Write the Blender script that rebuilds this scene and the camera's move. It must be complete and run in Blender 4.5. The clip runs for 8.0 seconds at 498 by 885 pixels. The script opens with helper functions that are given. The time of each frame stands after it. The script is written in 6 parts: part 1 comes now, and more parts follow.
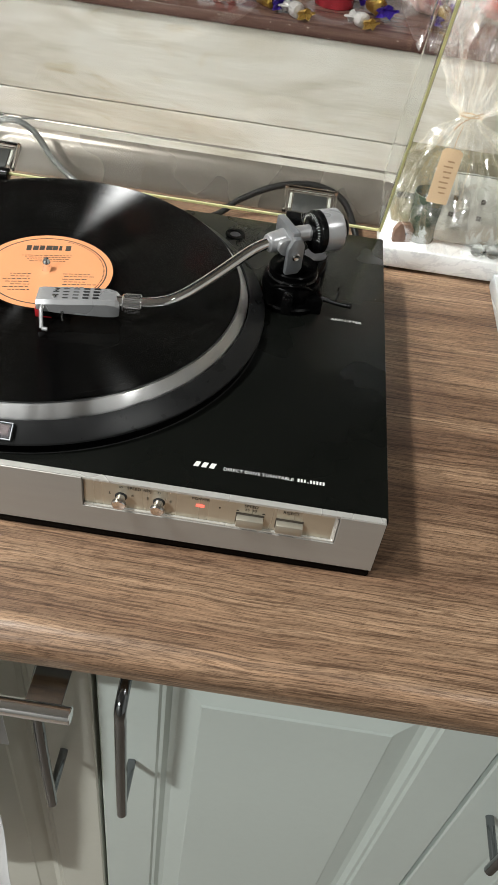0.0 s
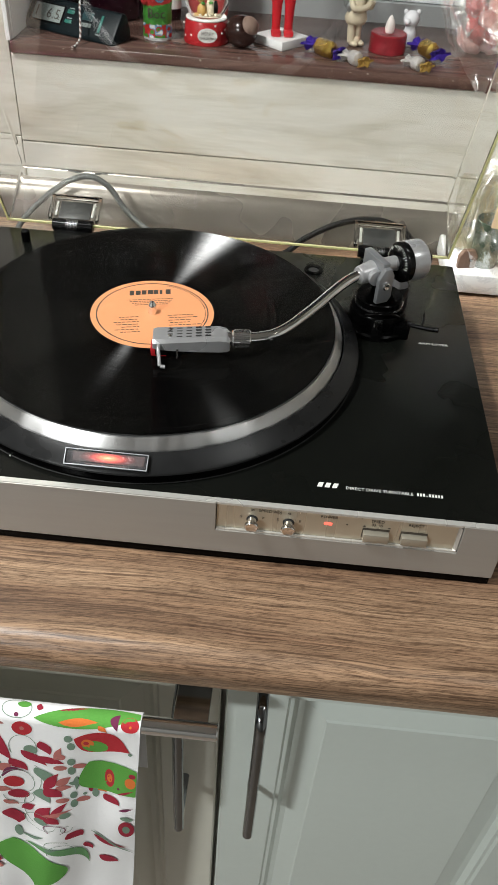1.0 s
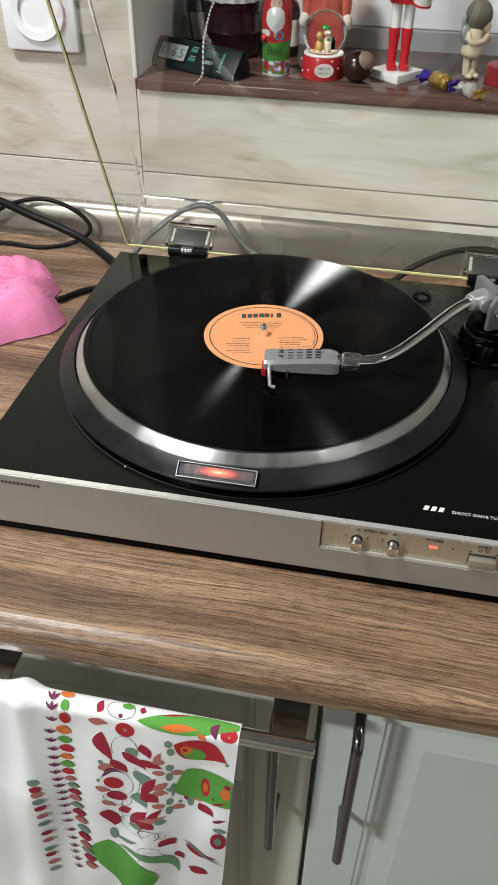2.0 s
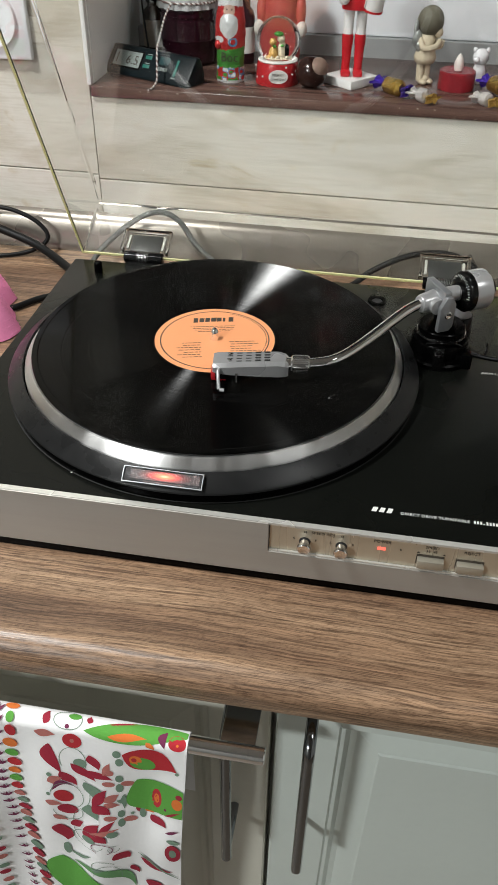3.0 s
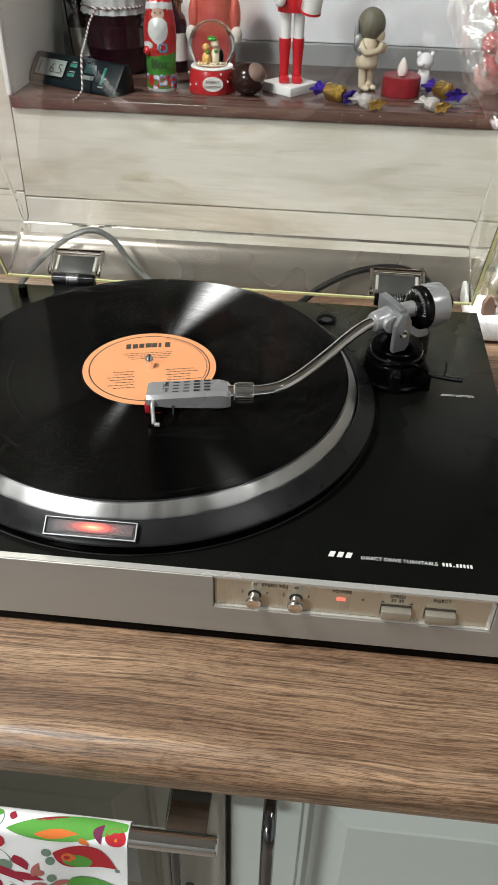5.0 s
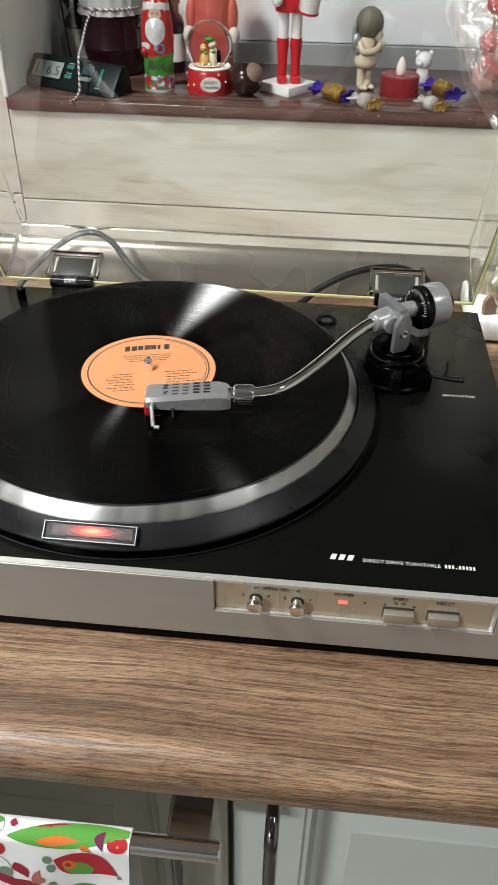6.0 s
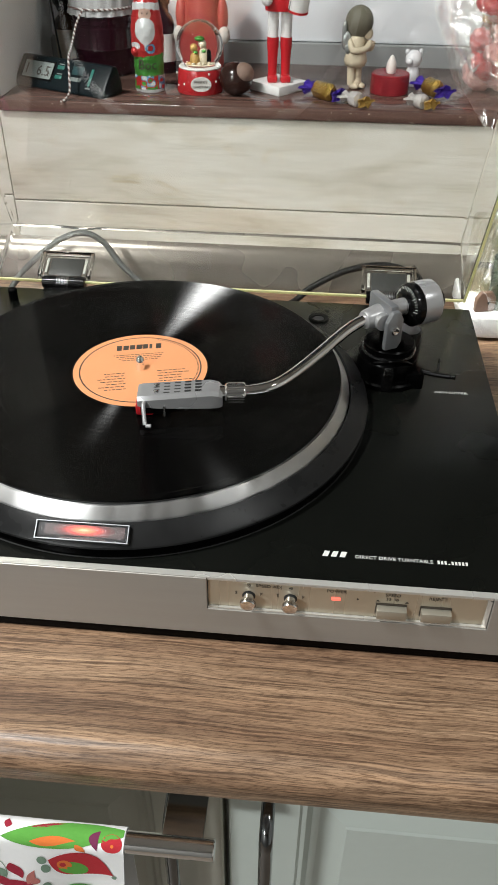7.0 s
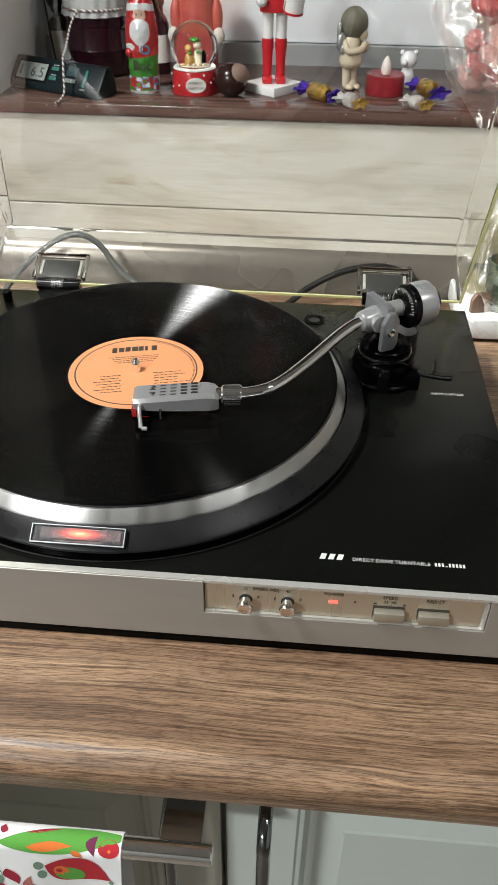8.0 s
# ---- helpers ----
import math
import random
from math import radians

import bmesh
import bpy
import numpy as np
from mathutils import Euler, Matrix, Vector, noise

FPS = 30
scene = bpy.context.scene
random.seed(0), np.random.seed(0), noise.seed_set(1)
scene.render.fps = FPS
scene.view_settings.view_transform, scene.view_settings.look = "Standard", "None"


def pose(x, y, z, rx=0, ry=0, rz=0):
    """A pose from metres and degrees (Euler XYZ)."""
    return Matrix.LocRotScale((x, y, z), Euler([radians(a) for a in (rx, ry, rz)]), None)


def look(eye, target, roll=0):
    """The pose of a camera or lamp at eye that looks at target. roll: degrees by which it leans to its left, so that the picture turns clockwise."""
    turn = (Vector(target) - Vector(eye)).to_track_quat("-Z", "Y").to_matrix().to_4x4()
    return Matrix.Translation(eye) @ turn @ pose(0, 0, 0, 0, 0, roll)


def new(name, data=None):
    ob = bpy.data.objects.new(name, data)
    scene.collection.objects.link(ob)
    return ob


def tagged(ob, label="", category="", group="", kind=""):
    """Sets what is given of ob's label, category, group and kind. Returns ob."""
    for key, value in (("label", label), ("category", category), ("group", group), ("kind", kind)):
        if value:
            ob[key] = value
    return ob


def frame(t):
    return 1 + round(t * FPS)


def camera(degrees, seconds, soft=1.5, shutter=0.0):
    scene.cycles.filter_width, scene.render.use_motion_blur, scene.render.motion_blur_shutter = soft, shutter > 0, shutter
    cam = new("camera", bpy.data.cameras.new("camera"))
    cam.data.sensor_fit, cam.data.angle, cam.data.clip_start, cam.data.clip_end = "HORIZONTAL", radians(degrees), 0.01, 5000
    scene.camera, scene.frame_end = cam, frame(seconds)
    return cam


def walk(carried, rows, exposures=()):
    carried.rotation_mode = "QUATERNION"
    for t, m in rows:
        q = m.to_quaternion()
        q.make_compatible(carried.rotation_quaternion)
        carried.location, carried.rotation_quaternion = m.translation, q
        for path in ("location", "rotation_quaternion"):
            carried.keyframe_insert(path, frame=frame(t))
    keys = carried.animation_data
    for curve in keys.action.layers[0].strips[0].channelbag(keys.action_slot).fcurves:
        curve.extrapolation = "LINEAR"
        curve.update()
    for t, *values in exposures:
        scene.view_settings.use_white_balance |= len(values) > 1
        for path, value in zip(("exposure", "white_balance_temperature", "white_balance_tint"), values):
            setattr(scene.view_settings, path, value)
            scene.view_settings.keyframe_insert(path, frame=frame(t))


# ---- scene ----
cam = camera(34.9, 8.0, soft=1.0)
PATH = [
    (0, (0.178, -0.516, 1.366), (0.168, 0.912, -0.034), 8.5),
    (0.5, (0.129, -0.536, 1.373), (0.107, 0.935, 0.018), 5.3),
    (1, (0.106, -0.552, 1.372), (0.052, 0.94, 0.041), 4.1),
    (1.5, (0.095, -0.564, 1.375), (-0.1, 0.942, 0.074), 2.4),
    (1.7, (0.092, -0.568, 1.375), (-0.173, 0.935, 0.084), 1.3),
    (2.8, (0.116, -0.566, 1.364), (-0.184, 0.959, 0.105), 0.4),
    (3, (0.12, -0.563, 1.365), (-0.127, 0.974, 0.108), 0.9),
    (3.5, (0.127, -0.552, 1.362), (-0.031, 1.007, 0.119), 1.4),
    (4, (0.121, -0.532, 1.355), (-0.021, 1.03, 0.114), 1.5),
    (4.5, (0.123, -0.513, 1.34), (-0.021, 1.064, 0.119), 1.4),
    (6, (0.123, -0.501, 1.335), (-0.025, 1.079, 0.118), 0.8),
    (6.5, (0.126, -0.501, 1.334), (-0.02, 1.081, 0.119), 0.6),
    (7, (0.126, -0.502, 1.333), (-0.013, 1.081, 0.119), 0.5),
    (7.5, (0.125, -0.501, 1.333), (-0.01, 1.083, 0.119), 0.5),
    (8, (0.125, -0.5, 1.333), (-0.002, 1.085, 0.12), 0.6),
]
walk(cam, [(t, look(eye, target, roll)) for t, eye, target, roll in PATH], exposures=[(0, -0.40), (0.8, -0.44), (1.5, -0.56), (3.0, -0.57), (4.0, -0.52), (6.0, -0.49), (8, -0.46)])

# ---- light: three ceiling lamps, the brightest over the worktop ----
world = bpy.data.worlds.new("world")
scene.world = world
world.use_nodes = True
world.node_tree.nodes["Background"].inputs[0].default_value = (0.02, 0.025, 0.04, 1)
world.node_tree.nodes["Background"].inputs[1].default_value = 0.3


def area_lamp(name, eye, target, size, watts, colour):
    data = bpy.data.lights.new(name, "AREA")
    data.shape, data.size, data.energy, data.color = "DISK", size, watts, colour
    ob = new(name, data)
    ob.matrix_world = look(eye, target)
    return ob


LAMP = (-0.66, -0.35, 2.40)
LAMP_2 = (-1.30, -2.10, 2.40)
LAMP_3 = (1.05, -0.60, 2.40)
area_lamp("ceiling_lamp_light", LAMP, (LAMP[0], LAMP[1], 0), 0.20, 40, (0.97, 0.985, 0.965))
area_lamp("ceiling_lamp_light", LAMP_3, (LAMP_3[0], LAMP_3[1], 0), 0.20, 8, (0.97, 0.985, 0.965))
area_lamp("ceiling_lamp_light", LAMP_2, (LAMP_2[0], LAMP_2[1], 0), 0.36, 96, (0.95, 0.985, 0.975))


# ---- materials ----
def mat(name, colour, rough=0.5, metal=0.0, **more):
    m = bpy.data.materials.new(name)
    m.use_nodes = True
    b = m.node_tree.nodes["Principled BSDF"]
    b.inputs["Base Color"].default_value = (*colour, 1)
    b.inputs["Roughness"].default_value = rough
    b.inputs["Metallic"].default_value = metal
    for key, value in more.items():
        b.inputs[key.replace("_", " ")].default_value = value
    return m


def tree(m):
    return m.node_tree.nodes, m.node_tree.links, m.node_tree.nodes["Principled BSDF"]


def coords(m, scale=(1, 1, 1), rot=(0, 0, 0), random_shift=False):
    """Object coordinates in metres, stretched."""
    n, l, _ = tree(m)
    tc = n.new("ShaderNodeTexCoord")
    mp = n.new("ShaderNodeMapping")
    mp.inputs["Scale"].default_value = scale
    mp.inputs["Rotation"].default_value = [radians(a) for a in rot]
    l.new(tc.outputs["Object"], mp.inputs["Vector"])
    if random_shift:
        oi = n.new("ShaderNodeObjectInfo")
        mul = n.new("ShaderNodeMath")
        mul.operation = "MULTIPLY"
        mul.inputs[1].default_value = 37.0
        l.new(oi.outputs["Random"], mul.inputs[0])
        l.new(mul.outputs[0], mp.inputs["Location"])
    return mp.outputs["Vector"]


def noise_tex(m, vec, scale, detail=4, rough=0.55, distortion=0.0):
    n, l, _ = tree(m)
    t = n.new("ShaderNodeTexNoise")
    t.inputs["Scale"].default_value, t.inputs["Detail"].default_value = scale, detail
    t.inputs["Roughness"].default_value, t.inputs["Distortion"].default_value = rough, distortion
    l.new(vec, t.inputs["Vector"])
    return t.outputs["Fac"]


def ramp(m, fac, stops):
    n, l, _ = tree(m)
    r = n.new("ShaderNodeValToRGB")
    while len(r.color_ramp.elements) < len(stops):
        r.color_ramp.elements.new(0.5)
    for e, (p, c) in zip(r.color_ramp.elements, stops):
        e.position, e.color = p, (*c, 1) if len(c) == 3 else c
    l.new(fac, r.inputs["Fac"])
    return r.outputs["Color"]


def mix(m, fac, a, b, mode="MIX"):
    n, l, _ = tree(m)
    x = n.new("ShaderNodeMix")
    x.data_type, x.blend_type = "RGBA", mode
    for sock, value in ((x.inputs[0], fac), (x.inputs[6], a), (x.inputs[7], b)):
        if isinstance(value, (int, float)):
            sock.default_value = value
        elif isinstance(value, tuple):
            sock.default_value = (*value, 1)
        else:
            l.new(value, sock)
    return x.outputs[2]


def bump(m, height, strength, distance):
    n, l, b = tree(m)
    x = n.new("ShaderNodeBump")
    x.inputs["Strength"].default_value, x.inputs["Distance"].default_value = strength, distance
    l.new(height, x.inputs["Height"])
    l.new(x.outputs["Normal"], b.inputs["Normal"])


def to(m, out, name):
    n, l, b = tree(m)
    l.new(out, b.inputs[name])


def grey(v):
    return (v, v, v)


def speckled(name, colour, rough, amount=0.12, scale=60, metal=0.0, bumps=0.0, stretch=(1, 1, 1), **more):
    """A plain coat with faint blotches, uneven gloss and a fine grain."""
    m = mat(name, colour, rough, metal, **more)
    v = coords(m, stretch)
    big, fine = noise_tex(m, v, scale * 0.15, 3), noise_tex(m, v, scale * 6, 3)
    lo = tuple(c * max(0, 1 - 2.2 * amount) for c in colour)
    hi = tuple(min(1, c * (1 + 2.2 * amount)) for c in colour)
    c1 = ramp(m, big, [(0.0, lo), (1.0, hi)])
    to(m, mix(m, 0.25, c1, ramp(m, fine, [(0.15, lo), (0.85, hi)])), "Base Color")
    to(m, ramp(m, big, [(0.0, grey(max(0.02, rough - 0.14))), (1.0, grey(min(1, rough + 0.14)))]), "Roughness")
    if bumps:
        bump(m, fine, bumps, 0.001)
    return m


# laminate worktop: brown oak print; the grain wanders, with long thin dark pores and wide pale bands
M_WOOD = mat("oak_laminate", (0.2, 0.12, 0.075), 0.34, Specular_IOR_Level=0.45)
wn, wl, wb_ = tree(M_WOOD)
w_tc, w_warp, w_mid_, w_add = wn.new("ShaderNodeTexCoord"), wn.new("ShaderNodeTexNoise"), wn.new("ShaderNodeVectorMath"), wn.new("ShaderNodeVectorMath")
w_warp.inputs["Scale"].default_value, w_warp.inputs["Detail"].default_value = 2.2, 3
wl.new(coords(M_WOOD, (2.2, 5.5, 5.5)), w_warp.inputs["Vector"])
w_mid_.operation, w_add.operation = "MULTIPLY_ADD", "ADD"
w_mid_.inputs[1].default_value, w_mid_.inputs[2].default_value = (0, 0.018, 0), (0, -0.009, 0)
wl.new(w_warp.outputs["Color"], w_mid_.inputs[0])
wl.new(w_tc.outputs["Object"], w_add.inputs[0])
wl.new(w_mid_.outputs[0], w_add.inputs[1])


def grain(scale, detail, rough, distortion, stretch):
    mp = wn.new("ShaderNodeMapping")
    mp.inputs["Scale"].default_value = stretch
    wl.new(w_add.outputs[0], mp.inputs["Vector"])
    return noise_tex(M_WOOD, mp.outputs["Vector"], scale, detail, rough, distortion)


w_big = grain(1.0, 4, 0.55, 0.3, (1.4, 26, 26))
w_mid = grain(1.0, 5, 0.6, 0.2, (3.0, 170, 170))
w_fine = grain(1.0, 5, 0.65, 0.1, (15, 720, 720))
w_pore = grain(1.0, 3, 0.7, 0.1, (85, 1500, 1500))
c_w = ramp(M_WOOD, w_big, [(0.28, (0.104, 0.061, 0.038)), (0.42, (0.192, 0.118, 0.075)), (0.55, (0.275, 0.178, 0.113)), (0.72, (0.43, 0.300, 0.198))])
c_w = mix(M_WOOD, 0.75, c_w, ramp(M_WOOD, w_mid, [(0.30, (0.62, 0.58, 0.55)), (0.48, (0.97, 0.96, 0.95)), (0.66, (1.24, 1.21, 1.18))]), "MULTIPLY")
c_w = mix(M_WOOD, 0.90, c_w, ramp(M_WOOD, w_fine, [(0.38, (0.36, 0.31, 0.28)), (0.50, (0.94, 0.93, 0.92)), (0.62, (1.26, 1.24, 1.21))]), "MULTIPLY")
c_w = mix(M_WOOD, 0.75, c_w, ramp(M_WOOD, w_pore, [(0.40, (0.34, 0.28, 0.24)), (0.49, (0.98, 0.97, 0.96)), (0.62, (1.14, 1.13, 1.12))]), "MULTIPLY")
to(M_WOOD, c_w, "Base Color")
to(M_WOOD, ramp(M_WOOD, w_fine, [(0.3, grey(0.42)), (0.7, grey(0.27))]), "Roughness")
bump(M_WOOD, w_fine, 0.3, 0.0006)

# pale wood-look wall tile
M_TILE = mat("pale_wood_tile", (0.6, 0.56, 0.48), 0.32)
v = coords(M_TILE, (1.6, 1, 5.5), random_shift=True)
t_big = noise_tex(M_TILE, v, 3.2, 6, 0.62, 0.9)
t_fine = noise_tex(M_TILE, coords(M_TILE, (4, 1, 95), random_shift=True), 4.0, 4, 0.6, 0.5)
c_t = ramp(M_TILE, t_big, [(0.26, (0.38, 0.335, 0.265)), (0.42, (0.525, 0.495, 0.42)), (0.56, (0.625, 0.605, 0.545)), (0.72, (0.56, 0.525, 0.455)), (0.85, (0.44, 0.375, 0.29))])
c_t = mix(M_TILE, 0.30, c_t, ramp(M_TILE, t_fine, [(0.32, (0.66, 0.62, 0.55)), (0.55, (1, 1, 1))]), "MULTIPLY")
t_knot = noise_tex(M_TILE, coords(M_TILE, (5, 1, 11), random_shift=True), 2.4, 4, 0.6, 1.5)
c_t = mix(M_TILE, 1.0, c_t, ramp(M_TILE, t_knot, [(0.60, (1, 1, 1)), (0.70, (0.86, 0.80, 0.70)), (0.80, (0.72, 0.62, 0.50))]), "MULTIPLY")
to(M_TILE, c_t, "Base Color")
bump(M_TILE, t_fine, 0.12, 0.0006)

M_GROUT = speckled("grout", (0.46, 0.43, 0.37), 0.85, 0.15, 120)
# unseen walls and ceiling carry dark tones that hold down the bounce light
M_PAINT = speckled("low_bounce_wall_paint", (0.20, 0.195, 0.185), 0.75, 0.03, 30)
# pale coat for the unseen east wall, which bounces light onto the window reveal
M_BOUNCE_WALL = speckled("bounce_wall_paint", (0.62, 0.62, 0.60), 0.7, 0.03, 30)
M_CEIL = speckled("ceiling_paint", (0.40, 0.395, 0.39), 0.8, 0.03, 30)
M_REVEAL = speckled("window_reveal_paint", (0.82, 0.84, 0.83), 0.6, 0.05, 40)
M_DOOR = speckled("cream_door_foil", (0.64, 0.70, 0.66), 0.33, 0.03, 20)
# the same cream door foil with the left door's shade put into its colour
M_DOOR_SHADE = speckled("shaded_door_foil", (0.66, 0.65, 0.57), 0.36, 0.04, 20)
M_CARCASS = speckled("cabinet_board", (0.55, 0.55, 0.52), 0.5, 0.05, 40)
M_BOARD = speckled("bare_grey_board", (0.30, 0.30, 0.29), 0.8, 0.1, 60)
# rubber, and also the painted dark of slots, holes and gaps without depth
M_DARKGAP = speckled("black_rubber_and_gap", (0.015, 0.015, 0.015), 0.7, 0.2, 100)
M_FLOOR = speckled("floor_vinyl", (0.14, 0.11, 0.085), 0.5, 0.15, 20)
M_PVC = speckled("white_window_plastic", (0.8, 0.82, 0.85), 0.3, 0.02, 20)
M_GASKET = speckled("grey_gasket", (0.30, 0.31, 0.31), 0.55, 0.08, 60)
M_CHROME = mat("chrome", (0.90, 0.90, 0.90), 0.06, 1.0)
M_STEEL = speckled("satin_steel", (0.55, 0.55, 0.55), 0.24, 0.06, 80, 1.0)
M_STRIP = speckled("aluminium_upstand_foil", (0.23, 0.205, 0.175), 0.26, 0.08, 30, 0.65)

# dark brown glossy sill board
M_SILL = mat("brown_sill_foil", (0.1, 0.05, 0.04), 0.16)
v = coords(M_SILL, (1.5, 30, 30))
s_n = noise_tex(M_SILL, v, 3.5, 5, 0.6, 0.6)
to(M_SILL, ramp(M_SILL, s_n, [(0.3, (0.060, 0.031, 0.025)), (0.55, (0.110, 0.062, 0.050)), (0.8, (0.18, 0.112, 0.09))]), "Base Color")

# turntable coats
M_BLACK = speckled("black_satin_vinyl", (0.0042, 0.0047, 0.0039), 0.26, 0.15, 60, 0.0, 0.04, Specular_IOR_Level=0.15)
M_COLLAR = speckled("dark_grey_plastic", (0.011, 0.0112, 0.0115), 0.30, 0.25, 300, 0.0, 0.10, Specular_IOR_Level=0.22)
M_BASEBLACK = speckled("black_arm_plastic", (0.0012, 0.0012, 0.0012), 0.22, 0.1, 80, Specular_IOR_Level=0.06)
M_GLOSSBLACK = mat("gloss_black_plastic", (0.003, 0.003, 0.003), 0.12, Specular_IOR_Level=0.18)
M_FASCIA = speckled("brushed_grey_aluminium", (0.37, 0.352, 0.325), 0.38, 0.05, 60, 0.4, 0.03, (1, 1, 14))
M_FASCIA_LIP = speckled("bright_aluminium_edge", (0.66, 0.65, 0.61), 0.26, 0.04, 60, 0.5)
M_BRACKET = speckled("dark_bracket_steel", (0.42, 0.415, 0.40), 0.18, 0.06, 60, 1.0)
M_HANDLE = speckled("dark_chrome", (0.22, 0.23, 0.24), 0.10, 0.05, 60, 1.0)
M_PANEL = speckled("champagne_aluminium", (0.52, 0.46, 0.36), 0.30, 0.04, 40, 0.5, 0.02, (14, 1, 1))
M_BUTTON = speckled("pale_champagne_metal", (0.44, 0.41, 0.34), 0.32, 0.05, 60, 0.6)
M_SILVER = speckled("silver_die_cast", (0.43, 0.43, 0.435), 0.30, 0.05, 90, 0.55, 0.03)
M_GREYCAST = speckled("grey_die_cast", (0.27, 0.28, 0.29), 0.34, 0.08, 90, 0.6, 0.04)
M_PLATTER = mat("turned_aluminium", (0.74, 0.74, 0.74), 0.42, 1.0, Anisotropic=0.85, Anisotropic_Rotation=0.25)
pn, pl, pb = tree(M_PLATTER)
ptc, pgr, pwv, pmu, ptg = pn.new("ShaderNodeTexCoord"), pn.new("ShaderNodeTexGradient"), pn.new("ShaderNodeTexNoise"), pn.new("ShaderNodeMath"), pn.new("ShaderNodeTangent")
pgr.gradient_type, pwv.noise_dimensions, pmu.operation = "RADIAL", "1D", "MULTIPLY"
ptg.direction_type, ptg.axis = "RADIAL", "Z"
pmu.inputs[1].default_value = 26.0
pl.new(ptc.outputs["Object"], pgr.inputs["Vector"])
pl.new(pgr.outputs["Fac"], pmu.inputs[0])
pl.new(pmu.outputs[0], pwv.inputs["W"])
pl.new(ptg.outputs[0], pb.inputs["Tangent"])
pwv.inputs["Scale"].default_value, pwv.inputs["Detail"].default_value = 1.0, 2
to(M_PLATTER, ramp(M_PLATTER, pwv.outputs["Fac"], [(0.38, grey(0.30)), (0.5, grey(0.44)), (0.62, grey(0.56))]), "Roughness")
M_WHITEPRINT = mat("white_print", (0.75, 0.75, 0.72), 0.5)
M_DARKPRINT = mat("dark_print", (0.05, 0.04, 0.03), 0.6)
M_MAT = speckled("rubber_mat", (0.012, 0.012, 0.012), 0.6, 0.1, 100)

# record: concentric grooves as a fine ring relief with bands between tracks
M_VINYL = mat("vinyl_grooves", (0.005, 0.005, 0.005), 0.17, 0.0)
n_, l_, b_ = tree(M_VINYL)
b_.inputs["Specular IOR Level"].default_value = 0.045
b_.inputs["Roughness"].default_value = 0.09


def vec(op, first, second=None, scale=None):
    x = n_.new("ShaderNodeVectorMath")
    x.operation = op
    l_.new(first, x.inputs[0])
    if second is not None:
        if isinstance(second, tuple):
            x.inputs[1].default_value = second
        else:
            l_.new(second, x.inputs[1])
    if scale is not None:
        x.inputs["Scale"].default_value = scale
    return x.outputs["Value" if op == "LENGTH" else "Vector"]


tcn = n_.new("ShaderNodeTexCoord")
flat = vec("MULTIPLY", tcn.outputs["Object"], (1, 1, 0))
rad = n_.new("ShaderNodeTexNoise")
rad.noise_dimensions = "1D"
rad.inputs["Scale"].default_value, rad.inputs["Detail"].default_value = 420, 5
l_.new(vec("LENGTH", flat), rad.inputs["W"])
to(M_VINYL, ramp(M_VINYL, rad.outputs["Fac"], [(0.35, grey(0.0008)), (0.65, grey(0.0014))]), "Base Color")
sheen = ramp(M_VINYL, rad.outputs["Fac"], [(0.30, grey(0.0068)), (0.50, grey(0.0108)), (0.72, grey(0.0180))])
turn_ = n_.new("ShaderNodeVectorTransform")
turn_.vector_type, turn_.convert_from, turn_.convert_to = "VECTOR", "OBJECT", "WORLD"
l_.new(vec("NORMALIZE", flat), turn_.inputs[0])
last = b_.outputs[0]
# slopes and shares are unequal to fit the streak to the camera's view
for side, share in ((-0.95, 1.0), (0.77, 0.42)):             # the two walls of the groove
    wall_n = vec("NORMALIZE", vec("ADD", vec("SCALE", turn_.outputs[0], scale=side), (0, 0, 1)))
    gloss = n_.new("ShaderNodeBsdfGlossy")
    gloss.distribution = "BECKMANN"
    gloss.inputs["Roughness"].default_value = 0.20
    l_.new(vec("SCALE", sheen, scale=share), gloss.inputs["Color"])
    l_.new(wall_n, gloss.inputs["Normal"])
    both = n_.new("ShaderNodeAddShader")
    l_.new(last, both.inputs[0])
    l_.new(gloss.outputs[0], both.inputs[1])
    last = both.outputs[0]
l_.new(last, n_["Material Output"].inputs["Surface"])

M_LABEL = speckled("orange_paper", (0.78, 0.32, 0.14), 0.6, 0.05, 80)


def clear_plastic(name, tint, ior=1.49, rough=0.02):
    m = mat(name, tint, rough)
    b = m.node_tree.nodes["Principled BSDF"]
    b.inputs["Transmission Weight"].default_value, b.inputs["IOR"].default_value = 1.0, ior
    return m


M_ACRYLIC = clear_plastic("clear_acrylic", (0.97, 0.975, 0.96))
# yellow edge tint, made pale and translucent to imitate light piped through the acrylic
M_ACRYLIC_EDGE = mat("edge_glow_acrylic", (0.80, 0.79, 0.50), 0.25)
en, el, eb = tree(M_ACRYLIC_EDGE)
etr, emx = en.new("ShaderNodeBsdfTranslucent"), en.new("ShaderNodeMixShader")
etr.inputs[0].default_value = (0.92, 0.90, 0.60, 1)
el.new(eb.outputs[0], emx.inputs[1])
el.new(etr.outputs[0], emx.inputs[2])
el.new(emx.outputs[0], en["Material Output"].inputs["Surface"])
M_LENS = clear_plastic("clear_strobe_lens", (0.95, 0.95, 0.95))


def lamp_mat(name, colour, strength):
    m = mat(name, colour, 0.4)
    b = m.node_tree.nodes["Principled BSDF"]
    b.inputs["Emission Color"].default_value = (*colour, 1)
    b.inputs["Emission Strength"].default_value = strength
    return m


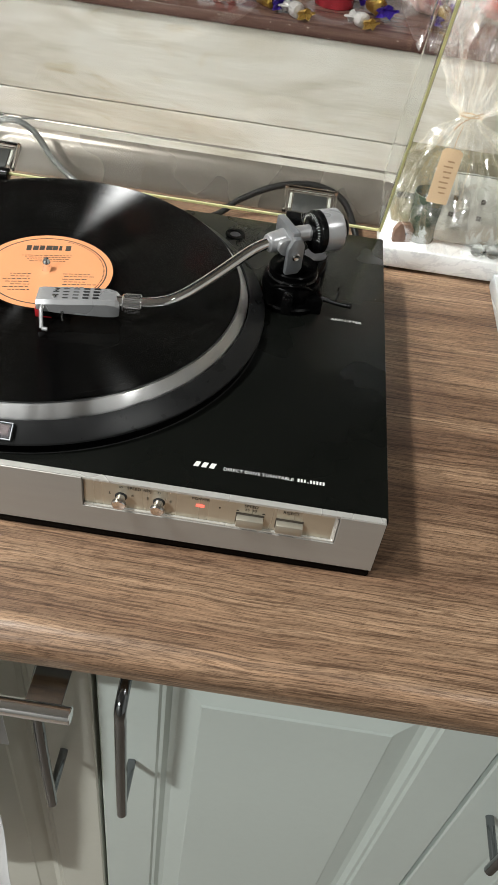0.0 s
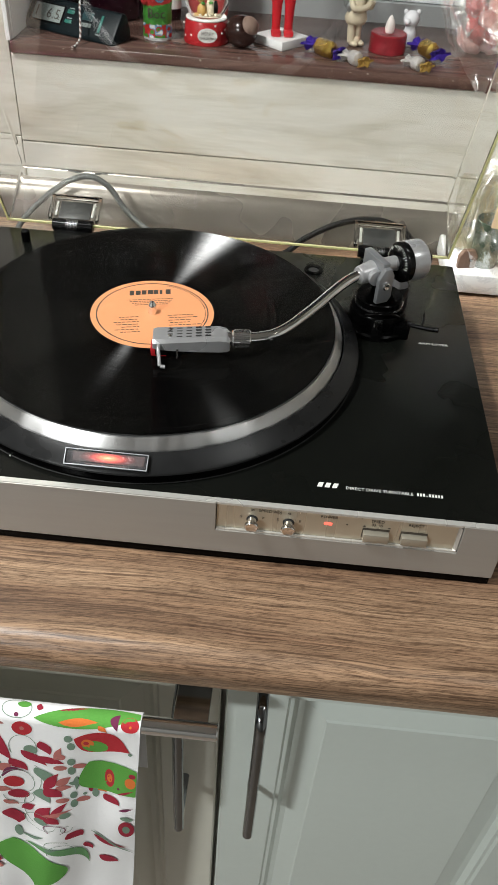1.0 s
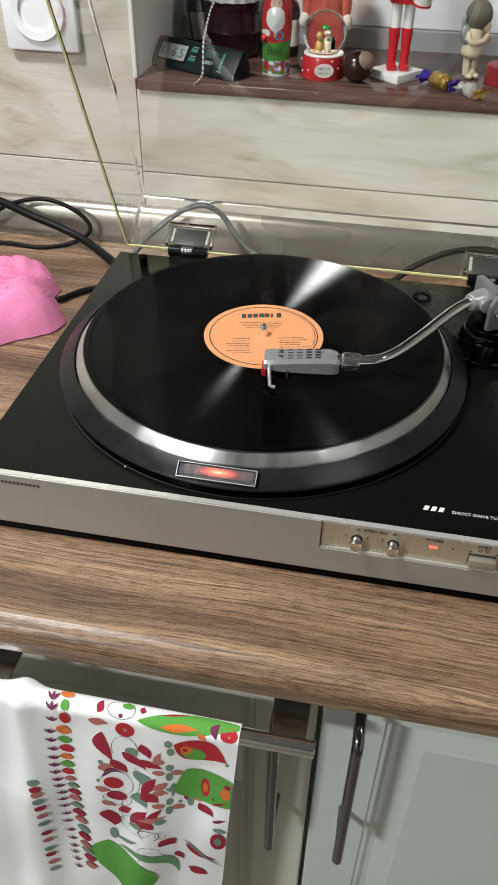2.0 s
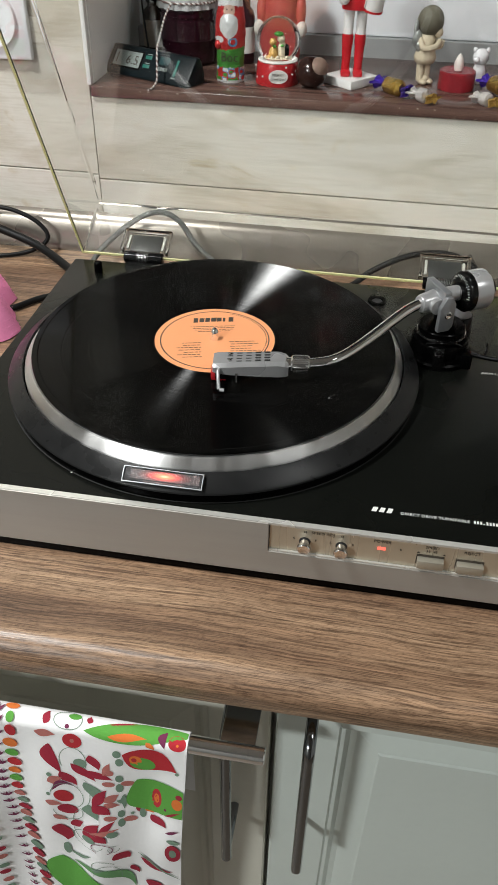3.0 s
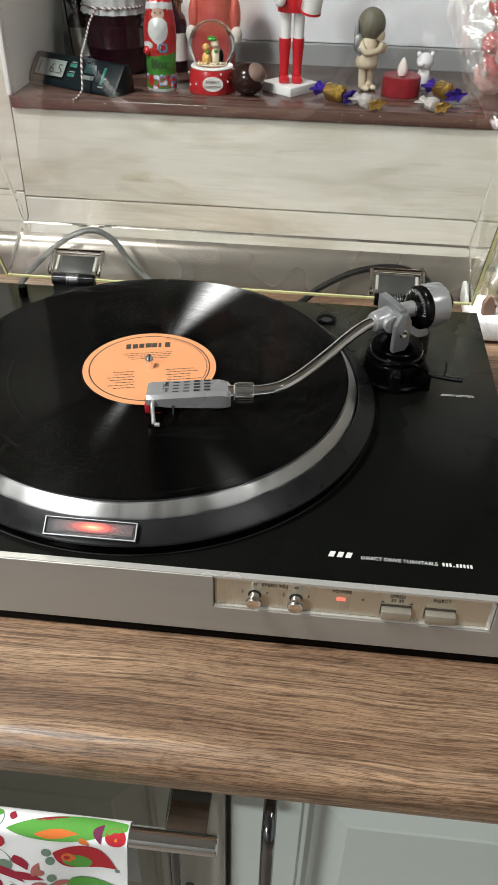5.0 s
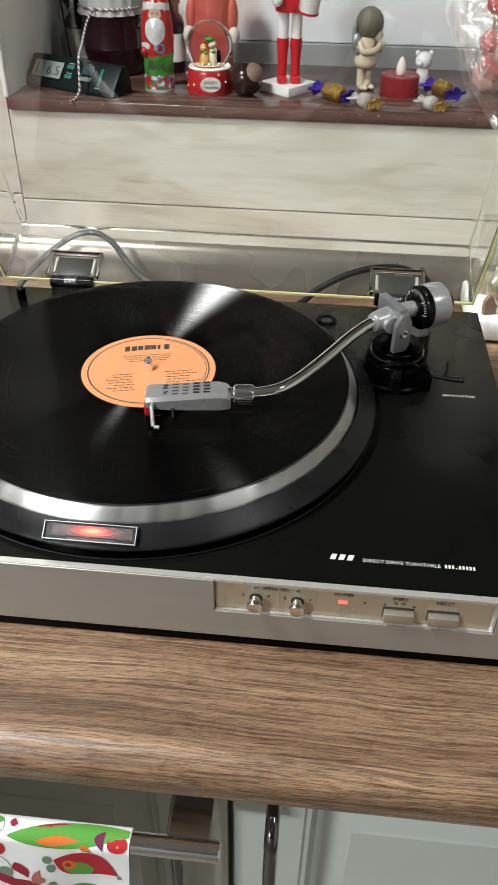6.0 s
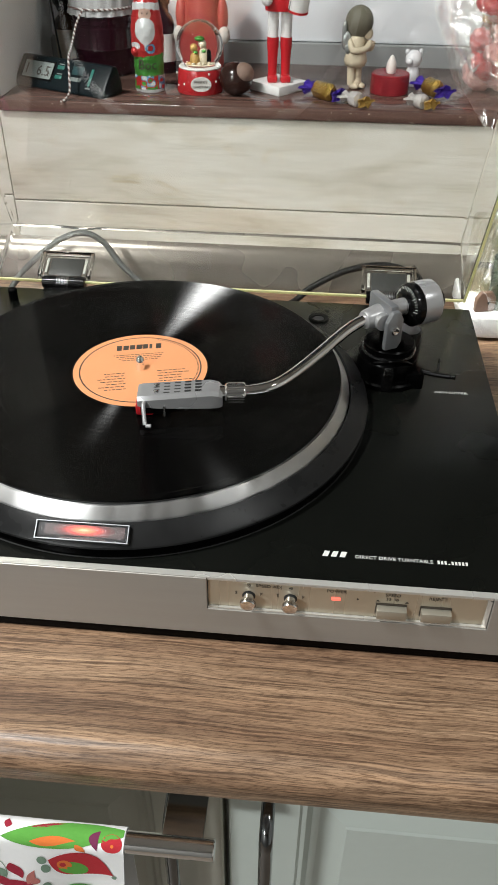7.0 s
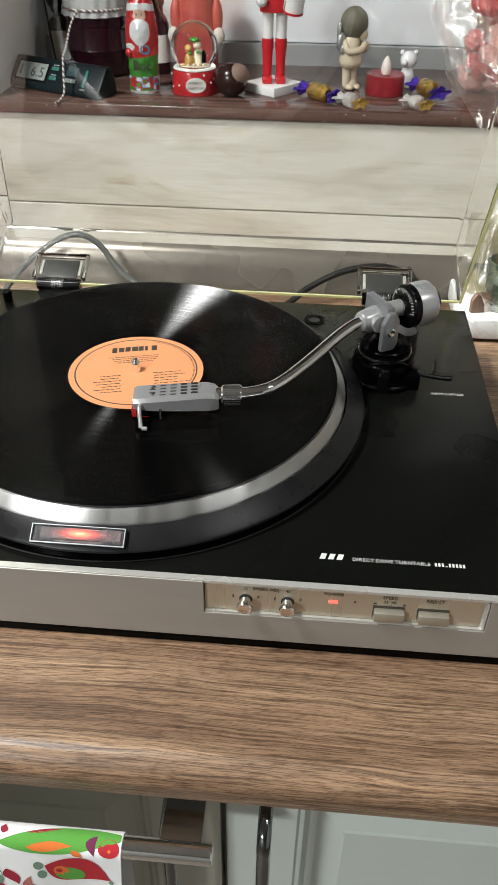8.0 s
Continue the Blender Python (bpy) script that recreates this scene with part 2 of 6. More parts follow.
M_RED_LED = lamp_mat("red_led", (1.0, 0.16, 0.11), 1.3)
M_STROBE = lamp_mat("red_neon", (0.02, 0.003, 0.003), 2.4)
sn, sl, sb = tree(M_STROBE)
sg = sn.new("ShaderNodeTexGradient")
sg.gradient_type = "SPHERICAL"
smp = sn.new("ShaderNodeMapping")
smp.inputs["Scale"].default_value = (50, 190, 190)
stc = sn.new("ShaderNodeTexCoord")
smv = sn.new("ShaderNodeVectorMath")
smv.operation = "SUBTRACT"
smv.inputs[1].default_value = (-0.0440, -0.1648, 0.0696)
sl.new(stc.outputs["Object"], smv.inputs[0])
sl.new(smv.outputs[0], smp.inputs["Vector"])
sl.new(smp.outputs["Vector"], sg.inputs["Vector"])
to(M_STROBE, ramp(M_STROBE, sg.outputs["Fac"], [(0.0, (0.0, 0.0, 0.0)), (0.28, (0.09, 0.006, 0.005)), (0.55, (0.62, 0.05, 0.03)), (0.76, (1.0, 0.26, 0.10)), (0.95, (1.0, 0.75, 0.45))]), "Emission Color")


# ---- mesh helpers ----
ORG = {}


def thing(name, base, label, category, rz=0.0, group="", kind="", world_built=False):
    ob = new(name)
    ob.empty_display_size = 0.02
    ob.matrix_basis = pose(*base, 0, 0, rz)
    if world_built:
        ORG[ob] = Vector(base)
    return tagged(ob, label, category, group, kind)


def part(name, bm, material, parent=None, label="", smooth=35.0):
    """Link a bmesh as one mesh object under a thing or under a part."""
    org = ORG.get(parent)
    if org:
        bmesh.ops.translate(bm, verts=bm.verts, vec=-org)
    bmesh.ops.recalc_face_normals(bm, faces=bm.faces)
    if smooth:
        lim = radians(smooth)
        for f in bm.faces:
            f.smooth = True
        for e in bm.edges:
            e.smooth = len(e.link_faces) == 2 and e.calc_face_angle(0) < lim
    me = bpy.data.meshes.new(name)
    bm.to_mesh(me)
    bm.free()
    for m in material if isinstance(material, (list, tuple)) else [material]:
        me.materials.append(m)
    ob = new(name, me)
    ob.parent = parent
    if org:
        ORG[ob] = org
    return tagged(ob, label)


def structure(name, bm, material, label, category="", smooth=35.0):
    return tagged(part(name, bm, material, None, label, smooth), "", category, "", "structure")


def add(dst, src):
    me = bpy.data.meshes.new("tmp")
    src.to_mesh(me)
    src.free()
    dst.from_mesh(me)
    bpy.data.meshes.remove(me)
    return dst


def box(lo, hi, bev=0.0, seg=2, bm=None):
    b = bmesh.new()
    lo, hi = Vector(lo), Vector(hi)
    bmesh.ops.create_cube(b, size=1, matrix=Matrix.Translation((lo + hi) / 2) @ Matrix.Diagonal((*(hi - lo), 1)))
    if bev:
        bmesh.ops.bevel(b, geom=b.edges[:], offset=bev, segments=seg, profile=0.5, affect="EDGES")
    return add(bm or bmesh.new(), b)


def moved(bm, m):
    bmesh.ops.transform(bm, matrix=m, verts=bm.verts)
    return bm


def lathe(profile, seg=48, m=None, bm=None, arc=None):
    """Turn a profile of (r, z) about z."""
    b = bmesh.new()
    rings = []
    for r, z in profile:
        if r < 1e-6:
            rings.append([b.verts.new((0, 0, z))])
        else:
            rings.append([b.verts.new((r * math.cos(2 * math.pi * i / seg), r * math.sin(2 * math.pi * i / seg), z)) for i in range(seg)])
    for a, c in zip(rings, rings[1:]):
        for i in range(seg):
            j = (i + 1) % seg
            if len(a) == 1 and len(c) == 1:
                continue
            if len(a) == 1:
                b.faces.new((a[0], c[i], c[j]))
            elif len(c) == 1:
                b.faces.new((a[i], a[j], c[0]))
            else:
                b.faces.new((a[i], a[j], c[j], c[i]))
    if m:
        moved(b, m)
    return add(bm, b) if bm else b


def along(p, q):
    """A frame at p whose z points to q."""
    p, q = Vector(p), Vector(q)
    return Matrix.Translation(p) @ (q - p).to_track_quat("Z", "Y").to_matrix().to_4x4()


def rod(p, q, r, seg=20, bev=0.0, r2=None, bm=None):
    d = (Vector(q) - Vector(p)).length
    r2 = r if r2 is None else r2
    prof = [(0, 0), (r - bev, 0), (r, bev), (r2, d - bev), (r2 - bev, d), (0, d)] if bev else [(0, 0), (r, 0), (r2, d), (0, d)]
    return lathe(prof, seg, along(p, q), bm)


def smooth_line(pts, steps=6, closed=False):
    pts = [Vector(p) for p in pts]
    n = len(pts)
    out = []
    for i in range(n if closed else n - 1):
        p0, p1, p2, p3 = (pts[k % n] if closed else pts[min(max(k, 0), n - 1)] for k in (i - 1, i, i + 1, i + 2))
        for s in range(steps):
            t = s / steps
            out.append(0.5 * (2 * p1 + (p2 - p0) * t + (2 * p0 - 5 * p1 + 4 * p2 - p3) * t * t + (3 * p1 - p0 - 3 * p2 + p3) * t ** 3))
    if not closed:
        out.append(pts[-1])
    return out


def tube(pts, r, seg=12, steps=6, bm=None, taper=None):
    line = smooth_line(pts, steps) if steps > 1 else [Vector(p) for p in pts]
    b = bmesh.new()
    rings, side = [], None
    for i, p in enumerate(line):
        d = (line[min(i + 1, len(line) - 1)] - line[max(i - 1, 0)]).normalized()
        if side is None:
            side = d.orthogonal().normalized()
        side = (side - d * side.dot(d)).normalized()
        up = d.cross(side)
        rr = r if taper is None else r * (1 + (taper - 1) * i / (len(line) - 1))
        rings.append([b.verts.new(p + rr * (math.cos(2 * math.pi * k / seg) * side + math.sin(2 * math.pi * k / seg) * up)) for k in range(seg)])
    for a, c in zip(rings, rings[1:]):
        for k in range(seg):
            b.faces.new((a[k], a[(k + 1) % seg], c[(k + 1) % seg], c[k]))
    b.faces.new(rings[0][::-1])
    b.faces.new(rings[-1])
    return add(bm, b) if bm else b


def ball(c, r, seg=20, bm=None, m=None):
    """A ball, or an ellipsoid where r is a triple."""
    r = (r, r, r) if isinstance(r, (int, float)) else r
    b = bmesh.new()
    bmesh.ops.create_uvsphere(b, u_segments=seg, v_segments=max(6, seg // 2), radius=1, matrix=Matrix.Translation(c) @ (m or Matrix()) @ Matrix.Diagonal((*r, 1)))
    return add(bm, b) if bm else b


def prism(pts, depth, m=None, bev=0.0, bm=None):
    """A flat outline in x, y, thickened along z."""
    b = bmesh.new()
    f = b.faces.new([b.verts.new((x, y, 0)) for x, y in pts])
    r = bmesh.ops.extrude_face_region(b, geom=[f])
    bmesh.ops.translate(b, verts=[g for g in r["geom"] if isinstance(g, bmesh.types.BMVert)], vec=(0, 0, depth))
    if bev:
        bmesh.ops.bevel(b, geom=b.edges[:], offset=bev, segments=2, profile=0.5, affect="EDGES")
    if m:
        moved(b, m)
    return add(bm or bmesh.new(), b)


def text_mesh(text, size, align):
    cu = bpy.data.curves.new("text", "FONT")
    cu.body, cu.size, cu.align_x, cu.extrude, cu.resolution_u = text, size, align, 0.00008, 2
    src = bpy.data.objects.new("text", cu)
    me = bpy.data.meshes.new_from_object(src)
    bpy.data.objects.remove(src)
    return me


def words(text, size, material, parent, m, name="lettering", label="", align="LEFT"):
    """Lettering in the built-in font, lying in x, y of m, as a mesh."""
    bm = bmesh.new()
    bm.from_mesh(text_mesh(text, size, align))
    moved(bm, m)
    return part(name, bm, material, parent, label, 0)


# ---- structure ----
TOP = 0.930          # worktop
WALL = 0.322         # face of the tiled wall
SILL = 1.122         # top of the window sill
NICHE = -0.206       # corner of the window reveal
X0, X1, Y0, Z1 = -2.2, 1.9, -2.6, 2.5

structure("floor", box((X0, Y0, -0.05), (X1, WALL + 0.05, 0)), M_FLOOR, "brown vinyl floor of the kitchen", "floor")
structure("ceiling", box((X0, Y0, Z1), (X1, 0.75, Z1 + 0.05)), M_CEIL, "unseen ceiling, toned grey to limit bounce light", "ceiling")
structure("wall_south", box((X0, Y0 - 0.1, 0), (X1, Y0, Z1)), M_PAINT, "unseen wall, toned dark to limit bounce light", "wall")
structure("wall_west", box((X0 - 0.1, Y0, 0), (X0, 0.75, Z1)), M_PAINT, "unseen wall, toned dark to limit bounce light", "wall")
structure("wall_east", box((X1, Y0, 0), (X1 + 0.1, 0.75, Z1)), M_BOUNCE_WALL, "unseen pale wall, added to bounce light", "wall")

# tiled wall with the window opening through it
WX1, WZ1 = 0.86, 2.25
G = WALL + 0.004
b = box((X0, G, 0), (NICHE, 0.75, Z1))
box((WX1, G, 0), (X1, 0.75, Z1), bm=b)
box((NICHE, G, 0), (WX1, 0.75, SILL - 0.0115), bm=b)
box((NICHE, G, WZ1), (WX1, 0.75, Z1), bm=b)
wall_north = structure("wall_north", b, [M_GROUT], "wall clad in pale wood-look tiles", "wall", 0)
b = box((NICHE - 0.002, G + 0.004, SILL), (NICHE + 0.003, 0.52, WZ1))
structure("trim_1", b, M_REVEAL, "grey-white plastered window reveal", "reveal")
b = box((NICHE - 0.0025, WALL - 0.0010, SILL), (NICHE + 0.0025, G + 0.004, WZ1), 0.001)
structure("trim_2", b, M_REVEAL, "slim white corner bead between the tiles", "corner bead")


def tile_row(x0, x1, z0, z1):
    b = box((x0 + 0.0004, WALL, z0 + 0.0008), (x1 - 0.0004, G + 0.001, z1 - 0.0008), 0.0006, 2)
    part("tile", b, M_TILE, wall_north, "", 0)


# window: frame, sash, pane and sill
win = structure("window_1", box((NICHE + 0.003, 0.51, SILL), (WX1, 0.58, SILL + 0.022)), M_GASKET, "white plastic window in the niche above the sill", "window")
b = box((NICHE + 0.003, 0.518, SILL + 0.022), (WX1, 0.57, SILL + 0.125), 0.004)
part("window_frame", b, M_PVC, win, "white plastic bottom rail")
b = box((NICHE + 0.003, 0.516, SILL + 0.022), (NICHE + 0.065, 0.572, WZ1), 0.004)
part("window_frame", b, M_PVC, win, "white plastic stile")
part("pane", box((NICHE + 0.065, 0.54, SILL + 0.125), (WX1, 0.546, WZ1)), clear_plastic("window_glass", (0.95, 0.97, 0.96), 1.5), win)
b = box((NICHE + 0.002, 0.3175, SILL - 0.0110), (WX1, 0.512, SILL), 0.0015)
sill = structure("window_sill", b, M_SILL, "dark brown glossy window sill board", "window sill")
chips = random.Random(21)
M_CHIP = speckled("bare_chipboard", (0.34, 0.28, 0.23), 0.85, 0.2, 200)
for i in range(16):
    cx, cw = chips.uniform(NICHE + 0.02, 0.30), chips.uniform(0.0006, 0.0024)
    rim = [(cx + cw * math.cos(k) * chips.uniform(0.6, 1), 0.0007 * math.sin(k) * chips.uniform(0.5, 1)) for k in (0.2, 1.0, 1.9, 2.8, 3.7, 4.6, 5.5)]
    part("chip", prism(rim, 0.0003, pose(0, 0.3174, SILL - chips.choice((0.0026, 0.0026, 0.0095)), 90)), M_CHIP, sill, "", 0)

# aluminium-look upstand strip along the wall
b = bmesh.new()
prof = [(WALL, TOP), (WALL - 0.020, TOP), (WALL - 0.0205, TOP + 0.003), (WALL - 0.018, TOP + 0.009), (WALL - 0.0145, TOP + 0.022), (WALL - 0.0105, TOP + 0.034), (WALL - 0.006, TOP + 0.041), (WALL, TOP + 0.044)]
va = [b.verts.new((X0, y, z)) for y, z in prof]
vb = [b.verts.new((X1, y, z)) for y, z in prof]
for i in range(len(prof) - 1):
    b.faces.new((va[i], va[i + 1], vb[i + 1], vb[i]))
structure("trim_3", b, M_STRIP, "silver plastic upstand strip behind the worktop", "upstand", 60)

# worktop with a rounded front edge
FRONT = -0.273
b = bmesh.new()
prof = [(WALL, TOP - 0.036), (FRONT + 0.016, TOP - 0.036)]
for i in range(9):
    a = radians(-90 - 82 * i / 8)
    prof.append((FRONT + 0.012 + 0.009 * math.cos(a), TOP - 0.027 + 0.009 * math.sin(a)))
for i in range(13):
    a = radians(172 - 82 * i / 12)
    prof.append((FRONT + 0.017 + 0.017 * math.cos(a), TOP - 0.017 + 0.017 * math.sin(a)))
prof.append((WALL, TOP))
va = [b.verts.new((X0, y, z)) for y, z in prof]
vb = [b.verts.new((X1, y, z)) for y, z in prof]
for i in range(len(prof)):
    j = (i + 1) % len(prof)
    b.faces.new((va[i], va[j], vb[j], vb[i]))
b.normal_update()
for f in b.faces:      # bare board underneath
    low = f.calc_center_median()
    f.material_index = 1 if low.z < TOP - 0.0355 and low.y > FRONT + 0.02 else 0
tagged(part("worktop", b, [M_WOOD, M_BOARD], None, "brown oak-look laminate kitchen worktop with rounded edge", 60), "", "worktop")

# cabinets below
DOOR_Y, DOOR_TOP, DOOR_BOT = -0.235, 0.886, 0.12


def panel_door(x0, x1):
    """A door leaf with a routed raised field."""
    b = bmesh.new()
    loops = [(0.0, 0.019), (0.0, 0.0015), (0.0015, 0.0), (0.047, 0.0), (0.049, 0.0025), (0.052, 0.0025), (0.056, 0.0075), (0.061, 0.0085), (0.078, 0.0030), (0.0795, 0.0016), (0.0815, 0.0016)]
    rings = []
    for d, y in loops:
        rings.append([b.verts.new(p) for p in ((x0 + d, DOOR_Y + y, DOOR_BOT + d), (x1 - d, DOOR_Y + y, DOOR_BOT + d), (x1 - d, DOOR_Y + y, DOOR_TOP - d), (x0 + d, DOOR_Y + y, DOOR_TOP - d))])
    for p, q in zip(rings, rings[1:]):
        for i in range(4):
            b.faces.new((p[i], p[(i + 1) % 4], q[(i + 1) % 4], q[i]))
    b.faces.new(rings[-1])
    b.faces.new(rings[0][::-1])
    return b


def bow_handle(x, z0, z1, parent):
    """A thin bow handle with two feet bent back to the door."""
    y = DOOR_Y - 0.036
    pts = [(x, DOOR_Y, z1 + 0.012), (x, DOOR_Y - 0.018, z1 + 0.010), (x, y - 0.001, z1 + 0.001), (x, y - 0.002, z1 - 0.02), (x, y - 0.003, (z0 + z1) / 2), (x, y - 0.002, z0)]
    b = tube(pts, 0.0043, 16, 6)
    h = part("handle", b, M_HANDLE, parent, "slim chrome bow handle", 60)
    part("handle_foot", rod((x, y, z0 + 0.014), (x, DOOR_Y, z0 + 0.014), 0.0036, 12), M_HANDLE, h)


def cabinet(x0, x1, handle_x, label, foil=None):
    c = thing("base_cabinet", (x0, DOOR_Y + 0.02, 0.0), label, "cabinet", group="base cabinets", world_built=True)
    b = box((x0, DOOR_Y + 0.021, 0.1), (x0 + 0.018, 0.3, TOP - 0.038))
    box((x1 - 0.018, DOOR_Y + 0.021, 0.1), (x1, 0.3, TOP - 0.038), bm=b)
    box((x0, DOOR_Y + 0.021, 0.1), (x1, 0.3, 0.118), bm=b)
    box((x0, DOOR_Y + 0.021, TOP - 0.056), (x1, DOOR_Y + 0.08, TOP - 0.038), bm=b)
    box((x0, 0.29, 0.1), (x1, 0.3, TOP - 0.038), bm=b)
    box((x0, DOOR_Y + 0.06, 0.0), (x1, DOOR_Y + 0.076, 0.1), bm=b)
    part("body", b, M_CARCASS, c, "", 0)
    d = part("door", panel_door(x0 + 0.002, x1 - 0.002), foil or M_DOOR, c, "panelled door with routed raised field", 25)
    bow_handle(handle_x, 0.684, 0.862, d)
    return c


# this front differs only by the shade painted into its foil
cabinet(-0.361, 0.089, 0.060, "kitchen base cabinet, panelled door toned for shade, towel rail", M_DOOR_SHADE)
cabinet(0.089, 0.396, 0.118, "cream kitchen base cabinet with panelled door under worktop")
cabinet(0.396, 0.846, 0.423, "cream kitchen base cabinet with panelled door under worktop")
cabinet(-0.811, -0.361, -0.39, "cream kitchen base cabinet with panelled door under worktop")

# ---- ceiling lamp ----
for LP in (LAMP, LAMP_2, LAMP_3):
    lamp = thing("ceiling_lamp", (LP[0], LP[1], Z1), "round white ceiling lamp, switched on", "lamp", world_built=True, group="ceiling lamps")
    part("lamp_base", lathe([(0, Z1), (0.17, Z1), (0.18, Z1 - 0.02), (0.18, Z1 - 0.05), (0.175, Z1 - 0.055), (0, Z1 - 0.055)], 48, pose(LP[0], LP[1], 0)), M_PVC, lamp)

# ---- turntable ----
TX0, TX1, TY0, TY1 = -0.190, 0.272, -0.184, 0.178
PT = 0.984           # plinth top
tt = thing("turntable", (0.041, 0.0, TOP), "black and silver direct drive record player, lid open", "turntable", world_built=True)
part("plinth", box((TX0, TY0 + 0.0054, TOP + 0.0012), (TX1, TY1, PT), 0.0010), M_BLACK, tt, "satin black plinth")
for fx in (TX0 + 0.05, TX1 - 0.05):
    for fy in (TY0 + 0.05, TY1 - 0.05):
        part("foot", lathe([(0, 0), (0.02, 0), (0.022, 0.003), (0.022, 0.012), (0, 0.012)], 24, pose(fx, fy, TOP)), M_DARKGAP, tt, "black rubber foot")

# front fascia with a recessed control panel
FZ0, FZ1, FX1 = 0.9375, 0.9865, 0.270
RX0, RX1, RZ0, RZ1 = 0.0735, 0.2405, 0.9600, 0.9845
outline = [(TX0, FZ0), (FX1, FZ0), (FX1, FZ1), (RX1, FZ1), (RX1, RZ0), (RX0, RZ0), (RX0, FZ1), (TX0, FZ1)]
fascia = part("fascia", prism(outline, 0.0052, pose(0, TY0 + 0.0052, 0, 90), 0.0004), M_FASCIA, tt, "brushed grey aluminium front", 0)
part("fascia_lip", box((RX0 + 0.0001, TY0 + 0.0008, RZ1), (RX1, TY0 + 0.0052, FZ1 - 0.0002), 0.0004, 1), M_FASCIA_LIP, fascia, "bright aluminium top edge")
part("fascia_cap", box((TX0 + 0.0005, TY0 + 0.0006, FZ1 + 0.0001), (FX1 - 0.0005, TY0 + 0.0050, FZ1 + 0.0006)), M_FASCIA_LIP, fascia, "bright aluminium top edge")
panel = part("control_panel", box((RX0 + 0.0005, TY0 + 0.0028, RZ0 + 0.0002), (RX1 - 0.0005, TY0 + 0.0051, RZ1 - 0.0002)), M_PANEL, tt, "champagne aluminium control panel")
# black strip paints the shade in the gap between fascia and worktop
part("base_lip", box((TX0 + 0.001, TY0 + 0.0004, TOP + 0.0008), (FX1 - 0.001, TY0 + 0.0053, FZ0 - 0.0001)), M_BASEBLACK, tt, "black strip standing in for the shaded gap", 0)
b = prism([(RX0 + 0.0005, 0), (RX1 - 0.0005, 0), (RX1 - 0.0005, 0.0012), (RX0 + 0.0005, 0.0012)], 0.0018, pose(0, TY0 + 0.0026, RZ0 + 0.0001, 90))
part("ledge", b, M_FASCIA_LIP, panel, "bright ledge")
b = prism([(0, 0), (0.0022, 0), (0, 0.0022)], RZ1 - RZ0 - 0.002, pose(RX1 - 0.0006, TY0 + 0.0026, RZ0 + 0.0013, 0, 0, 180))
part("side_bevel", b, M_FASCIA, panel)
PY = TY0 + 0.0027


def on_panel(x, z, lift=0.0):
    return pose(x, PY - lift, z, 90)


for kx in (0.0985, 0.1235):
    k = part("speed_knob", lathe([(0, 0), (0.0028, 0), (0.0028, 0.0050), (0.0024, 0.0054), (0.0024, 0.0068), (0.0036, 0.0072), (0.0040, 0.0078), (0.0040, 0.0108), (0.0035, 0.0116), (0.0018, 0.0110), (0, 0.0109)], 40, on_panel(kx, 0.9715) @ Matrix.Diagonal((1.12, 1.12, 0.72, 1))), M_CHROME, tt, "small chrome knurled knob", 30)
    b = bmesh.new()
    for i in range(28):
        a = 2 * math.pi * i / 28
        box((-0.00022, 0.0039, 0.0080), (0.00022, 0.0043, 0.0106), bm=b)
        moved(b, pose(0, 0, 0, 0, 0, 360 / 28))
    part("knurling", moved(b, on_panel(kx, 0.9715) @ Matrix.Diagonal((1.12, 1.12, 0.72, 1))), M_STEEL, k, "", 0)
    part("collar", lathe([(0.0031, 0), (0.0040, 0), (0.0039, 0.0005), (0.0031, 0.0006)], 30, on_panel(kx, 0.9715)), M_DARKGAP, k)
    for s in (-1, 1):
        words("S" if s < 0 else "F", 0.0034, M_DARKPRINT, panel, on_panel(kx + s * 0.0075, 0.9725, 0.0002), align="CENTER")
words("33", 0.0026, M_DARKPRINT, panel, on_panel(0.0985, 0.9798, 0.0002), align="CENTER")
words("45", 0.0026, M_DARKPRINT, panel, on_panel(0.1235, 0.9798, 0.0002), align="CENTER")
words("SPEED ADJ", 0.0034, M_DARKPRINT, panel, on_panel(0.1105, 0.9798, 0.0002), align="CENTER")
words("POWER", 0.0034, M_DARKPRINT, panel, on_panel(0.1505, 0.9798, 0.0002), align="CENTER")
words("SPEED", 0.0034, M_DARKPRINT, panel, on_panel(0.1835, 0.9800, 0.0002), align="CENTER")
words("33  45", 0.0030, M_DARKPRINT, panel, on_panel(0.1835, 0.9765, 0.0002), align="CENTER")
words("REJECT", 0.0034, M_DARKPRINT, panel, on_panel(0.2095, 0.9795, 0.0002), align="CENTER")
part("power_light", box((0.1476, PY - 0.0008, 0.9734), (0.1532, PY + 0.0005, 0.9756), 0.0003, 1), M_RED_LED, tt, "small glowing red power light")
part("pin_hole", rod((0.1632, PY - 0.0003, 0.9755), (0.1632, PY + 0.0002, 0.9755), 0.0006, 10), M_DARKPRINT, panel)
for bx in (0.1835, 0.2095):
    k = part("push_button", box((bx - 0.0088, PY - 0.0050, 0.9650), (bx + 0.0088, PY + 0.0005, 0.9722), 0.0005), M_BUTTON, tt, "rectangular champagne push button")
    part("button_slot", box((bx - 0.0094, PY - 0.0003, 0.9650), (bx + 0.0090, PY + 0.0003, 0.9738)), M_DARKPRINT, k, "", 0)
for s in (-1, 1):
    part("arrow", prism([(-0.0012, 0), (0.0012, 0), (0, 0.0012)], 0.0002, on_panel(0.1835 + s * 0.0085, 0.9752, 0.0001)), M_DARKPRINT, panel)

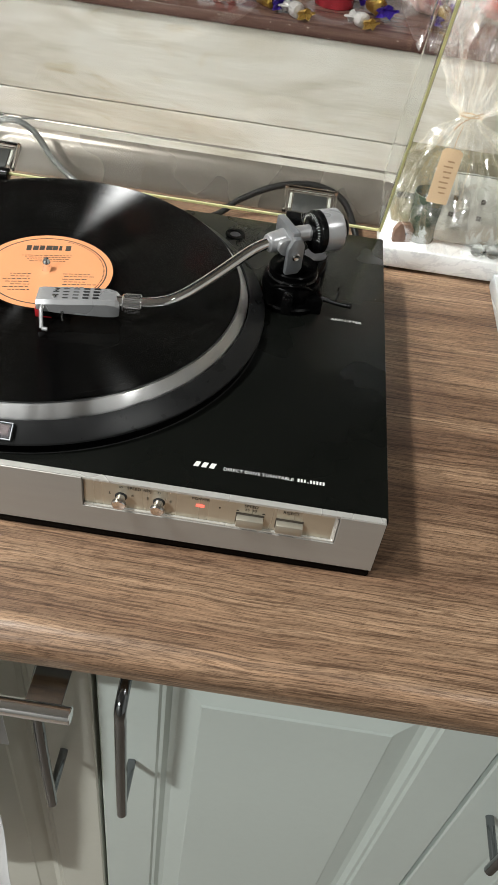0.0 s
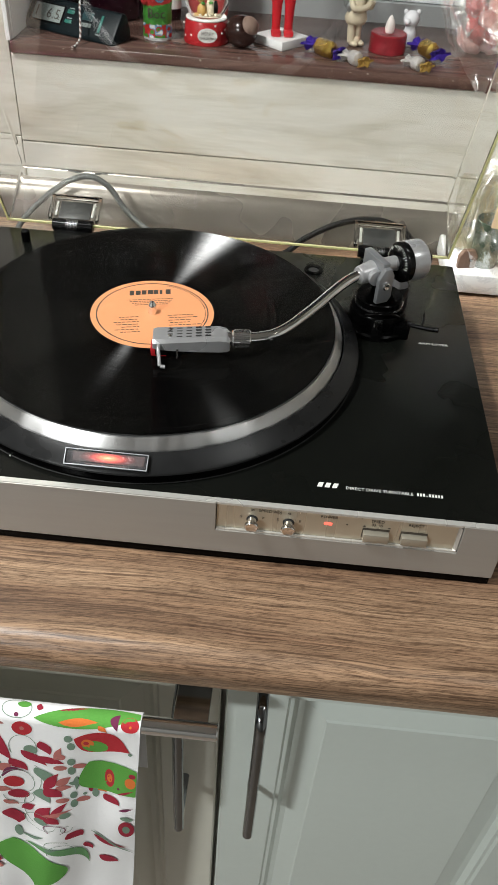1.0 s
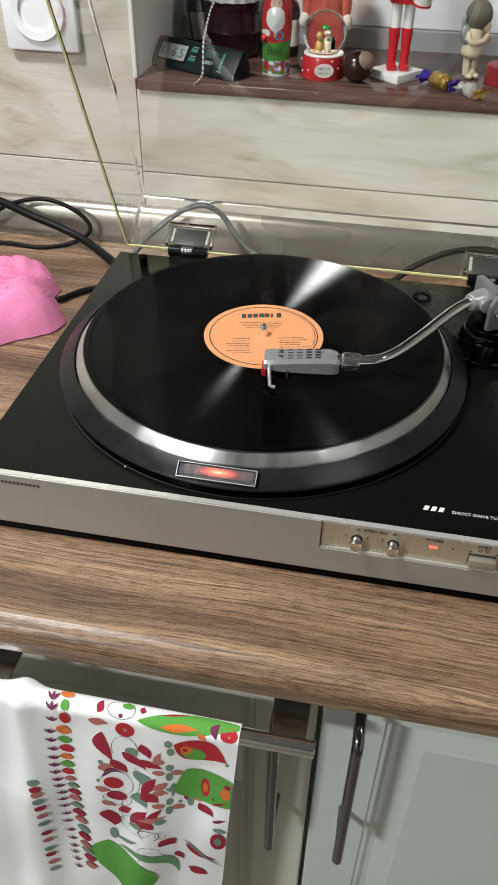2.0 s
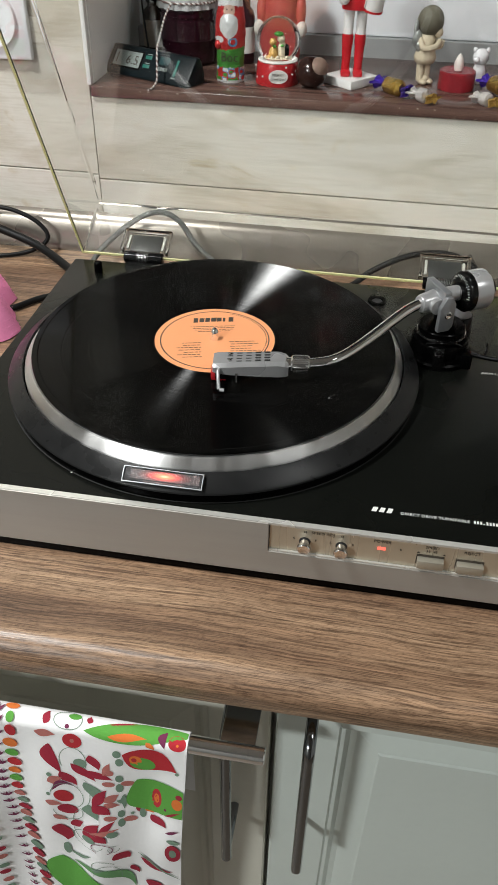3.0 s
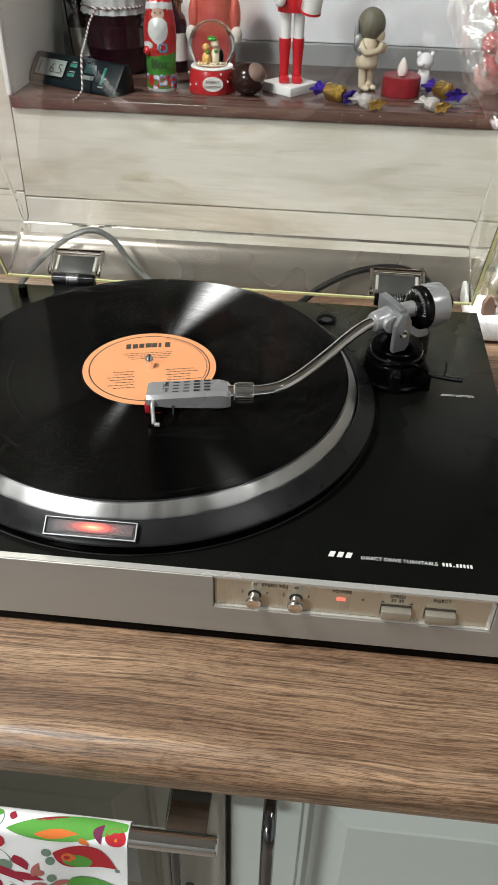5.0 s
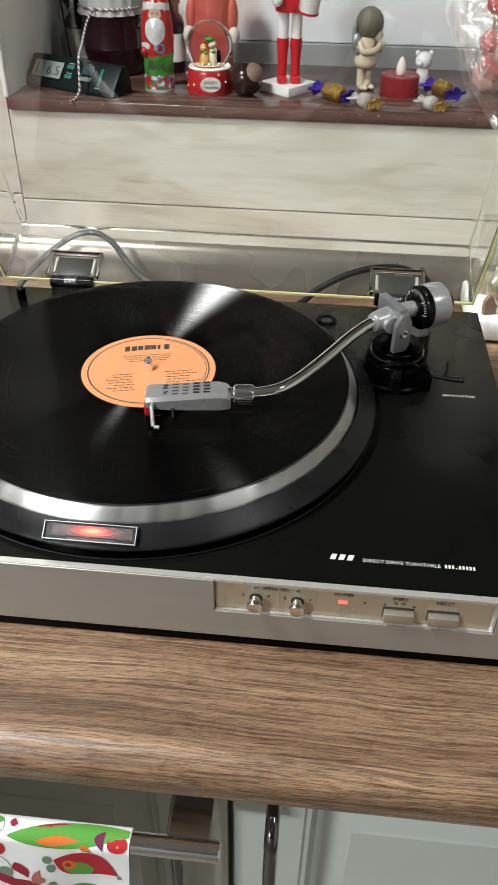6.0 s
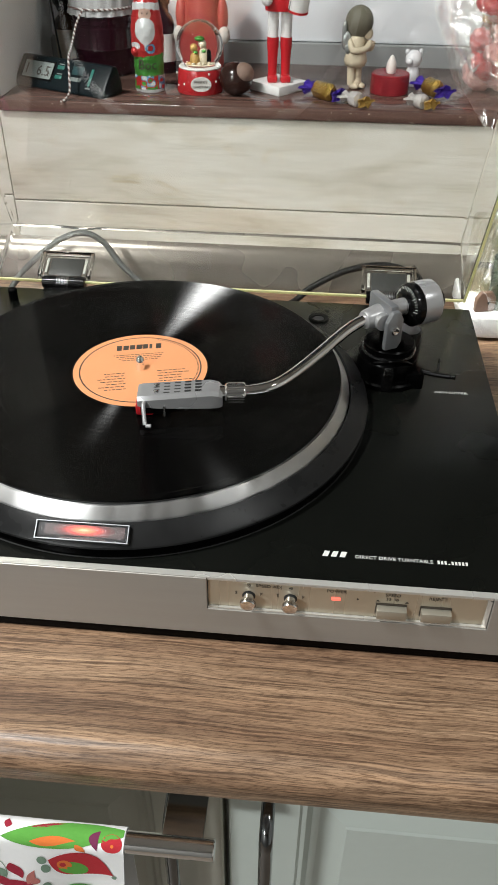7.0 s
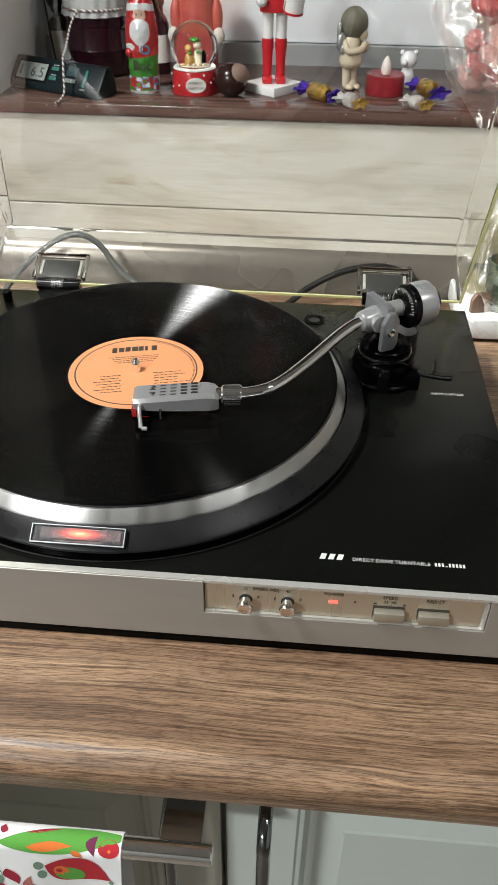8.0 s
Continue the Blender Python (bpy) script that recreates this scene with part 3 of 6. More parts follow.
# lettering on the deck; the maker's mark is three plain slanted blocks
FLAT = pose(0, 0, PT + 0.0001)
b = bmesh.new()
for i in range(3):
    x = 0.1412 + i * 0.0052
    prism([(x, -0.1562), (x + 0.0034, -0.1562), (x + 0.0048, -0.1516), (x + 0.0014, -0.1516)], 0.0002, FLAT, bm=b)
    b.faces.ensure_lookup_table()
part("maker_mark", b, M_WHITEPRINT, tt, "white maker's mark of plain blocks", 0)
words("DIRECT DRIVE TURNTABLE", 0.0038, M_WHITEPRINT, tt, pose(0.1612, -0.1562, PT + 0.0002) @ Matrix.Diagonal((1.02, 1, 1, 1)), label="white printed lettering")
b = bmesh.new()
for i in range(9):
    prism([(0, 0), (0.0013, 0), (0.0013, 0.0028 if i != 3 else 0.0006), (0, 0.0028 if i != 3 else 0.0006)], 0.0002, pose(0.2110 + i * 0.0021, -0.1562, PT + 0.0001), bm=b)
part("model_mark", b, M_WHITEPRINT, tt, "white model mark of plain bars", 0)
words("ARM LIFTER", 0.0038, M_WHITEPRINT, tt, pose(0.2262, 0.0325, PT + 0.0002) @ Matrix.Diagonal((1.30, 1, 1, 1)), label="white printed lettering")
b = bmesh.new()
for i in range(12):
    prism([(0, 0), (0.0021, 0), (0.0021, 0.0022), (0, 0.0022)], 0.0002, pose(-0.168 + i * 0.0031, TY0 - 0.0001, 0.9785, 90), bm=b)
part("series_mark", b, M_DARKPRINT, fascia, "dark series mark of plain bars", 0)
part("deck_dot", rod((-0.076, -0.155, PT), (-0.076, -0.155, PT + 0.0004), 0.0008, 12), M_WHITEPRINT, tt)

# raised collar round the platter, with the strobe window in front
AXLE = pose(-0.0012, 0.0006, 0)
part("platter_collar", lathe([(0.1598, PT - 0.002), (0.1598, PT + 0.0180), (0.1604, PT + 0.0186), (0.1718, PT + 0.0108), (0.1731, PT + 0.0094), (0.1734, PT + 0.0082), (0.1722, PT + 0.0072)], 160, AXLE), M_COLLAR, tt, "dark grey plastic collar", 25)
# black side and flat black ring paint a shadow gap below the collar
part("collar_skirt", lathe([(0.1722, PT + 0.0071), (0.1716, PT - 0.001)], 160, AXLE), M_BASEBLACK, tt, "collar side coloured black as a shadow gap")
part("collar_groove", lathe([(0.1716, PT + 0.0004), (0.1728, PT + 0.0004)], 160, AXLE), M_DARKGAP, tt)
STR = pose(-0.0040, -0.1655, PT + 0.0151, 33)
st = part("strobe_housing", moved(box((-0.0288, -0.0060, -0.0026), (0.0288, 0.0056, 0.0004), 0.0003, 1), STR), M_COLLAR, tt, "dark strobe lamp housing")
lens = part("strobe_lens", moved(box((-0.0278, -0.0050, 0.0012), (0.0278, 0.0050, 0.0020), 0.0004, 1), STR), M_LENS, st, "clear plastic strobe window")
lens.visible_shadow = False
part("strobe_well", moved(box((-0.0278, -0.0050, 0.0004), (0.0278, 0.0050, 0.0005)), STR), speckled("smoked_plastic", (0.03, 0.03, 0.032), 0.15, 0.2, 60), st, "smoky window floor", 0)
part("strobe_lamp", moved(box((-0.0230, -0.0028, 0.0006), (0.0260, 0.0040, 0.0008)), STR), M_STROBE, st, "glowing red strobe lamp")
part("strobe_glow", moved(box((-0.0140, -0.0044, 0.0006), (0.0150, -0.0036, 0.0008)), STR), M_STROBE, st, "thin red line of the strobe")
b = box((-0.0286, 0.0051, 0.0005), (0.0286, 0.0056, 0.0021))
box((-0.0286, -0.0059, 0.0005), (0.0286, -0.0052, 0.0021), bm=b)
box((-0.0286, -0.0051, 0.0005), (-0.0280, 0.0050, 0.0021), bm=b)
box((0.0280, -0.0051, 0.0005), (0.0286, 0.0050, 0.0021), bm=b)
part("strobe_frame", moved(b, STR), M_GREYCAST, st, "thin bright window frame", 0)

# platter, rubber mat, spindle
plat = part("platter", lathe([(0.02, PT + 0.002), (0.1580, PT + 0.002), (0.1586, PT + 0.0172), (0.1581, PT + 0.0186), (0.1534, PT + 0.0244), (0.1526, PT + 0.0250), (0.1512, PT + 0.0249), (0, PT + 0.0249)], 160, AXLE), M_PLATTER, tt, "polished aluminium platter rim", 25)
part("platter_mat", lathe([(0, PT + 0.0250), (0.1510, PT + 0.0250), (0.1512, PT + 0.0256), (0.1506, PT + 0.0262), (0, PT + 0.0262)], 96, AXLE), M_MAT, plat, "black rubber mat")
part("spindle", lathe([(0, 1.005), (0.0036, 1.005), (0.0036, 1.0185), (0.0030, 1.0205), (0.0016, 1.0225), (0, 1.0228)], 24, AXLE), M_CHROME, plat, "chrome centre spindle")

# record on the platter
rec = thing("vinyl_record", (-0.0012, 0.0006, PT + 0.0263), "black vinyl record with orange paper label, on the platter", "record", rz=14)
prof = [(0, 0.0), (0.1510, 0.0), (0.1516, 0.0006), (0.1512, 0.0014), (0.1470, 0.0016), (0.1462, 0.0014)]
for r in (0.1270, 0.1060, 0.0860):
    prof += [(r + 0.0010, 0.0014), (r + 0.0004, 0.00135), (r - 0.0004, 0.00135), (r - 0.0010, 0.0014)]
prof += [(0.0640, 0.0014), (0.0632, 0.00125), (0.0520, 0.00125), (0.0512, 0.0016), (0, 0.0016)]
part("disc", lathe(prof, 192), M_VINYL, rec, "", 3)
part("paper_label", lathe([(0.0037, 0.00165), (0.0507, 0.00165), (0.0507, 0.00195), (0.0037, 0.00195)], 96), M_LABEL, rec, "orange paper label")
b = lathe([(0.0452, 0.00200), (0.0462, 0.00200)], 96)
b2 = random.Random(4)
for row in range(7):                     # small unreadable print
    for side in (-1, 1):
        x = side * (0.012 + 0.001 * (row % 2))
        for k in range(b2.randint(4, 7)):
            w = b2.uniform(0.0015, 0.0042)
            prism([(x, 0), (x + side * w, 0), (x + side * w, 0.0009), (x, 0.0009)], 0.00004, pose(0, -0.006 - row * 0.0036, 0.00197), bm=b)
            x += side * (w + 0.0009)
for row in range(4):
    x = -0.020 + 0.002 * row
    while x < 0.018 - 0.002 * row:
        w = b2.uniform(0.001, 0.004)
        prism([(x, 0), (x + w, 0), (x + w, 0.0008), (x, 0.0008)], 0.00004, pose(0, 0.020 - row * 0.0027, 0.00197), bm=b)
        x += w + 0.0008
for k in range(60):
    a = radians(200 + k * 2.35)
    prism([(-0.0005, 0), (0.0005, 0), (0.0005, 0.0009), (-0.0005, 0.0009)], 0.00004, Matrix.Rotation(a, 4, "Z") @ pose(0, 0.0432, 0.00197), bm=b)
part("label_print", b, M_DARKPRINT, rec, "fine dark print of plain bars", 0)
for i, (w, h) in enumerate(((0.0038, 0.0075), (0.0042, 0.0066), (0.0040, 0.0066), (0.0048, 0.0066), (0.0040, 0.0066), (0.0022, 0.0066), (0.0042, 0.0075))):
    x = -0.0175 + i * 0.0051
    y = 0.0285 - 0.00010 * (i - 3) ** 2
    b = prism([(x, y), (x + w, y), (x + w + 0.0006, y + h), (x + 0.0006, y + h)], 0.00006, pose(0, 0, 0.00197))
    part("title_block", b, M_DARKPRINT, rec, "dark title of plain blocks" if i == 0 else "", 0)

# deck fittings: rest post, adaptor well
part("deck_post", rod((-0.156, 0.153, PT - 0.001), (-0.156, 0.153, PT + 0.011), 0.0042, 20, 0.0008), M_BASEBLACK, tt, "short black post")
part("adaptor_well", lathe([(0.0050, PT + 0.0002), (0.0056, PT + 0.0012), (0.0090, PT + 0.0012), (0.0096, PT - 0.001)], 36, pose(0.132, 0.145, 0)), M_BASEBLACK, tt, "round black well in the deck")
part("well_floor", lathe([(0, PT + 0.0002), (0.0064, PT + 0.0002)], 24, pose(0.132, 0.145, 0)), M_DARKGAP, tt)

# tonearm
ARM = Vector((0.868, 0.497, 0.0)).normalized()     # from the head to the pivot
SIDE = Vector((ARM.y, -ARM.x, 0.0))                # towards the front
PIV = Vector((0.1880, 0.0555, 1.0430))


def arm_frame(along_arm=0.0, across=0.0, z=0.0):
    """x along the arm, y away from the front, z up."""
    p = PIV + ARM * along_arm + SIDE * across
    m = Matrix.Identity(4)
    m.col[0][:3], m.col[1][:3], m.col[2][:3], m.col[3][:3] = ARM, -SIDE, (0, 0, 1), (p.x, p.y, p.z + z)
    return m


base = part("arm_base", lathe([(0, PT), (0.0300, PT), (0.0305, PT + 0.004), (0.0290, PT + 0.0055), (0.0245, PT + 0.0062), (0.0245, PT + 0.018), (0.0235, PT + 0.0195), (0.0205, PT + 0.0200), (0.0205, PT + 0.0290), (0.0195, PT + 0.0300), (0, PT + 0.0300)], 64, pose(PIV.x + 0.001, PIV.y + 0.004, 0)), M_BASEBLACK, tt, "black tonearm base")
part("bearing_disc", lathe([(0, PT + 0.0301), (0.0125, PT + 0.0301), (0.0125, PT + 0.0325), (0.0115, PT + 0.0332), (0.0080, PT + 0.0334), (0.0080, PT + 0.045), (0, PT + 0.045)], 48, pose(PIV.x, PIV.y, 0)), M_BASEBLACK, base, "black bearing disc")
part("height_ring", lathe([(0.0206, PT + 0.0225), (0.0214, PT + 0.0225), (0.0214, PT + 0.0245), (0.0206, PT + 0.0245)], 64, pose(PIV.x + 0.001, PIV.y + 0.004, 0)), M_STEEL, base)
anti = part("anti_skate_knob", lathe([(0, PT), (0.0115, PT), (0.0115, PT + 0.0265), (0.0108, PT + 0.0275), (0, PT + 0.0275)], 40, pose(0.2060, 0.0840, 0)), M_GLOSSBLACK, tt, "black knob with silver cap")
part("knob_cap", lathe([(0, PT + 0.0277), (0.0098, PT + 0.0277), (0.0098, PT + 0.0281), (0, PT + 0.0284)], 36, pose(0.2060, 0.0840, 0)), speckled("dull_grey_metal", (0.12, 0.12, 0.125), 0.4, 0.1, 90, 0.5), anti, "silver cap")
# lift: cue platform, lever and rest
lift = part("arm_lifter", box((0.203, 0.036, PT), (0.217, 0.056, PT + 0.014), 0.0015), M_BASEBLACK, tt, "black cueing lift")
part("lift_lever", tube([(0.212, 0.044, PT + 0.0120), (0.222, 0.0405, PT + 0.0125), (0.232, 0.0365, PT + 0.0135), (0.2405, 0.0335, PT + 0.0150)], 0.0017, 12, 5, taper=1.25), M_BASEBLACK, lift, "black lift lever")
part("lever_pin", tube([(0.2155, 0.0430, PT + 0.0135), (0.2225, 0.0402, PT + 0.0140)], 0.0011, 10, 1), M_BASEBLACK, lift)
part("lever_hook", tube([(0.2265, 0.041, PT + 0.010), (0.2285, 0.0465, PT + 0.014), (0.2288, 0.049, PT + 0.018), (0.2284, 0.050, PT + 0.021)], 0.0013, 10, 5, taper=0.5), M_BASEBLACK, lift)
part("cue_bar", tube([(0.176, 0.030, PT + 0.026), (0.186, 0.028, PT + 0.0285), (0.198, 0.034, PT + 0.026), (0.206, 0.044, PT + 0.018)], 0.0016, 10, 6), M_BASEBLACK, lift)
rest = part("arm_rest", box((0.1835, 0.0290, PT), (0.1925, 0.0365, PT + 0.016), 0.0012), M_GLOSSBLACK, tt, "black arm rest clip")
part("rest_clip", box((0.1845, 0.0265, PT + 0.0145), (0.1915, 0.0300, PT + 0.0225), 0.001), M_LENS, rest, "smoky clear clip")

arm = part("arm_tube", tube([(0.0800, -0.0448, 1.0262), (0.0905, -0.0425, 1.0268), (0.1015, -0.0378, 1.0278), (0.1110, -0.0292, 1.0292), (0.1210, -0.0165, 1.0310), (0.1330, 0.0005, 1.0335), (0.1430, 0.0150, 1.0360), (0.1520, 0.0270, 1.0385), (0.1610, 0.0362, 1.0408), (0.1700, 0.0430, 1.0420)], 0.0044, 24, 6), M_CHROME, tt, "bent chrome arm tube", 60)
b = lathe([(0, 0), (0.0066, 0), (0.0072, 0.0008), (0.0078, 0.003), (0.0086, 0.012), (0.0090, 0.014), (0.0090, 0.024), (0, 0.024)], 36, along((0.1655, 0.0395, 1.0415), PIV + Vector((-0.008, -0.005, -0.001))))
part("arm_socket", b, M_SILVER, arm, "silver socket", 40)
# yoke: cross plate with a pendant bearing lug at its near end
b = box((-0.0034, -0.0160, -0.0080), (0.0034, 0.0150, 0.0105), 0.0012)
moved(b, arm_frame(-0.0095, 0.0, 0.002))
yoke = part("yoke", b, M_GREYCAST, tt, "grey cast bearing yoke")
b = prism([(-0.0070, -0.0225), (0.0040, -0.0225), (0.0070, -0.0180), (0.0070, 0.002), (0.0035, 0.0085), (-0.0025, 0.0085), (-0.0070, 0.000)], 0.0046, arm_frame(-0.0105, 0.0155, 0.001) @ pose(0, 0, 0, 90), 0.0007)
lug = part("lug", b, M_GREYCAST, yoke, "grey cast lug")
part("screw", lathe([(0, 0), (0.0032, 0), (0.0034, 0.0012), (0.0024, 0.0020), (0.0007, 0.0016), (0, 0.0015)], 24, arm_frame(-0.0105, 0.0202, -0.0055) @ pose(0, 0, 0, 90)), M_CHROME, lug, "bright pivot screw")
part("boss", lathe([(0, 0), (0.0062, 0), (0.0066, 0.001), (0.0066, 0.005), (0, 0.006)], 30, arm_frame(-0.016, 0.0085, -0.001) @ pose(0, 0, 0, 90)), M_SILVER, yoke)
# counterweight
CW = arm_frame(-0.0055, 0.0, 0.0015) @ pose(0, 0, 0, 0, 90, 0)
stub = part("weight_shaft", lathe([(0, -0.002), (0.0066, -0.002), (0.0066, 0.016), (0, 0.016)], 30, CW), M_SILVER, arm)
dial = part("weight_dial", lathe([(0, 0.0155), (0.0095, 0.0155), (0.0160, 0.0185), (0.0172, 0.0200), (0.0172, 0.0245), (0, 0.0245)], 56, CW), M_GLOSSBLACK, arm, "black tracking-force dial")
b = bmesh.new()
for i in range(30):
    r0, r1 = (0.0118, 0.0150) if i % 5 == 0 else (0.0130, 0.0150)
    t0, t1 = 0.0155 + (r0 - 0.0095) / 0.0065 * 0.003, 0.0155 + (r1 - 0.0095) / 0.0065 * 0.003
    q = [b.verts.new(p) for p in ((r0, -0.00018, t0 - 0.0002), (r1, -0.00018, t1 - 0.0002), (r1, 0.00018, t1 - 0.0002), (r0, 0.00018, t0 - 0.0002))]
    b.faces.new(q)
    moved(b, pose(0, 0, 0, 0, 0, 9))
part("dial_marks", moved(b, CW), M_WHITEPRINT, dial, "fine white dial marks", 0)
part("counterweight", lathe([(0, 0.0247), (0.0168, 0.0247), (0.0171, 0.0254), (0.0171, 0.0395), (0.0160, 0.0410), (0, 0.0410)], 56, CW), M_SILVER, arm, "satin silver counterweight")
part("end_knob", lathe([(0, 0.0411), (0.0092, 0.0411), (0.0096, 0.042), (0.0096, 0.0465), (0.0086, 0.0478), (0, 0.0478)], 32, CW), M_GLOSSBLACK, arm, "black end knob")
# headshell: hollow, deeper towards the collar, with rows of slots
HS = Matrix.Identity(4)
hd = Vector((-0.993, -0.118, 0.0)).normalized()
HS.col[0][:3], HS.col[1][:3], HS.col[2][:3], HS.col[3][:3] = hd, Vector((0, 0, 1)).cross(hd), (0, 0, 1), (0.0672, -0.0470, 1.0262)
part("collar_nut", lathe([(0, -0.016), (0.0064, -0.016), (0.0068, -0.0154), (0.0068, -0.0030), (0.0062, -0.0022), (0.0052, -0.0018), (0.0052, 0.0018), (0, 0.0018)], 40, HS @ pose(0, 0, 0, 0, 90, 0)), M_CHROME, arm, "knurled chrome collar")
b = bmesh.new()
for i in range(24):
    box((-0.0150, -0.0005, 0.0066), (-0.0040, 0.0005, 0.00715), bm=b)
    moved(b, pose(0, 0, 0, 15, 0, 0))
part("collar_ribs", moved(b, HS), M_STEEL, arm, "", 0)
b = bmesh.new()
secs = []
for x, w, zt, zb in ((0.0, 0.0072, 0.0030, -0.0066), (0.0025, 0.0086, 0.0052, -0.0068), (0.008, 0.0094, 0.0062, -0.0068), (0.025, 0.0098, 0.0052, -0.0066), (0.045, 0.0101, 0.0038, -0.0060), (0.0555, 0.0102, 0.0030, -0.0048), (0.0585, 0.0094, 0.0022, -0.0042)):
    c = min(0.0028, (zt - zb) * 0.35)
    ring = [(-w, zb), (-w, zt - c), (-w + c * 0.8, zt), (w - c * 0.8, zt), (w, zt - c), (w, zb)]
    secs.append([b.verts.new((x, y, z)) for y, z in ring])
for p, q in zip(secs, secs[1:]):
    for i in range(6):
        b.faces.new((p[i], p[(i + 1) % 6], q[(i + 1) % 6], q[i]))
b.faces.new(secs[0])
b.faces.new(secs[-1][::-1])
shell = part("headshell", moved(b, HS), M_SILVER, tt, "silver headshell with rows of slots", 30)
for i in range(5):
    for j in range(4):
        if i == 4 and j == 3:
            continue
        x, y = 0.0165 + i * 0.0072, -0.0058 + j * 0.0038
        zt = 0.0052 - (x - 0.025) * 0.07 + (0.0006 if x < 0.025 else 0)
        sl = prism([(-0.0018, -0.0006), (0.0018, -0.0006), (0.0023, 0), (0.0018, 0.0006), (-0.0018, 0.0006), (-0.0023, 0)], 0.0006, HS @ pose(x, y, zt - 0.00045, 0, 4, 0))
        # a dark pill on the surface stands in for the shade inside each slot
        part("slot", sl, M_DARKGAP, shell, "", 0)
for y in (-0.0042, 0.0046):
    part("screw", lathe([(0, 0), (0.0015, 0), (0.0015, 0.0012), (0.0006, 0.0016), (0, 0.0016)], 16, HS @ pose(0.0455, y, 0.0036)), M_STEEL, shell)
cart = part("cartridge", moved(box((0.0370, -0.0075, -0.0125), (0.0570, 0.0075, -0.0045), 0.001), HS), M_GLOSSBLACK, shell, "black cartridge")
part("stylus_guard", moved(box((0.0480, -0.0065, -0.0142), (0.0605, 0.0065, -0.0062), 0.0014), HS), speckled("red_plastic", (0.40, 0.015, 0.02), 0.3, 0.1, 60), shell, "red stylus holder")
part("finger_lift", moved(add(tube([(0.0535, 0.0098, -0.0010), (0.0540, 0.0130, -0.0022), (0.0533, 0.0185, -0.0065), (0.0526, 0.0235, -0.0105)], 0.0015, 12, 5), tube([(0.0520, 0.0235, -0.0108), (0.0485, 0.0240, -0.0108)], 0.0015, 10, 1)), HS), M_SILVER, shell, "bent silver finger lift", 60)
part("thumb_screw", moved(rod((0.0400, 0.0102, -0.004), (0.0400, 0.0118, -0.011), 0.0009, 10), HS), M_STEEL, shell)

# dust cover, tilted open on two hinges
LID = pose(0, 0.1930, 0.9845, 25.5)
LX0, LX1, LH, LL, LT = -0.188, 0.2705, 0.072, 0.352, 0.0035
b = bmesh.new()
outer = [b.verts.new(LID @ Vector(p)) for p in ((LX0, 0, 0), (LX1, 0, 0), (LX1, 0, LL), (LX0, 0, LL), (LX0, LH, 0), (LX1, LH, 0), (LX1, LH, LL), (LX0, LH, LL))]
inner = [b.verts.new(LID @ Vector(p)) for p in ((LX0 + LT, 0, LT), (LX1 - LT, 0, LT), (LX1 - LT, 0, LL - LT), (LX0 + LT, 0, LL - LT), (LX0 + LT, LH - LT, LT), (LX1 - LT, LH - LT, LT), (LX1 - LT, LH - LT, LL - LT), (LX0 + LT, LH - LT, LL - LT))]
for i in range(4):
    j = (i + 1) % 4
    b.faces.new((outer[i], outer[j], outer[j + 4], outer[i + 4]))
    b.faces.new((inner[i], inner[i + 4], inner[j + 4], inner[j]))
    b.faces.new((outer[i], inner[i], inner[j], outer[j]))
b.faces.new(outer[4:])
b.faces.new(inner[4:][::-1])
bend = [e for e in b.edges if sum(v in outer[4:] for v in e.verts) >= 1 and all(v in outer for v in e.verts)]
bmesh.ops.bevel(b, geom=bend, offset=0.006, segments=8, profile=0.5, affect="EDGES")
lid = part("dust_cover", b, M_ACRYLIC, tt, "clear acrylic dust cover, tilted open", 0)
lid.visible_shadow = False
for x0, x1, z0, z1 in ((LX0 + LT, LX1 - LT, 0.0003, LT - 0.0003), (LX0 + 0.0009, LX0 + LT - 0.0009, 0, LL), (LX1 - LT + 0.0006, LX1 - 0.0006, 0, LL)):
    e = part("cover_edge", moved(box((x0, -0.0016, z0), (x1, -0.0002, z1)), LID), M_ACRYLIC_EDGE, lid, "pale yellow cut edge, toned for piped light", 0)
for hx in (-0.1180, 0.1970):
    b = bmesh.new()
    for x0, x1, y0, y1 in ((-0.026, -0.0225, 0.001, 0.031), (0.0225, 0.026, 0.001, 0.031), (-0.0224, 0.0224, 0.0275, 0.031)):
        box((hx + x0, y0, 0.0034), (hx + x1, y1, 0.0090), 0.0008, bm=b)
    hf = part("hinge_frame", moved(b, LID), M_ACRYLIC, lid, "clear moulded hinge pocket")
    hf.visible_shadow = False
    hp = part("hinge_plate", moved(box((hx - 0.0165, 0.004, 0.0036), (hx + 0.0165, 0.0255, 0.0048), 0.0006), LID), speckled("dark_hinge_steel", (0.045, 0.046, 0.042), 0.35, 0.1, 80, 0.4), lid, "dark steel hinge plate")
    for sx in (-1, 1):
        part("clip", moved(box((hx + sx * 0.0190 - 0.0014, 0.006, 0.0036), (hx + sx * 0.0190 + 0.0014, 0.0240, 0.0062), 0.0006), LID), speckled("pale_plastic", (0.30, 0.30, 0.26), 0.4, 0.05, 80), hp, "pale plastic clip")
    hb = part("hinge_barrel", rod((hx - 0.021, 0.1905, 0.9850), (hx + 0.021, 0.1905, 0.9850), 0.0062, 20, 0.0008), M_GLOSSBLACK, tt, "black hinge barrel")
    part("hinge_base", box((hx - 0.018, TY1 + 0.0005, PT - 0.030), (hx + 0.018, 0.1850, PT - 0.001), 0.001), M_GLOSSBLACK, tt, "black hinge bracket")
    sp = bmesh.new()
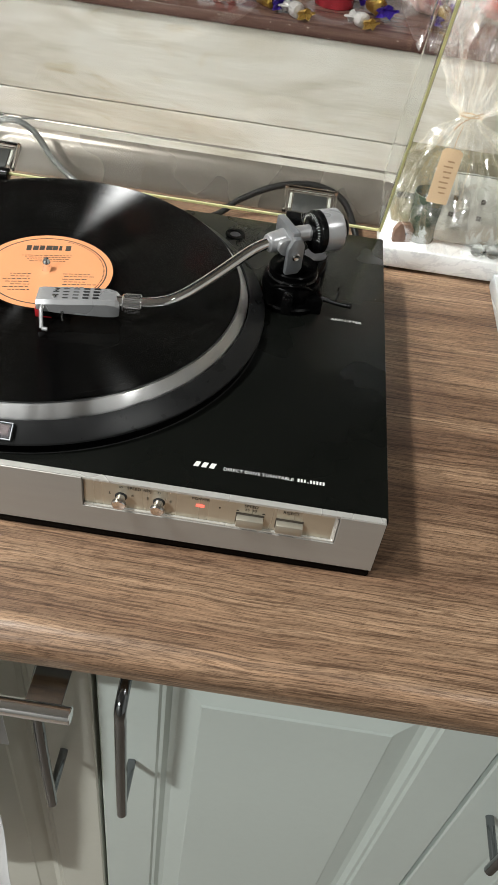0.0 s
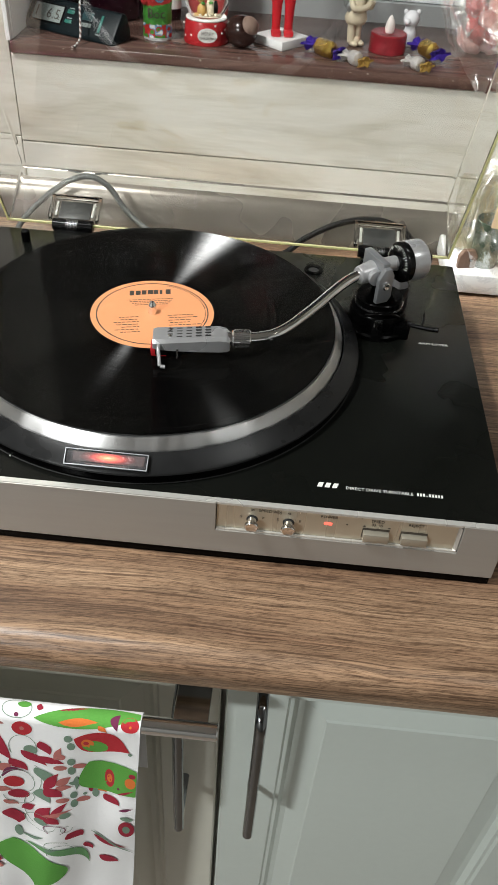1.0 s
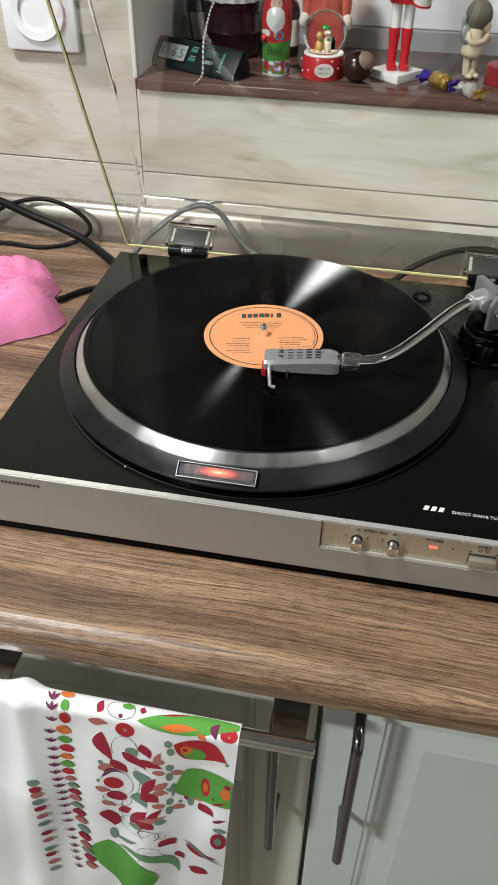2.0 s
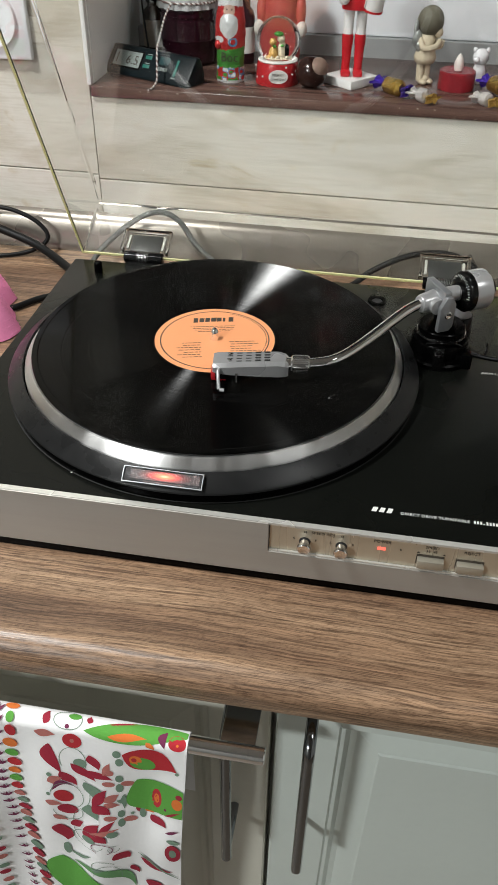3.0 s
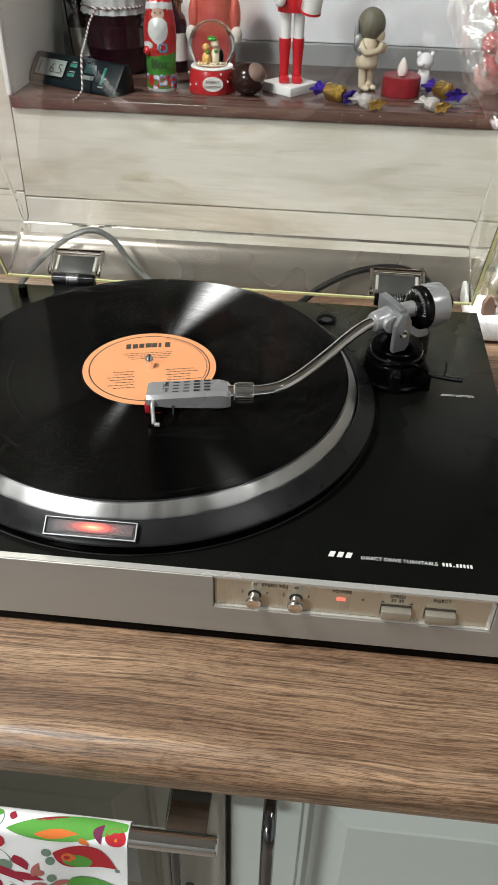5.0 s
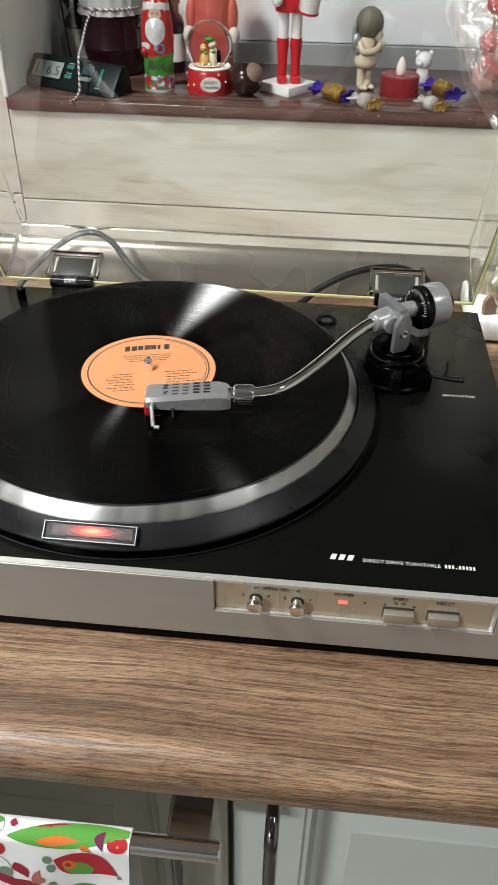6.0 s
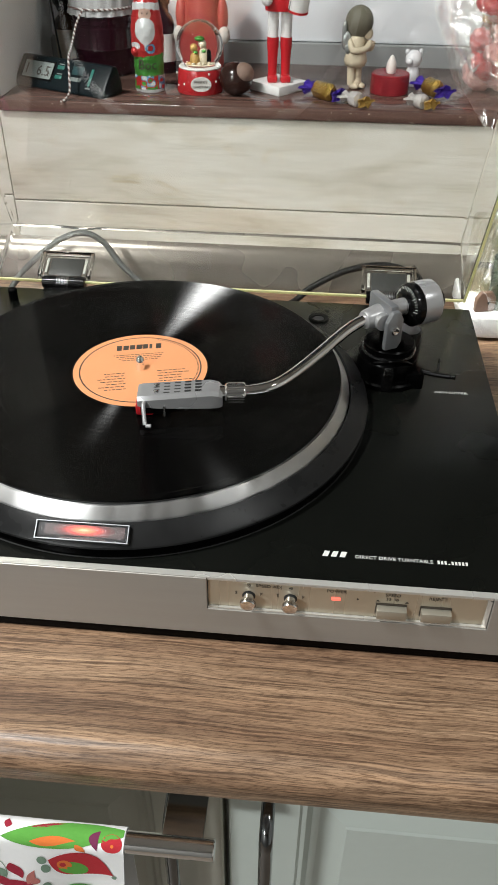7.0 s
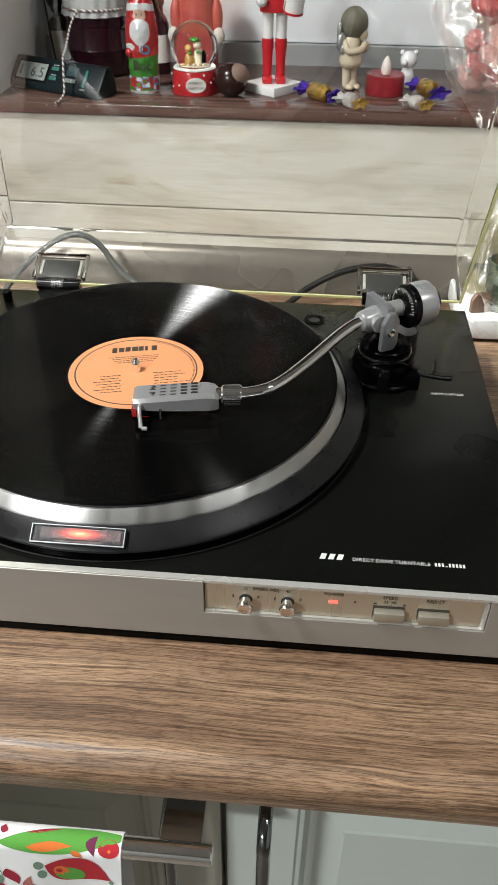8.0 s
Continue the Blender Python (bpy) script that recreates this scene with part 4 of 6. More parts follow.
    for i in range(8):
        lathe([(0.0064, -0.0005), (0.0071, 0), (0.0064, 0.0005)], 20, along((hx - 0.006 + i * 0.0016, 0.1905, 0.9850), (hx + 1, 0.1905, 0.9850)), bm=sp)
    part("spring", sp, M_STEEL, hb, "steel spring coil")

# ---- cables ----
M_GREYCABLE = speckled("grey_cable", (0.085, 0.088, 0.082), 0.5, 0.12, 80, Specular_IOR_Level=0.3)
M_BLACKCABLE = speckled("black_cable", (0.006, 0.006, 0.006), 0.45, 0.1, 80, Specular_IOR_Level=0.15)


def cable(pts, r, m, label):
    return tagged(part("cable", tube(pts, r, 12, 8), m, None, label, 60), "", "cable", "cables behind the record player")


cable([(-0.197, 0.235, TOP + 0.004), (-0.205, 0.266, TOP + 0.008), (-0.181, 0.284, 0.962), (-0.150, 0.290, 0.985), (-0.123, 0.291, 0.993), (-0.102, 0.290, 0.983), (-0.085, 0.285, 0.962), (-0.064, 0.278, 0.946), (-0.033, 0.262, 0.938), (0.0, 0.235, 0.9345)], 0.0032, M_GREYCABLE, "grey signal cable looped behind the record player")
cable([(0.060, 0.225, TOP + 0.004), (0.101, 0.262, 0.937), (0.124, 0.276, 0.950), (0.160, 0.284, 0.967), (0.200, 0.286, 0.974), (0.232, 0.280, 0.966), (0.250, 0.262, 0.945), (0.256, 0.240, TOP + 0.0035)], 0.0034, M_BLACKCABLE, "dark cable arched behind the record player")
cable([(-0.62, 0.262, TOP + 0.006), (-0.50, 0.275, 0.985), (-0.405, 0.283, 0.986), (-0.340, 0.285, 0.964), (-0.282, 0.278, 0.947), (-0.234, 0.250, TOP + 0.0065), (-0.198, 0.215, TOP + 0.0058), (-0.15, 0.195, TOP + 0.0055)], 0.0050, M_BLACKCABLE, "thick black mains cable lying on the worktop")
cable([(-0.60, 0.225, TOP + 0.003), (-0.42, 0.262, TOP + 0.003), (-0.370, 0.268, TOP + 0.003), (-0.328, 0.266, TOP + 0.0028), (-0.290, 0.279, TOP + 0.006), (-0.268, 0.288, 0.951), (-0.283, 0.293, 0.970), (-0.322, 0.293, 0.983), (-0.366, 0.290, 0.975), (-0.40, 0.280, 0.957), (-0.44, 0.262, 0.937), (-0.52, 0.23, TOP + 0.0028)], 0.0026, M_BLACKCABLE, "thin black cable coiled in a loop on the worktop")
cable([(-0.320, 0.090, TOP + 0.004), (-0.262, 0.141, TOP + 0.004), (-0.232, 0.176, TOP + 0.004), (-0.195, 0.192, TOP + 0.004), (-0.16, 0.196, TOP + 0.004)], 0.0034, M_BLACKCABLE, "short black cable running to the record player")

# ---- towel rail and towel ----
BAR_Y, BAR_Z = -0.287, 0.8745
rail = thing("towel_rail", (0.0, BAR_Y, BAR_Z), "chrome over-door towel rail hooked on cabinet door", "towel rail", world_built=True)
part("bar", rod((-0.168, BAR_Y, BAR_Z), (0.0895, BAR_Y, BAR_Z), 0.0062, 28, 0.0006), M_CHROME, rail, "round chrome bar")
for bx in (-0.144, 0.0705):
    b = box((bx - 0.012, BAR_Y, BAR_Z + 0.0030), (bx + 0.012, DOOR_Y - 0.001, BAR_Z + 0.0045), 0.0004, 1)
    box((bx - 0.012, DOOR_Y - 0.0022, BAR_Z + 0.0046), (bx + 0.012, DOOR_Y - 0.0007, DOOR_TOP + 0.0022), 0.0003, 1, bm=b)
    box((bx - 0.012, DOOR_Y - 0.0022, DOOR_TOP + 0.0010), (bx + 0.012, DOOR_Y + 0.0195, DOOR_TOP + 0.0022), 0.0003, 1, bm=b)
    part("bracket", b, M_BRACKET, rail, "flat polished steel bracket", 30)

T_X0, T_X1, T_DROP = -0.230, 0.0385, 0.42
BEND = 0.0075


def cloth(u, v, lift=0.0):
    """Point of the hanging towel: u across in metres, v down from the bar (below zero: over the bar and behind)."""
    x = u - 0.06 * max(v, 0)
    fall = min(max(v, 0) / 0.12, 1.0)
    wave = fall * (0.0040 * math.sin(u * 62 + 0.6) + 0.0022 * math.sin(u * 131 + v * 9)) + 0.0016 * math.sin(u * 45 + v * 30) * fall
    left = max(0.0, (-0.112 - u) / 0.03)
    ruck = 0.0045 * math.exp(-((u + 0.118) / 0.010) ** 2) * math.exp(-max(v, 0) * 9)
    if v >= 0:
        return Vector((x, BAR_Y - BEND - lift + wave - ruck - 0.006 * fall, BAR_Z - v + 0.002 * left))
    a = -v / BEND
    if a < math.pi:
        return Vector((x, BAR_Y - (BEND + lift + ruck) * math.cos(a), BAR_Z + (BEND + lift + ruck) * math.sin(a)))
    d = (a - math.pi) * BEND
    return Vector((x, BAR_Y + BEND + 0.3 * wave, BAR_Z - d))


towel = thing("tea_towel", (-0.09, BAR_Y, BAR_Z), "white cotton tea towel with green and red folk print", "tea towel", world_built=True)
M_COTTON = speckled("white_cotton", (0.88, 0.88, 0.885), 0.85, 0.03, 60, 0.0, 0.2)
weave = noise_tex(M_COTTON, coords(M_COTTON, (1, 1, 1)), 900, 2)
bump(M_COTTON, weave, 0.18, 0.0005)
b = bmesh.new()
vs = [-0.10 + 0.005 * i for i in range(15)] + [-0.0235 + 0.00235 * i for i in range(10)] + [T_DROP * (i / 120) for i in range(121)]
us = [T_X0 + (T_X1 - T_X0) * i / 160 for i in range(161)]
grid = [[b.verts.new(cloth(u, v)) for u in us] for v in vs]
for r0, r1 in zip(grid, grid[1:]):
    for i in range(160):
        b.faces.new((r0[i], r0[i + 1], r1[i + 1], r1[i]))
sheet = part("cloth", b, M_COTTON, towel, "", 80)
sol = sheet.modifiers.new("thick", "SOLIDIFY")
sol.thickness, sol.offset = 0.0005, 0.0


def dye(name, colour):
    return speckled(name, colour, 0.85, 0.08, 80, 0.0, 0.3)


T_GREEN, T_RED, T_CRIMSON = dye("green_dye", (0.10, 0.34, 0.05)), dye("red_dye", (0.44, 0.018, 0.028)), dye("crimson_dye", (0.32, 0.012, 0.035))
T_LEAF = dye("leaf_dye", (0.13, 0.30, 0.12))
T_ORANGE, T_GREY, T_ROSE, T_PLUM = dye("orange_dye", (0.68, 0.17, 0.03)), dye("grey_green_dye", (0.17, 0.26, 0.19)), dye("rose_dye", (0.45, 0.15, 0.13)), dye("plum_dye", (0.16, 0.02, 0.07))
LAYER = [0.00046]


def leaf(u0, v0, u1, v1, width, m, bend=0.0, n=30):
    """A printed leaf between two points of the cloth."""
    LAYER[0] += 0.000008
    du, dv = u1 - u0, v1 - v0
    ln = math.hypot(du, dv)
    pu, pv = -dv / ln, du / ln
    b = bmesh.new()
    rows = []
    for i in range(n + 1):
        t = i / n
        w = width * 0.52 * math.sin(math.pi * t ** 0.78) ** 1.12
        s = bend * ln * math.sin(math.pi * t) * 4 + 0.07 * width * math.sin(2 * math.pi * t)
        rows.append([b.verts.new(cloth(min(u0 + du * t + pu * (s + k * w / 5), T_X1 - 0.0006), v0 + dv * t + pv * (s + k * w / 5), LAYER[0])) for k in range(-5, 6)])
    for p, q in zip(rows, rows[1:]):
        for k in range(10):
            b.faces.new((p[k], p[k + 1], q[k + 1], q[k]))
    bmesh.ops.remove_doubles(b, verts=b.verts, dist=1e-6)
    part("print_leaf", b, m, sheet, "", 80)


def dot(u, v, ru, rv, m, n=20):
    LAYER[0] += 0.000008
    b = bmesh.new()
    c = b.verts.new(cloth(u, v, LAYER[0]))
    rings = [[b.verts.new(cloth(min(u + ru * k * math.cos(2 * math.pi * i / n), T_X1 - 0.0006), v + rv * k * math.sin(2 * math.pi * i / n), LAYER[0])) for i in range(n)] for k in (0.5, 1.0)]
    for i in range(n):
        j = (i + 1) % n
        b.faces.new((c, rings[0][i], rings[0][j]))
        b.faces.new((rings[0][i], rings[1][i], rings[1][j], rings[0][j]))
    part("print_dot", b, m, sheet, "", 80)


def swirl(u, v, ru, rv, a0, a1, m, w=0.0006):
    """A thin printed arc."""
    LAYER[0] += 0.000008
    b = bmesh.new()
    rows = []
    for i in range(25):
        a = radians(a0 + (a1 - a0) * i / 24)
        rows.append([b.verts.new(cloth(u + (ru + k) * math.cos(a), v + (rv + k) * math.sin(a), LAYER[0])) for k in (-w / 2, w / 2)])
    for p, q in zip(rows, rows[1:]):
        b.faces.new((p[0], p[1], q[1], q[0]))
    part("print_line", b, m, sheet, "", 80)


def sprig(u, v):
    """Three small plum strokes of the border."""
    for s in (-1, 0, 1):
        leaf(u, v + 0.0030, u + s * 0.0046, v - 0.0034 + abs(s) * 0.001, 0.0019, T_PLUM, 0, 8)


leaf(-0.0607, -0.0058, -0.0588, -0.0150, 0.0055, T_CRIMSON, 0)
swirl(-0.0448, -0.0103, 0.0099, 0.0061, 0, 360, T_GREY, 0.0005)
dot(-0.0405, -0.0133, 0.0046, 0.0023, T_GREEN)
dot(-0.0446, -0.0063, 0.0015, 0.0014, T_PLUM)
leaf(-0.0300, -0.0099, -0.0298, -0.0150, 0.0043, T_CRIMSON, 0)
leaf(-0.0162, -0.0113, 0.0044, -0.0150, 0.0018, T_CRIMSON, 0)
leaf(-0.0328, -0.0054, 0.0482, -0.0124, 0.0143, T_GREEN, 0)
leaf(-0.0160, -0.0039, 0.0109, -0.0063, 0.0054, T_ORANGE, 0)
leaf(0.0105, -0.0043, 0.0163, 0.0010, 0.0042, T_ORANGE, 0)
leaf(0.0242, -0.0124, 0.0232, -0.0016, 0.0054, T_PLUM, 0.06)
dot(0.0316, -0.0062, 0.0060, 0.0051, T_RED)
dot(0.0319, -0.0053, 0.0009, 0.0009, T_ORANGE)
leaf(-0.0681, 0.0017, -0.0527, 0.0025, 0.0078, T_ROSE, 0)
dot(-0.0412, 0.0060, 0.0069, 0.0078, T_RED)
dot(-0.0412, 0.0060, 0.0015, 0.0022, T_ROSE)
leaf(-0.0586, 0.0130, -0.0508, 0.0463, 0.0114, T_CRIMSON, 0.03)
leaf(-0.0520, 0.0444, -0.0399, 0.0600, 0.0097, T_CRIMSON, 0)
dot(-0.0365, 0.0309, 0.0049, 0.0054, T_GREY)
swirl(-0.0417, 0.0291, 0.0097, 0.0152, 150, 400, T_GREY, 0.0005)
leaf(-0.0295, 0.0192, -0.0228, 0.0348, 0.0084, T_CRIMSON, 0)
leaf(-0.0434, 0.0326, -0.0254, 0.0498, 0.0089, T_CRIMSON, 0)
leaf(-0.0326, 0.0388, -0.0131, 0.0456, 0.0082, T_CRIMSON, 0)
leaf(-0.0202, 0.0410, -0.0148, 0.0246, 0.0052, T_ROSE, 0)
dot(-0.0157, 0.0370, 0.0033, 0.0035, T_ROSE)
dot(-0.0100, 0.0134, 0.0029, 0.0041, T_GREY)
dot(-0.0082, 0.0227, 0.0028, 0.0046, T_GREY)
leaf(-0.0061, 0.0128, 0.0322, 0.0245, 0.0286, T_RED, -0.02)
dot(0.0083, 0.0215, 0.0089, 0.0078, T_GREEN)
dot(0.0031, 0.0179, 0.0044, 0.0055, T_ORANGE)
dot(0.0021, 0.0178, 0.0019, 0.0025, T_RED)
dot(0.0324, 0.0262, 0.0015, 0.0018, T_GREY)
dot(-0.0086, 0.0433, 0.0028, 0.0046, T_GREY)
dot(-0.0086, 0.0555, 0.0027, 0.0057, T_GREY)
dot(-0.0164, 0.0512, 0.0047, 0.0031, T_ROSE)
dot(-0.0027, 0.0496, 0.0050, 0.0034, T_ROSE)
dot(-0.0079, 0.0912, 0.0026, 0.0049, T_GREY)
dot(-0.0078, 0.1036, 0.0026, 0.0058, T_GREY)
dot(-0.0160, 0.0966, 0.0049, 0.0033, T_ROSE)
dot(-0.0014, 0.0995, 0.0050, 0.0038, T_ROSE)
dot(-0.0603, 0.0505, 0.0020, 0.0026, T_GREY)
dot(-0.0628, 0.0767, 0.0015, 0.0023, T_GREY)
leaf(-0.0624, 0.0596, -0.0503, 0.0518, 0.0091, T_ROSE, 0)
leaf(-0.0593, 0.0701, -0.0396, 0.0628, 0.0056, T_PLUM, -0.1)
dot(-0.0512, 0.0768, 0.0075, 0.0081, T_RED)
leaf(-0.0661, 0.0876, -0.0531, 0.0899, 0.0078, T_ROSE, 0)
dot(-0.0490, 0.0956, 0.0081, 0.0068, T_CRIMSON)
leaf(-0.0615, 0.1073, -0.0498, 0.1131, 0.0070, T_ROSE, 0)
swirl(-0.0484, 0.0763, 0.0125, 0.0175, -170, 60, T_GREY, 0.0005)
swirl(-0.0489, 0.0976, 0.0115, 0.0130, -30, 180, T_GREY, 0.0005)
swirl(-0.0350, 0.0679, 0.0045, 0.0174, -90, 90, T_GREY, 0.0005)
swirl(-0.0388, 0.1161, 0.0074, 0.0222, 90, 270, T_GREY, 0.0005)
leaf(-0.0343, 0.0533, -0.0267, 0.0770, 0.0118, T_GREY, -0.04)
leaf(-0.0315, 0.0823, -0.0251, 0.1001, 0.0113, T_GREY, 0.04)
leaf(-0.0293, 0.0818, -0.0177, 0.0581, 0.0083, T_CRIMSON, 0)
leaf(-0.0200, 0.0743, -0.0090, 0.0639, 0.0079, T_ROSE, 0)
leaf(-0.0293, 0.0818, -0.0157, 0.0908, 0.0130, T_CRIMSON, 0)
leaf(-0.0206, 0.0777, -0.0088, 0.0788, 0.0069, T_ROSE, 0)
leaf(-0.0054, 0.0638, -0.0059, 0.0844, 0.0038, T_GREY, 0)
leaf(-0.0110, 0.0720, 0.0016, 0.0754, 0.0060, T_GREY, 0)
dot(0.0007, 0.0612, 0.0014, 0.0020, T_GREY)
dot(-0.0001, 0.0918, 0.0014, 0.0020, T_GREY)
dot(0.0040, 0.0703, 0.0019, 0.0059, T_CRIMSON)
dot(0.0082, 0.0738, 0.0029, 0.0068, T_GREY)
dot(0.0049, 0.0842, 0.0025, 0.0053, T_CRIMSON)
dot(0.0075, 0.0902, 0.0025, 0.0070, T_GREY)
leaf(0.0109, 0.0813, 0.0158, 0.0859, 0.0079, T_ORANGE, 0)
leaf(0.0138, 0.0895, 0.0261, 0.0983, 0.0109, T_CRIMSON, 0)
leaf(0.0036, 0.0436, 0.0471, 0.0809, 0.0487, T_GREEN, 0.02)
dot(0.0182, 0.0638, 0.0037, 0.0126, T_RED)
dot(0.0182, 0.0638, 0.0020, 0.0061, T_ORANGE)
dot(0.0335, 0.0635, 0.0040, 0.0069, T_ORANGE)
dot(0.0347, 0.0537, 0.0025, 0.0031, T_CRIMSON)
leaf(0.0245, 0.0830, 0.0364, 0.0732, 0.0025, T_CRIMSON, 0)
dot(0.0249, 0.0751, 0.0010, 0.0016, T_PLUM)
leaf(-0.0570, 0.1208, -0.0528, 0.1473, 0.0163, T_CRIMSON, 0)
leaf(-0.0484, 0.1188, -0.0373, 0.1094, 0.0081, T_CRIMSON, 0)
leaf(-0.0386, 0.1293, -0.0244, 0.1056, 0.0107, T_CRIMSON, 0)
leaf(-0.0258, 0.1180, -0.0123, 0.0994, 0.0059, T_CRIMSON, 0)
leaf(-0.0332, 0.1221, -0.0089, 0.1105, 0.0056, T_ROSE, 0)
leaf(-0.0309, 0.1216, -0.0190, 0.1298, 0.0122, T_CRIMSON, 0)
dot(-0.0147, 0.1182, 0.0043, 0.0041, T_GREY)
dot(-0.0344, 0.1325, 0.0054, 0.0048, T_GREY)
dot(-0.0539, 0.1610, 0.0035, 0.0092, T_GREY)
leaf(-0.0526, 0.1645, -0.0325, 0.1573, 0.0045, T_GREY, 0.05)
swirl(-0.0343, 0.1333, 0.0128, 0.0124, 20, 300, T_GREY, 0.0005)
leaf(-0.0136, 0.1494, -0.0027, 0.1598, 0.0134, T_CRIMSON, 0)
swirl(-0.0235, 0.1408, 0.0086, 0.0074, 120, 420, T_PLUM, 0.0008)
swirl(-0.0141, 0.1404, 0.0042, 0.0050, 0, 300, T_GREY, 0.0005)
leaf(-0.0599, 0.1766, -0.0484, 0.2709, 0.0528, T_GREEN, -0.03)
leaf(-0.0502, 0.1774, 0.0006, 0.2218, 0.0121, T_LEAF, -0.07)
swirl(-0.0203, 0.1876, 0.0110, 0.0199, 180, 380, T_GREY, 0.0005)
swirl(-0.0229, 0.1717, 0.0099, 0.0109, 160, 330, T_GREY, 0.0005)
leaf(-0.0336, 0.1783, -0.0217, 0.1750, 0.0045, T_GREY, 0)
leaf(0.0055, 0.1596, 0.0334, 0.1742, 0.0070, T_CRIMSON, 0.04)
dot(0.0320, 0.1351, 0.0063, 0.0149, T_CRIMSON)
dot(0.0319, 0.1351, 0.0029, 0.0073, T_GREY)
dot(0.0319, 0.1154, 0.0050, 0.0031, T_GREY)
leaf(0.0257, 0.1052, 0.0365, 0.0982, 0.0034, T_PLUM, 0)
leaf(-0.0020, 0.1751, 0.0042, 0.1903, 0.0058, T_CRIMSON, 0)
leaf(0.0089, 0.2040, 0.0260, 0.2080, 0.0141, T_CRIMSON, 0)
leaf(0.0032, 0.1522, 0.0387, 0.1885, 0.0029, T_GREY, 0)
dot(-0.0852, -0.0136, 0.0050, 0.0023, T_ORANGE)
sprig(-0.0946, -0.0113)
dot(-0.0849, -0.0066, 0.0029, 0.0034, T_GREEN)
sprig(-0.0941, -0.0049)
dot(-0.0852, 0.0050, 0.0040, 0.0066, T_RED)
sprig(-0.0951, 0.0089)
dot(-0.0874, 0.0214, 0.0054, 0.0056, T_ORANGE)
sprig(-0.0978, 0.0253)
dot(-0.0875, 0.0343, 0.0050, 0.0045, T_GREEN)
sprig(-0.0978, 0.0369)
dot(-0.0866, 0.0460, 0.0055, 0.0049, T_RED)
sprig(-0.0970, 0.0486)
dot(-0.0877, 0.0577, 0.0049, 0.0039, T_ORANGE)
sprig(-0.0978, 0.0605)
dot(-0.0879, 0.0684, 0.0050, 0.0044, T_GREEN)
sprig(-0.0978, 0.0708)
dot(-0.0881, 0.0792, 0.0046, 0.0044, T_RED)
sprig(-0.0979, 0.0811)
dot(-0.0873, 0.0901, 0.0046, 0.0036, T_ROSE)
sprig(-0.0972, 0.0921)
dot(-0.1152, 0.0926, 0.0042, 0.0042, T_GREY)
dot(-0.0857, 0.0998, 0.0048, 0.0037, T_GREY)
sprig(-0.0967, 0.1023)
dot(-0.1139, 0.1018, 0.0042, 0.0042, T_CRIMSON)
dot(-0.0851, 0.1099, 0.0055, 0.0039, T_CRIMSON)
sprig(-0.0954, 0.1135)
dot(-0.1131, 0.1092, 0.0042, 0.0042, T_ROSE)
dot(-0.0857, 0.1208, 0.0050, 0.0052, T_ROSE)
sprig(-0.0960, 0.1252)
dot(-0.1127, 0.1195, 0.0042, 0.0042, T_GREY)
dot(-0.0852, 0.1337, 0.0057, 0.0043, T_GREY)
sprig(-0.0958, 0.1380)
dot(-0.1123, 0.1311, 0.0042, 0.0042, T_CRIMSON)
dot(-0.0846, 0.1465, 0.0058, 0.0053, T_CRIMSON)
sprig(-0.0957, 0.1531)
dot(-0.1121, 0.1456, 0.0042, 0.0042, T_ROSE)
dot(-0.0838, 0.1596, 0.0060, 0.0052, T_ROSE)
sprig(-0.0961, 0.1678)
dot(-0.1127, 0.1608, 0.0042, 0.0042, T_GREY)
dot(-0.0825, 0.1746, 0.0061, 0.0055, T_GREY)
sprig(-0.0955, 0.1855)
dot(-0.1127, 0.1808, 0.0042, 0.0042, T_CRIMSON)
dot(-0.0824, 0.1879, 0.0061, 0.0056, T_CRIMSON)
sprig(-0.0948, 0.2008)
dot(-0.1133, 0.1961, 0.0042, 0.0042, T_ROSE)
dot(-0.0818, 0.2018, 0.0060, 0.0041, T_ROSE)
sprig(-0.0945, 0.2151)
dot(-0.1137, 0.2145, 0.0042, 0.0042, T_GREY)
dot(-0.0805, 0.2113, 0.0060, 0.0045, T_GREY)
sprig(-0.0945, 0.2260)
dot(-0.1141, 0.2266, 0.0042, 0.0042, T_CRIMSON)
dot(-0.0789, 0.2221, 0.0058, 0.0048, T_CRIMSON)
sprig(-0.0930, 0.2377)
dot(-0.1134, 0.2426, 0.0042, 0.0042, T_ROSE)
dot(-0.0784, 0.2349, 0.0056, 0.0052, T_ROSE)
sprig(-0.0924, 0.2503)
dot(-0.1134, 0.2570, 0.0042, 0.0042, T_GREY)

# ---- wall socket ----
sock = thing("wall_socket", (-0.308, WALL, 1.184), "white square wall socket on pale tiles", "socket", world_built=True)
b = box((-0.3485, WALL - 0.009, 1.1440), (-0.2675, WALL, 1.2250), 0.003)
part("frame", b, M_PVC, sock, "white plastic frame")
part("insert", lathe([(0, 0.0), (0.0195, 0.0), (0.0195, 0.0105), (0.0205, 0.0120), (0.0285, 0.0128), (0.0290, 0.0120), (0.0290, 0.0), (0, 0)], 48, pose(-0.308, WALL - 0.0002, 1.184, 90)), M_PVC, sock, "round white socket insert")
for s in (-1, 1):
    part("pin_hole", rod((-0.308 + s * 0.0095, WALL - 0.0012, 1.181), (-0.308 + s * 0.0095, WALL - 0.0006, 1.181), 0.0024, 14), M_DARKGAP, sock)

# ---- pink cleaning cloth ----
M_PINK = speckled("pink_microfibre", (0.80, 0.24, 0.44), 0.95, 0.14, 70, 0.0, 0.9)
bump(M_PINK, noise_tex(M_PINK, coords(M_PINK), 900, 2), 0.4, 0.0008)


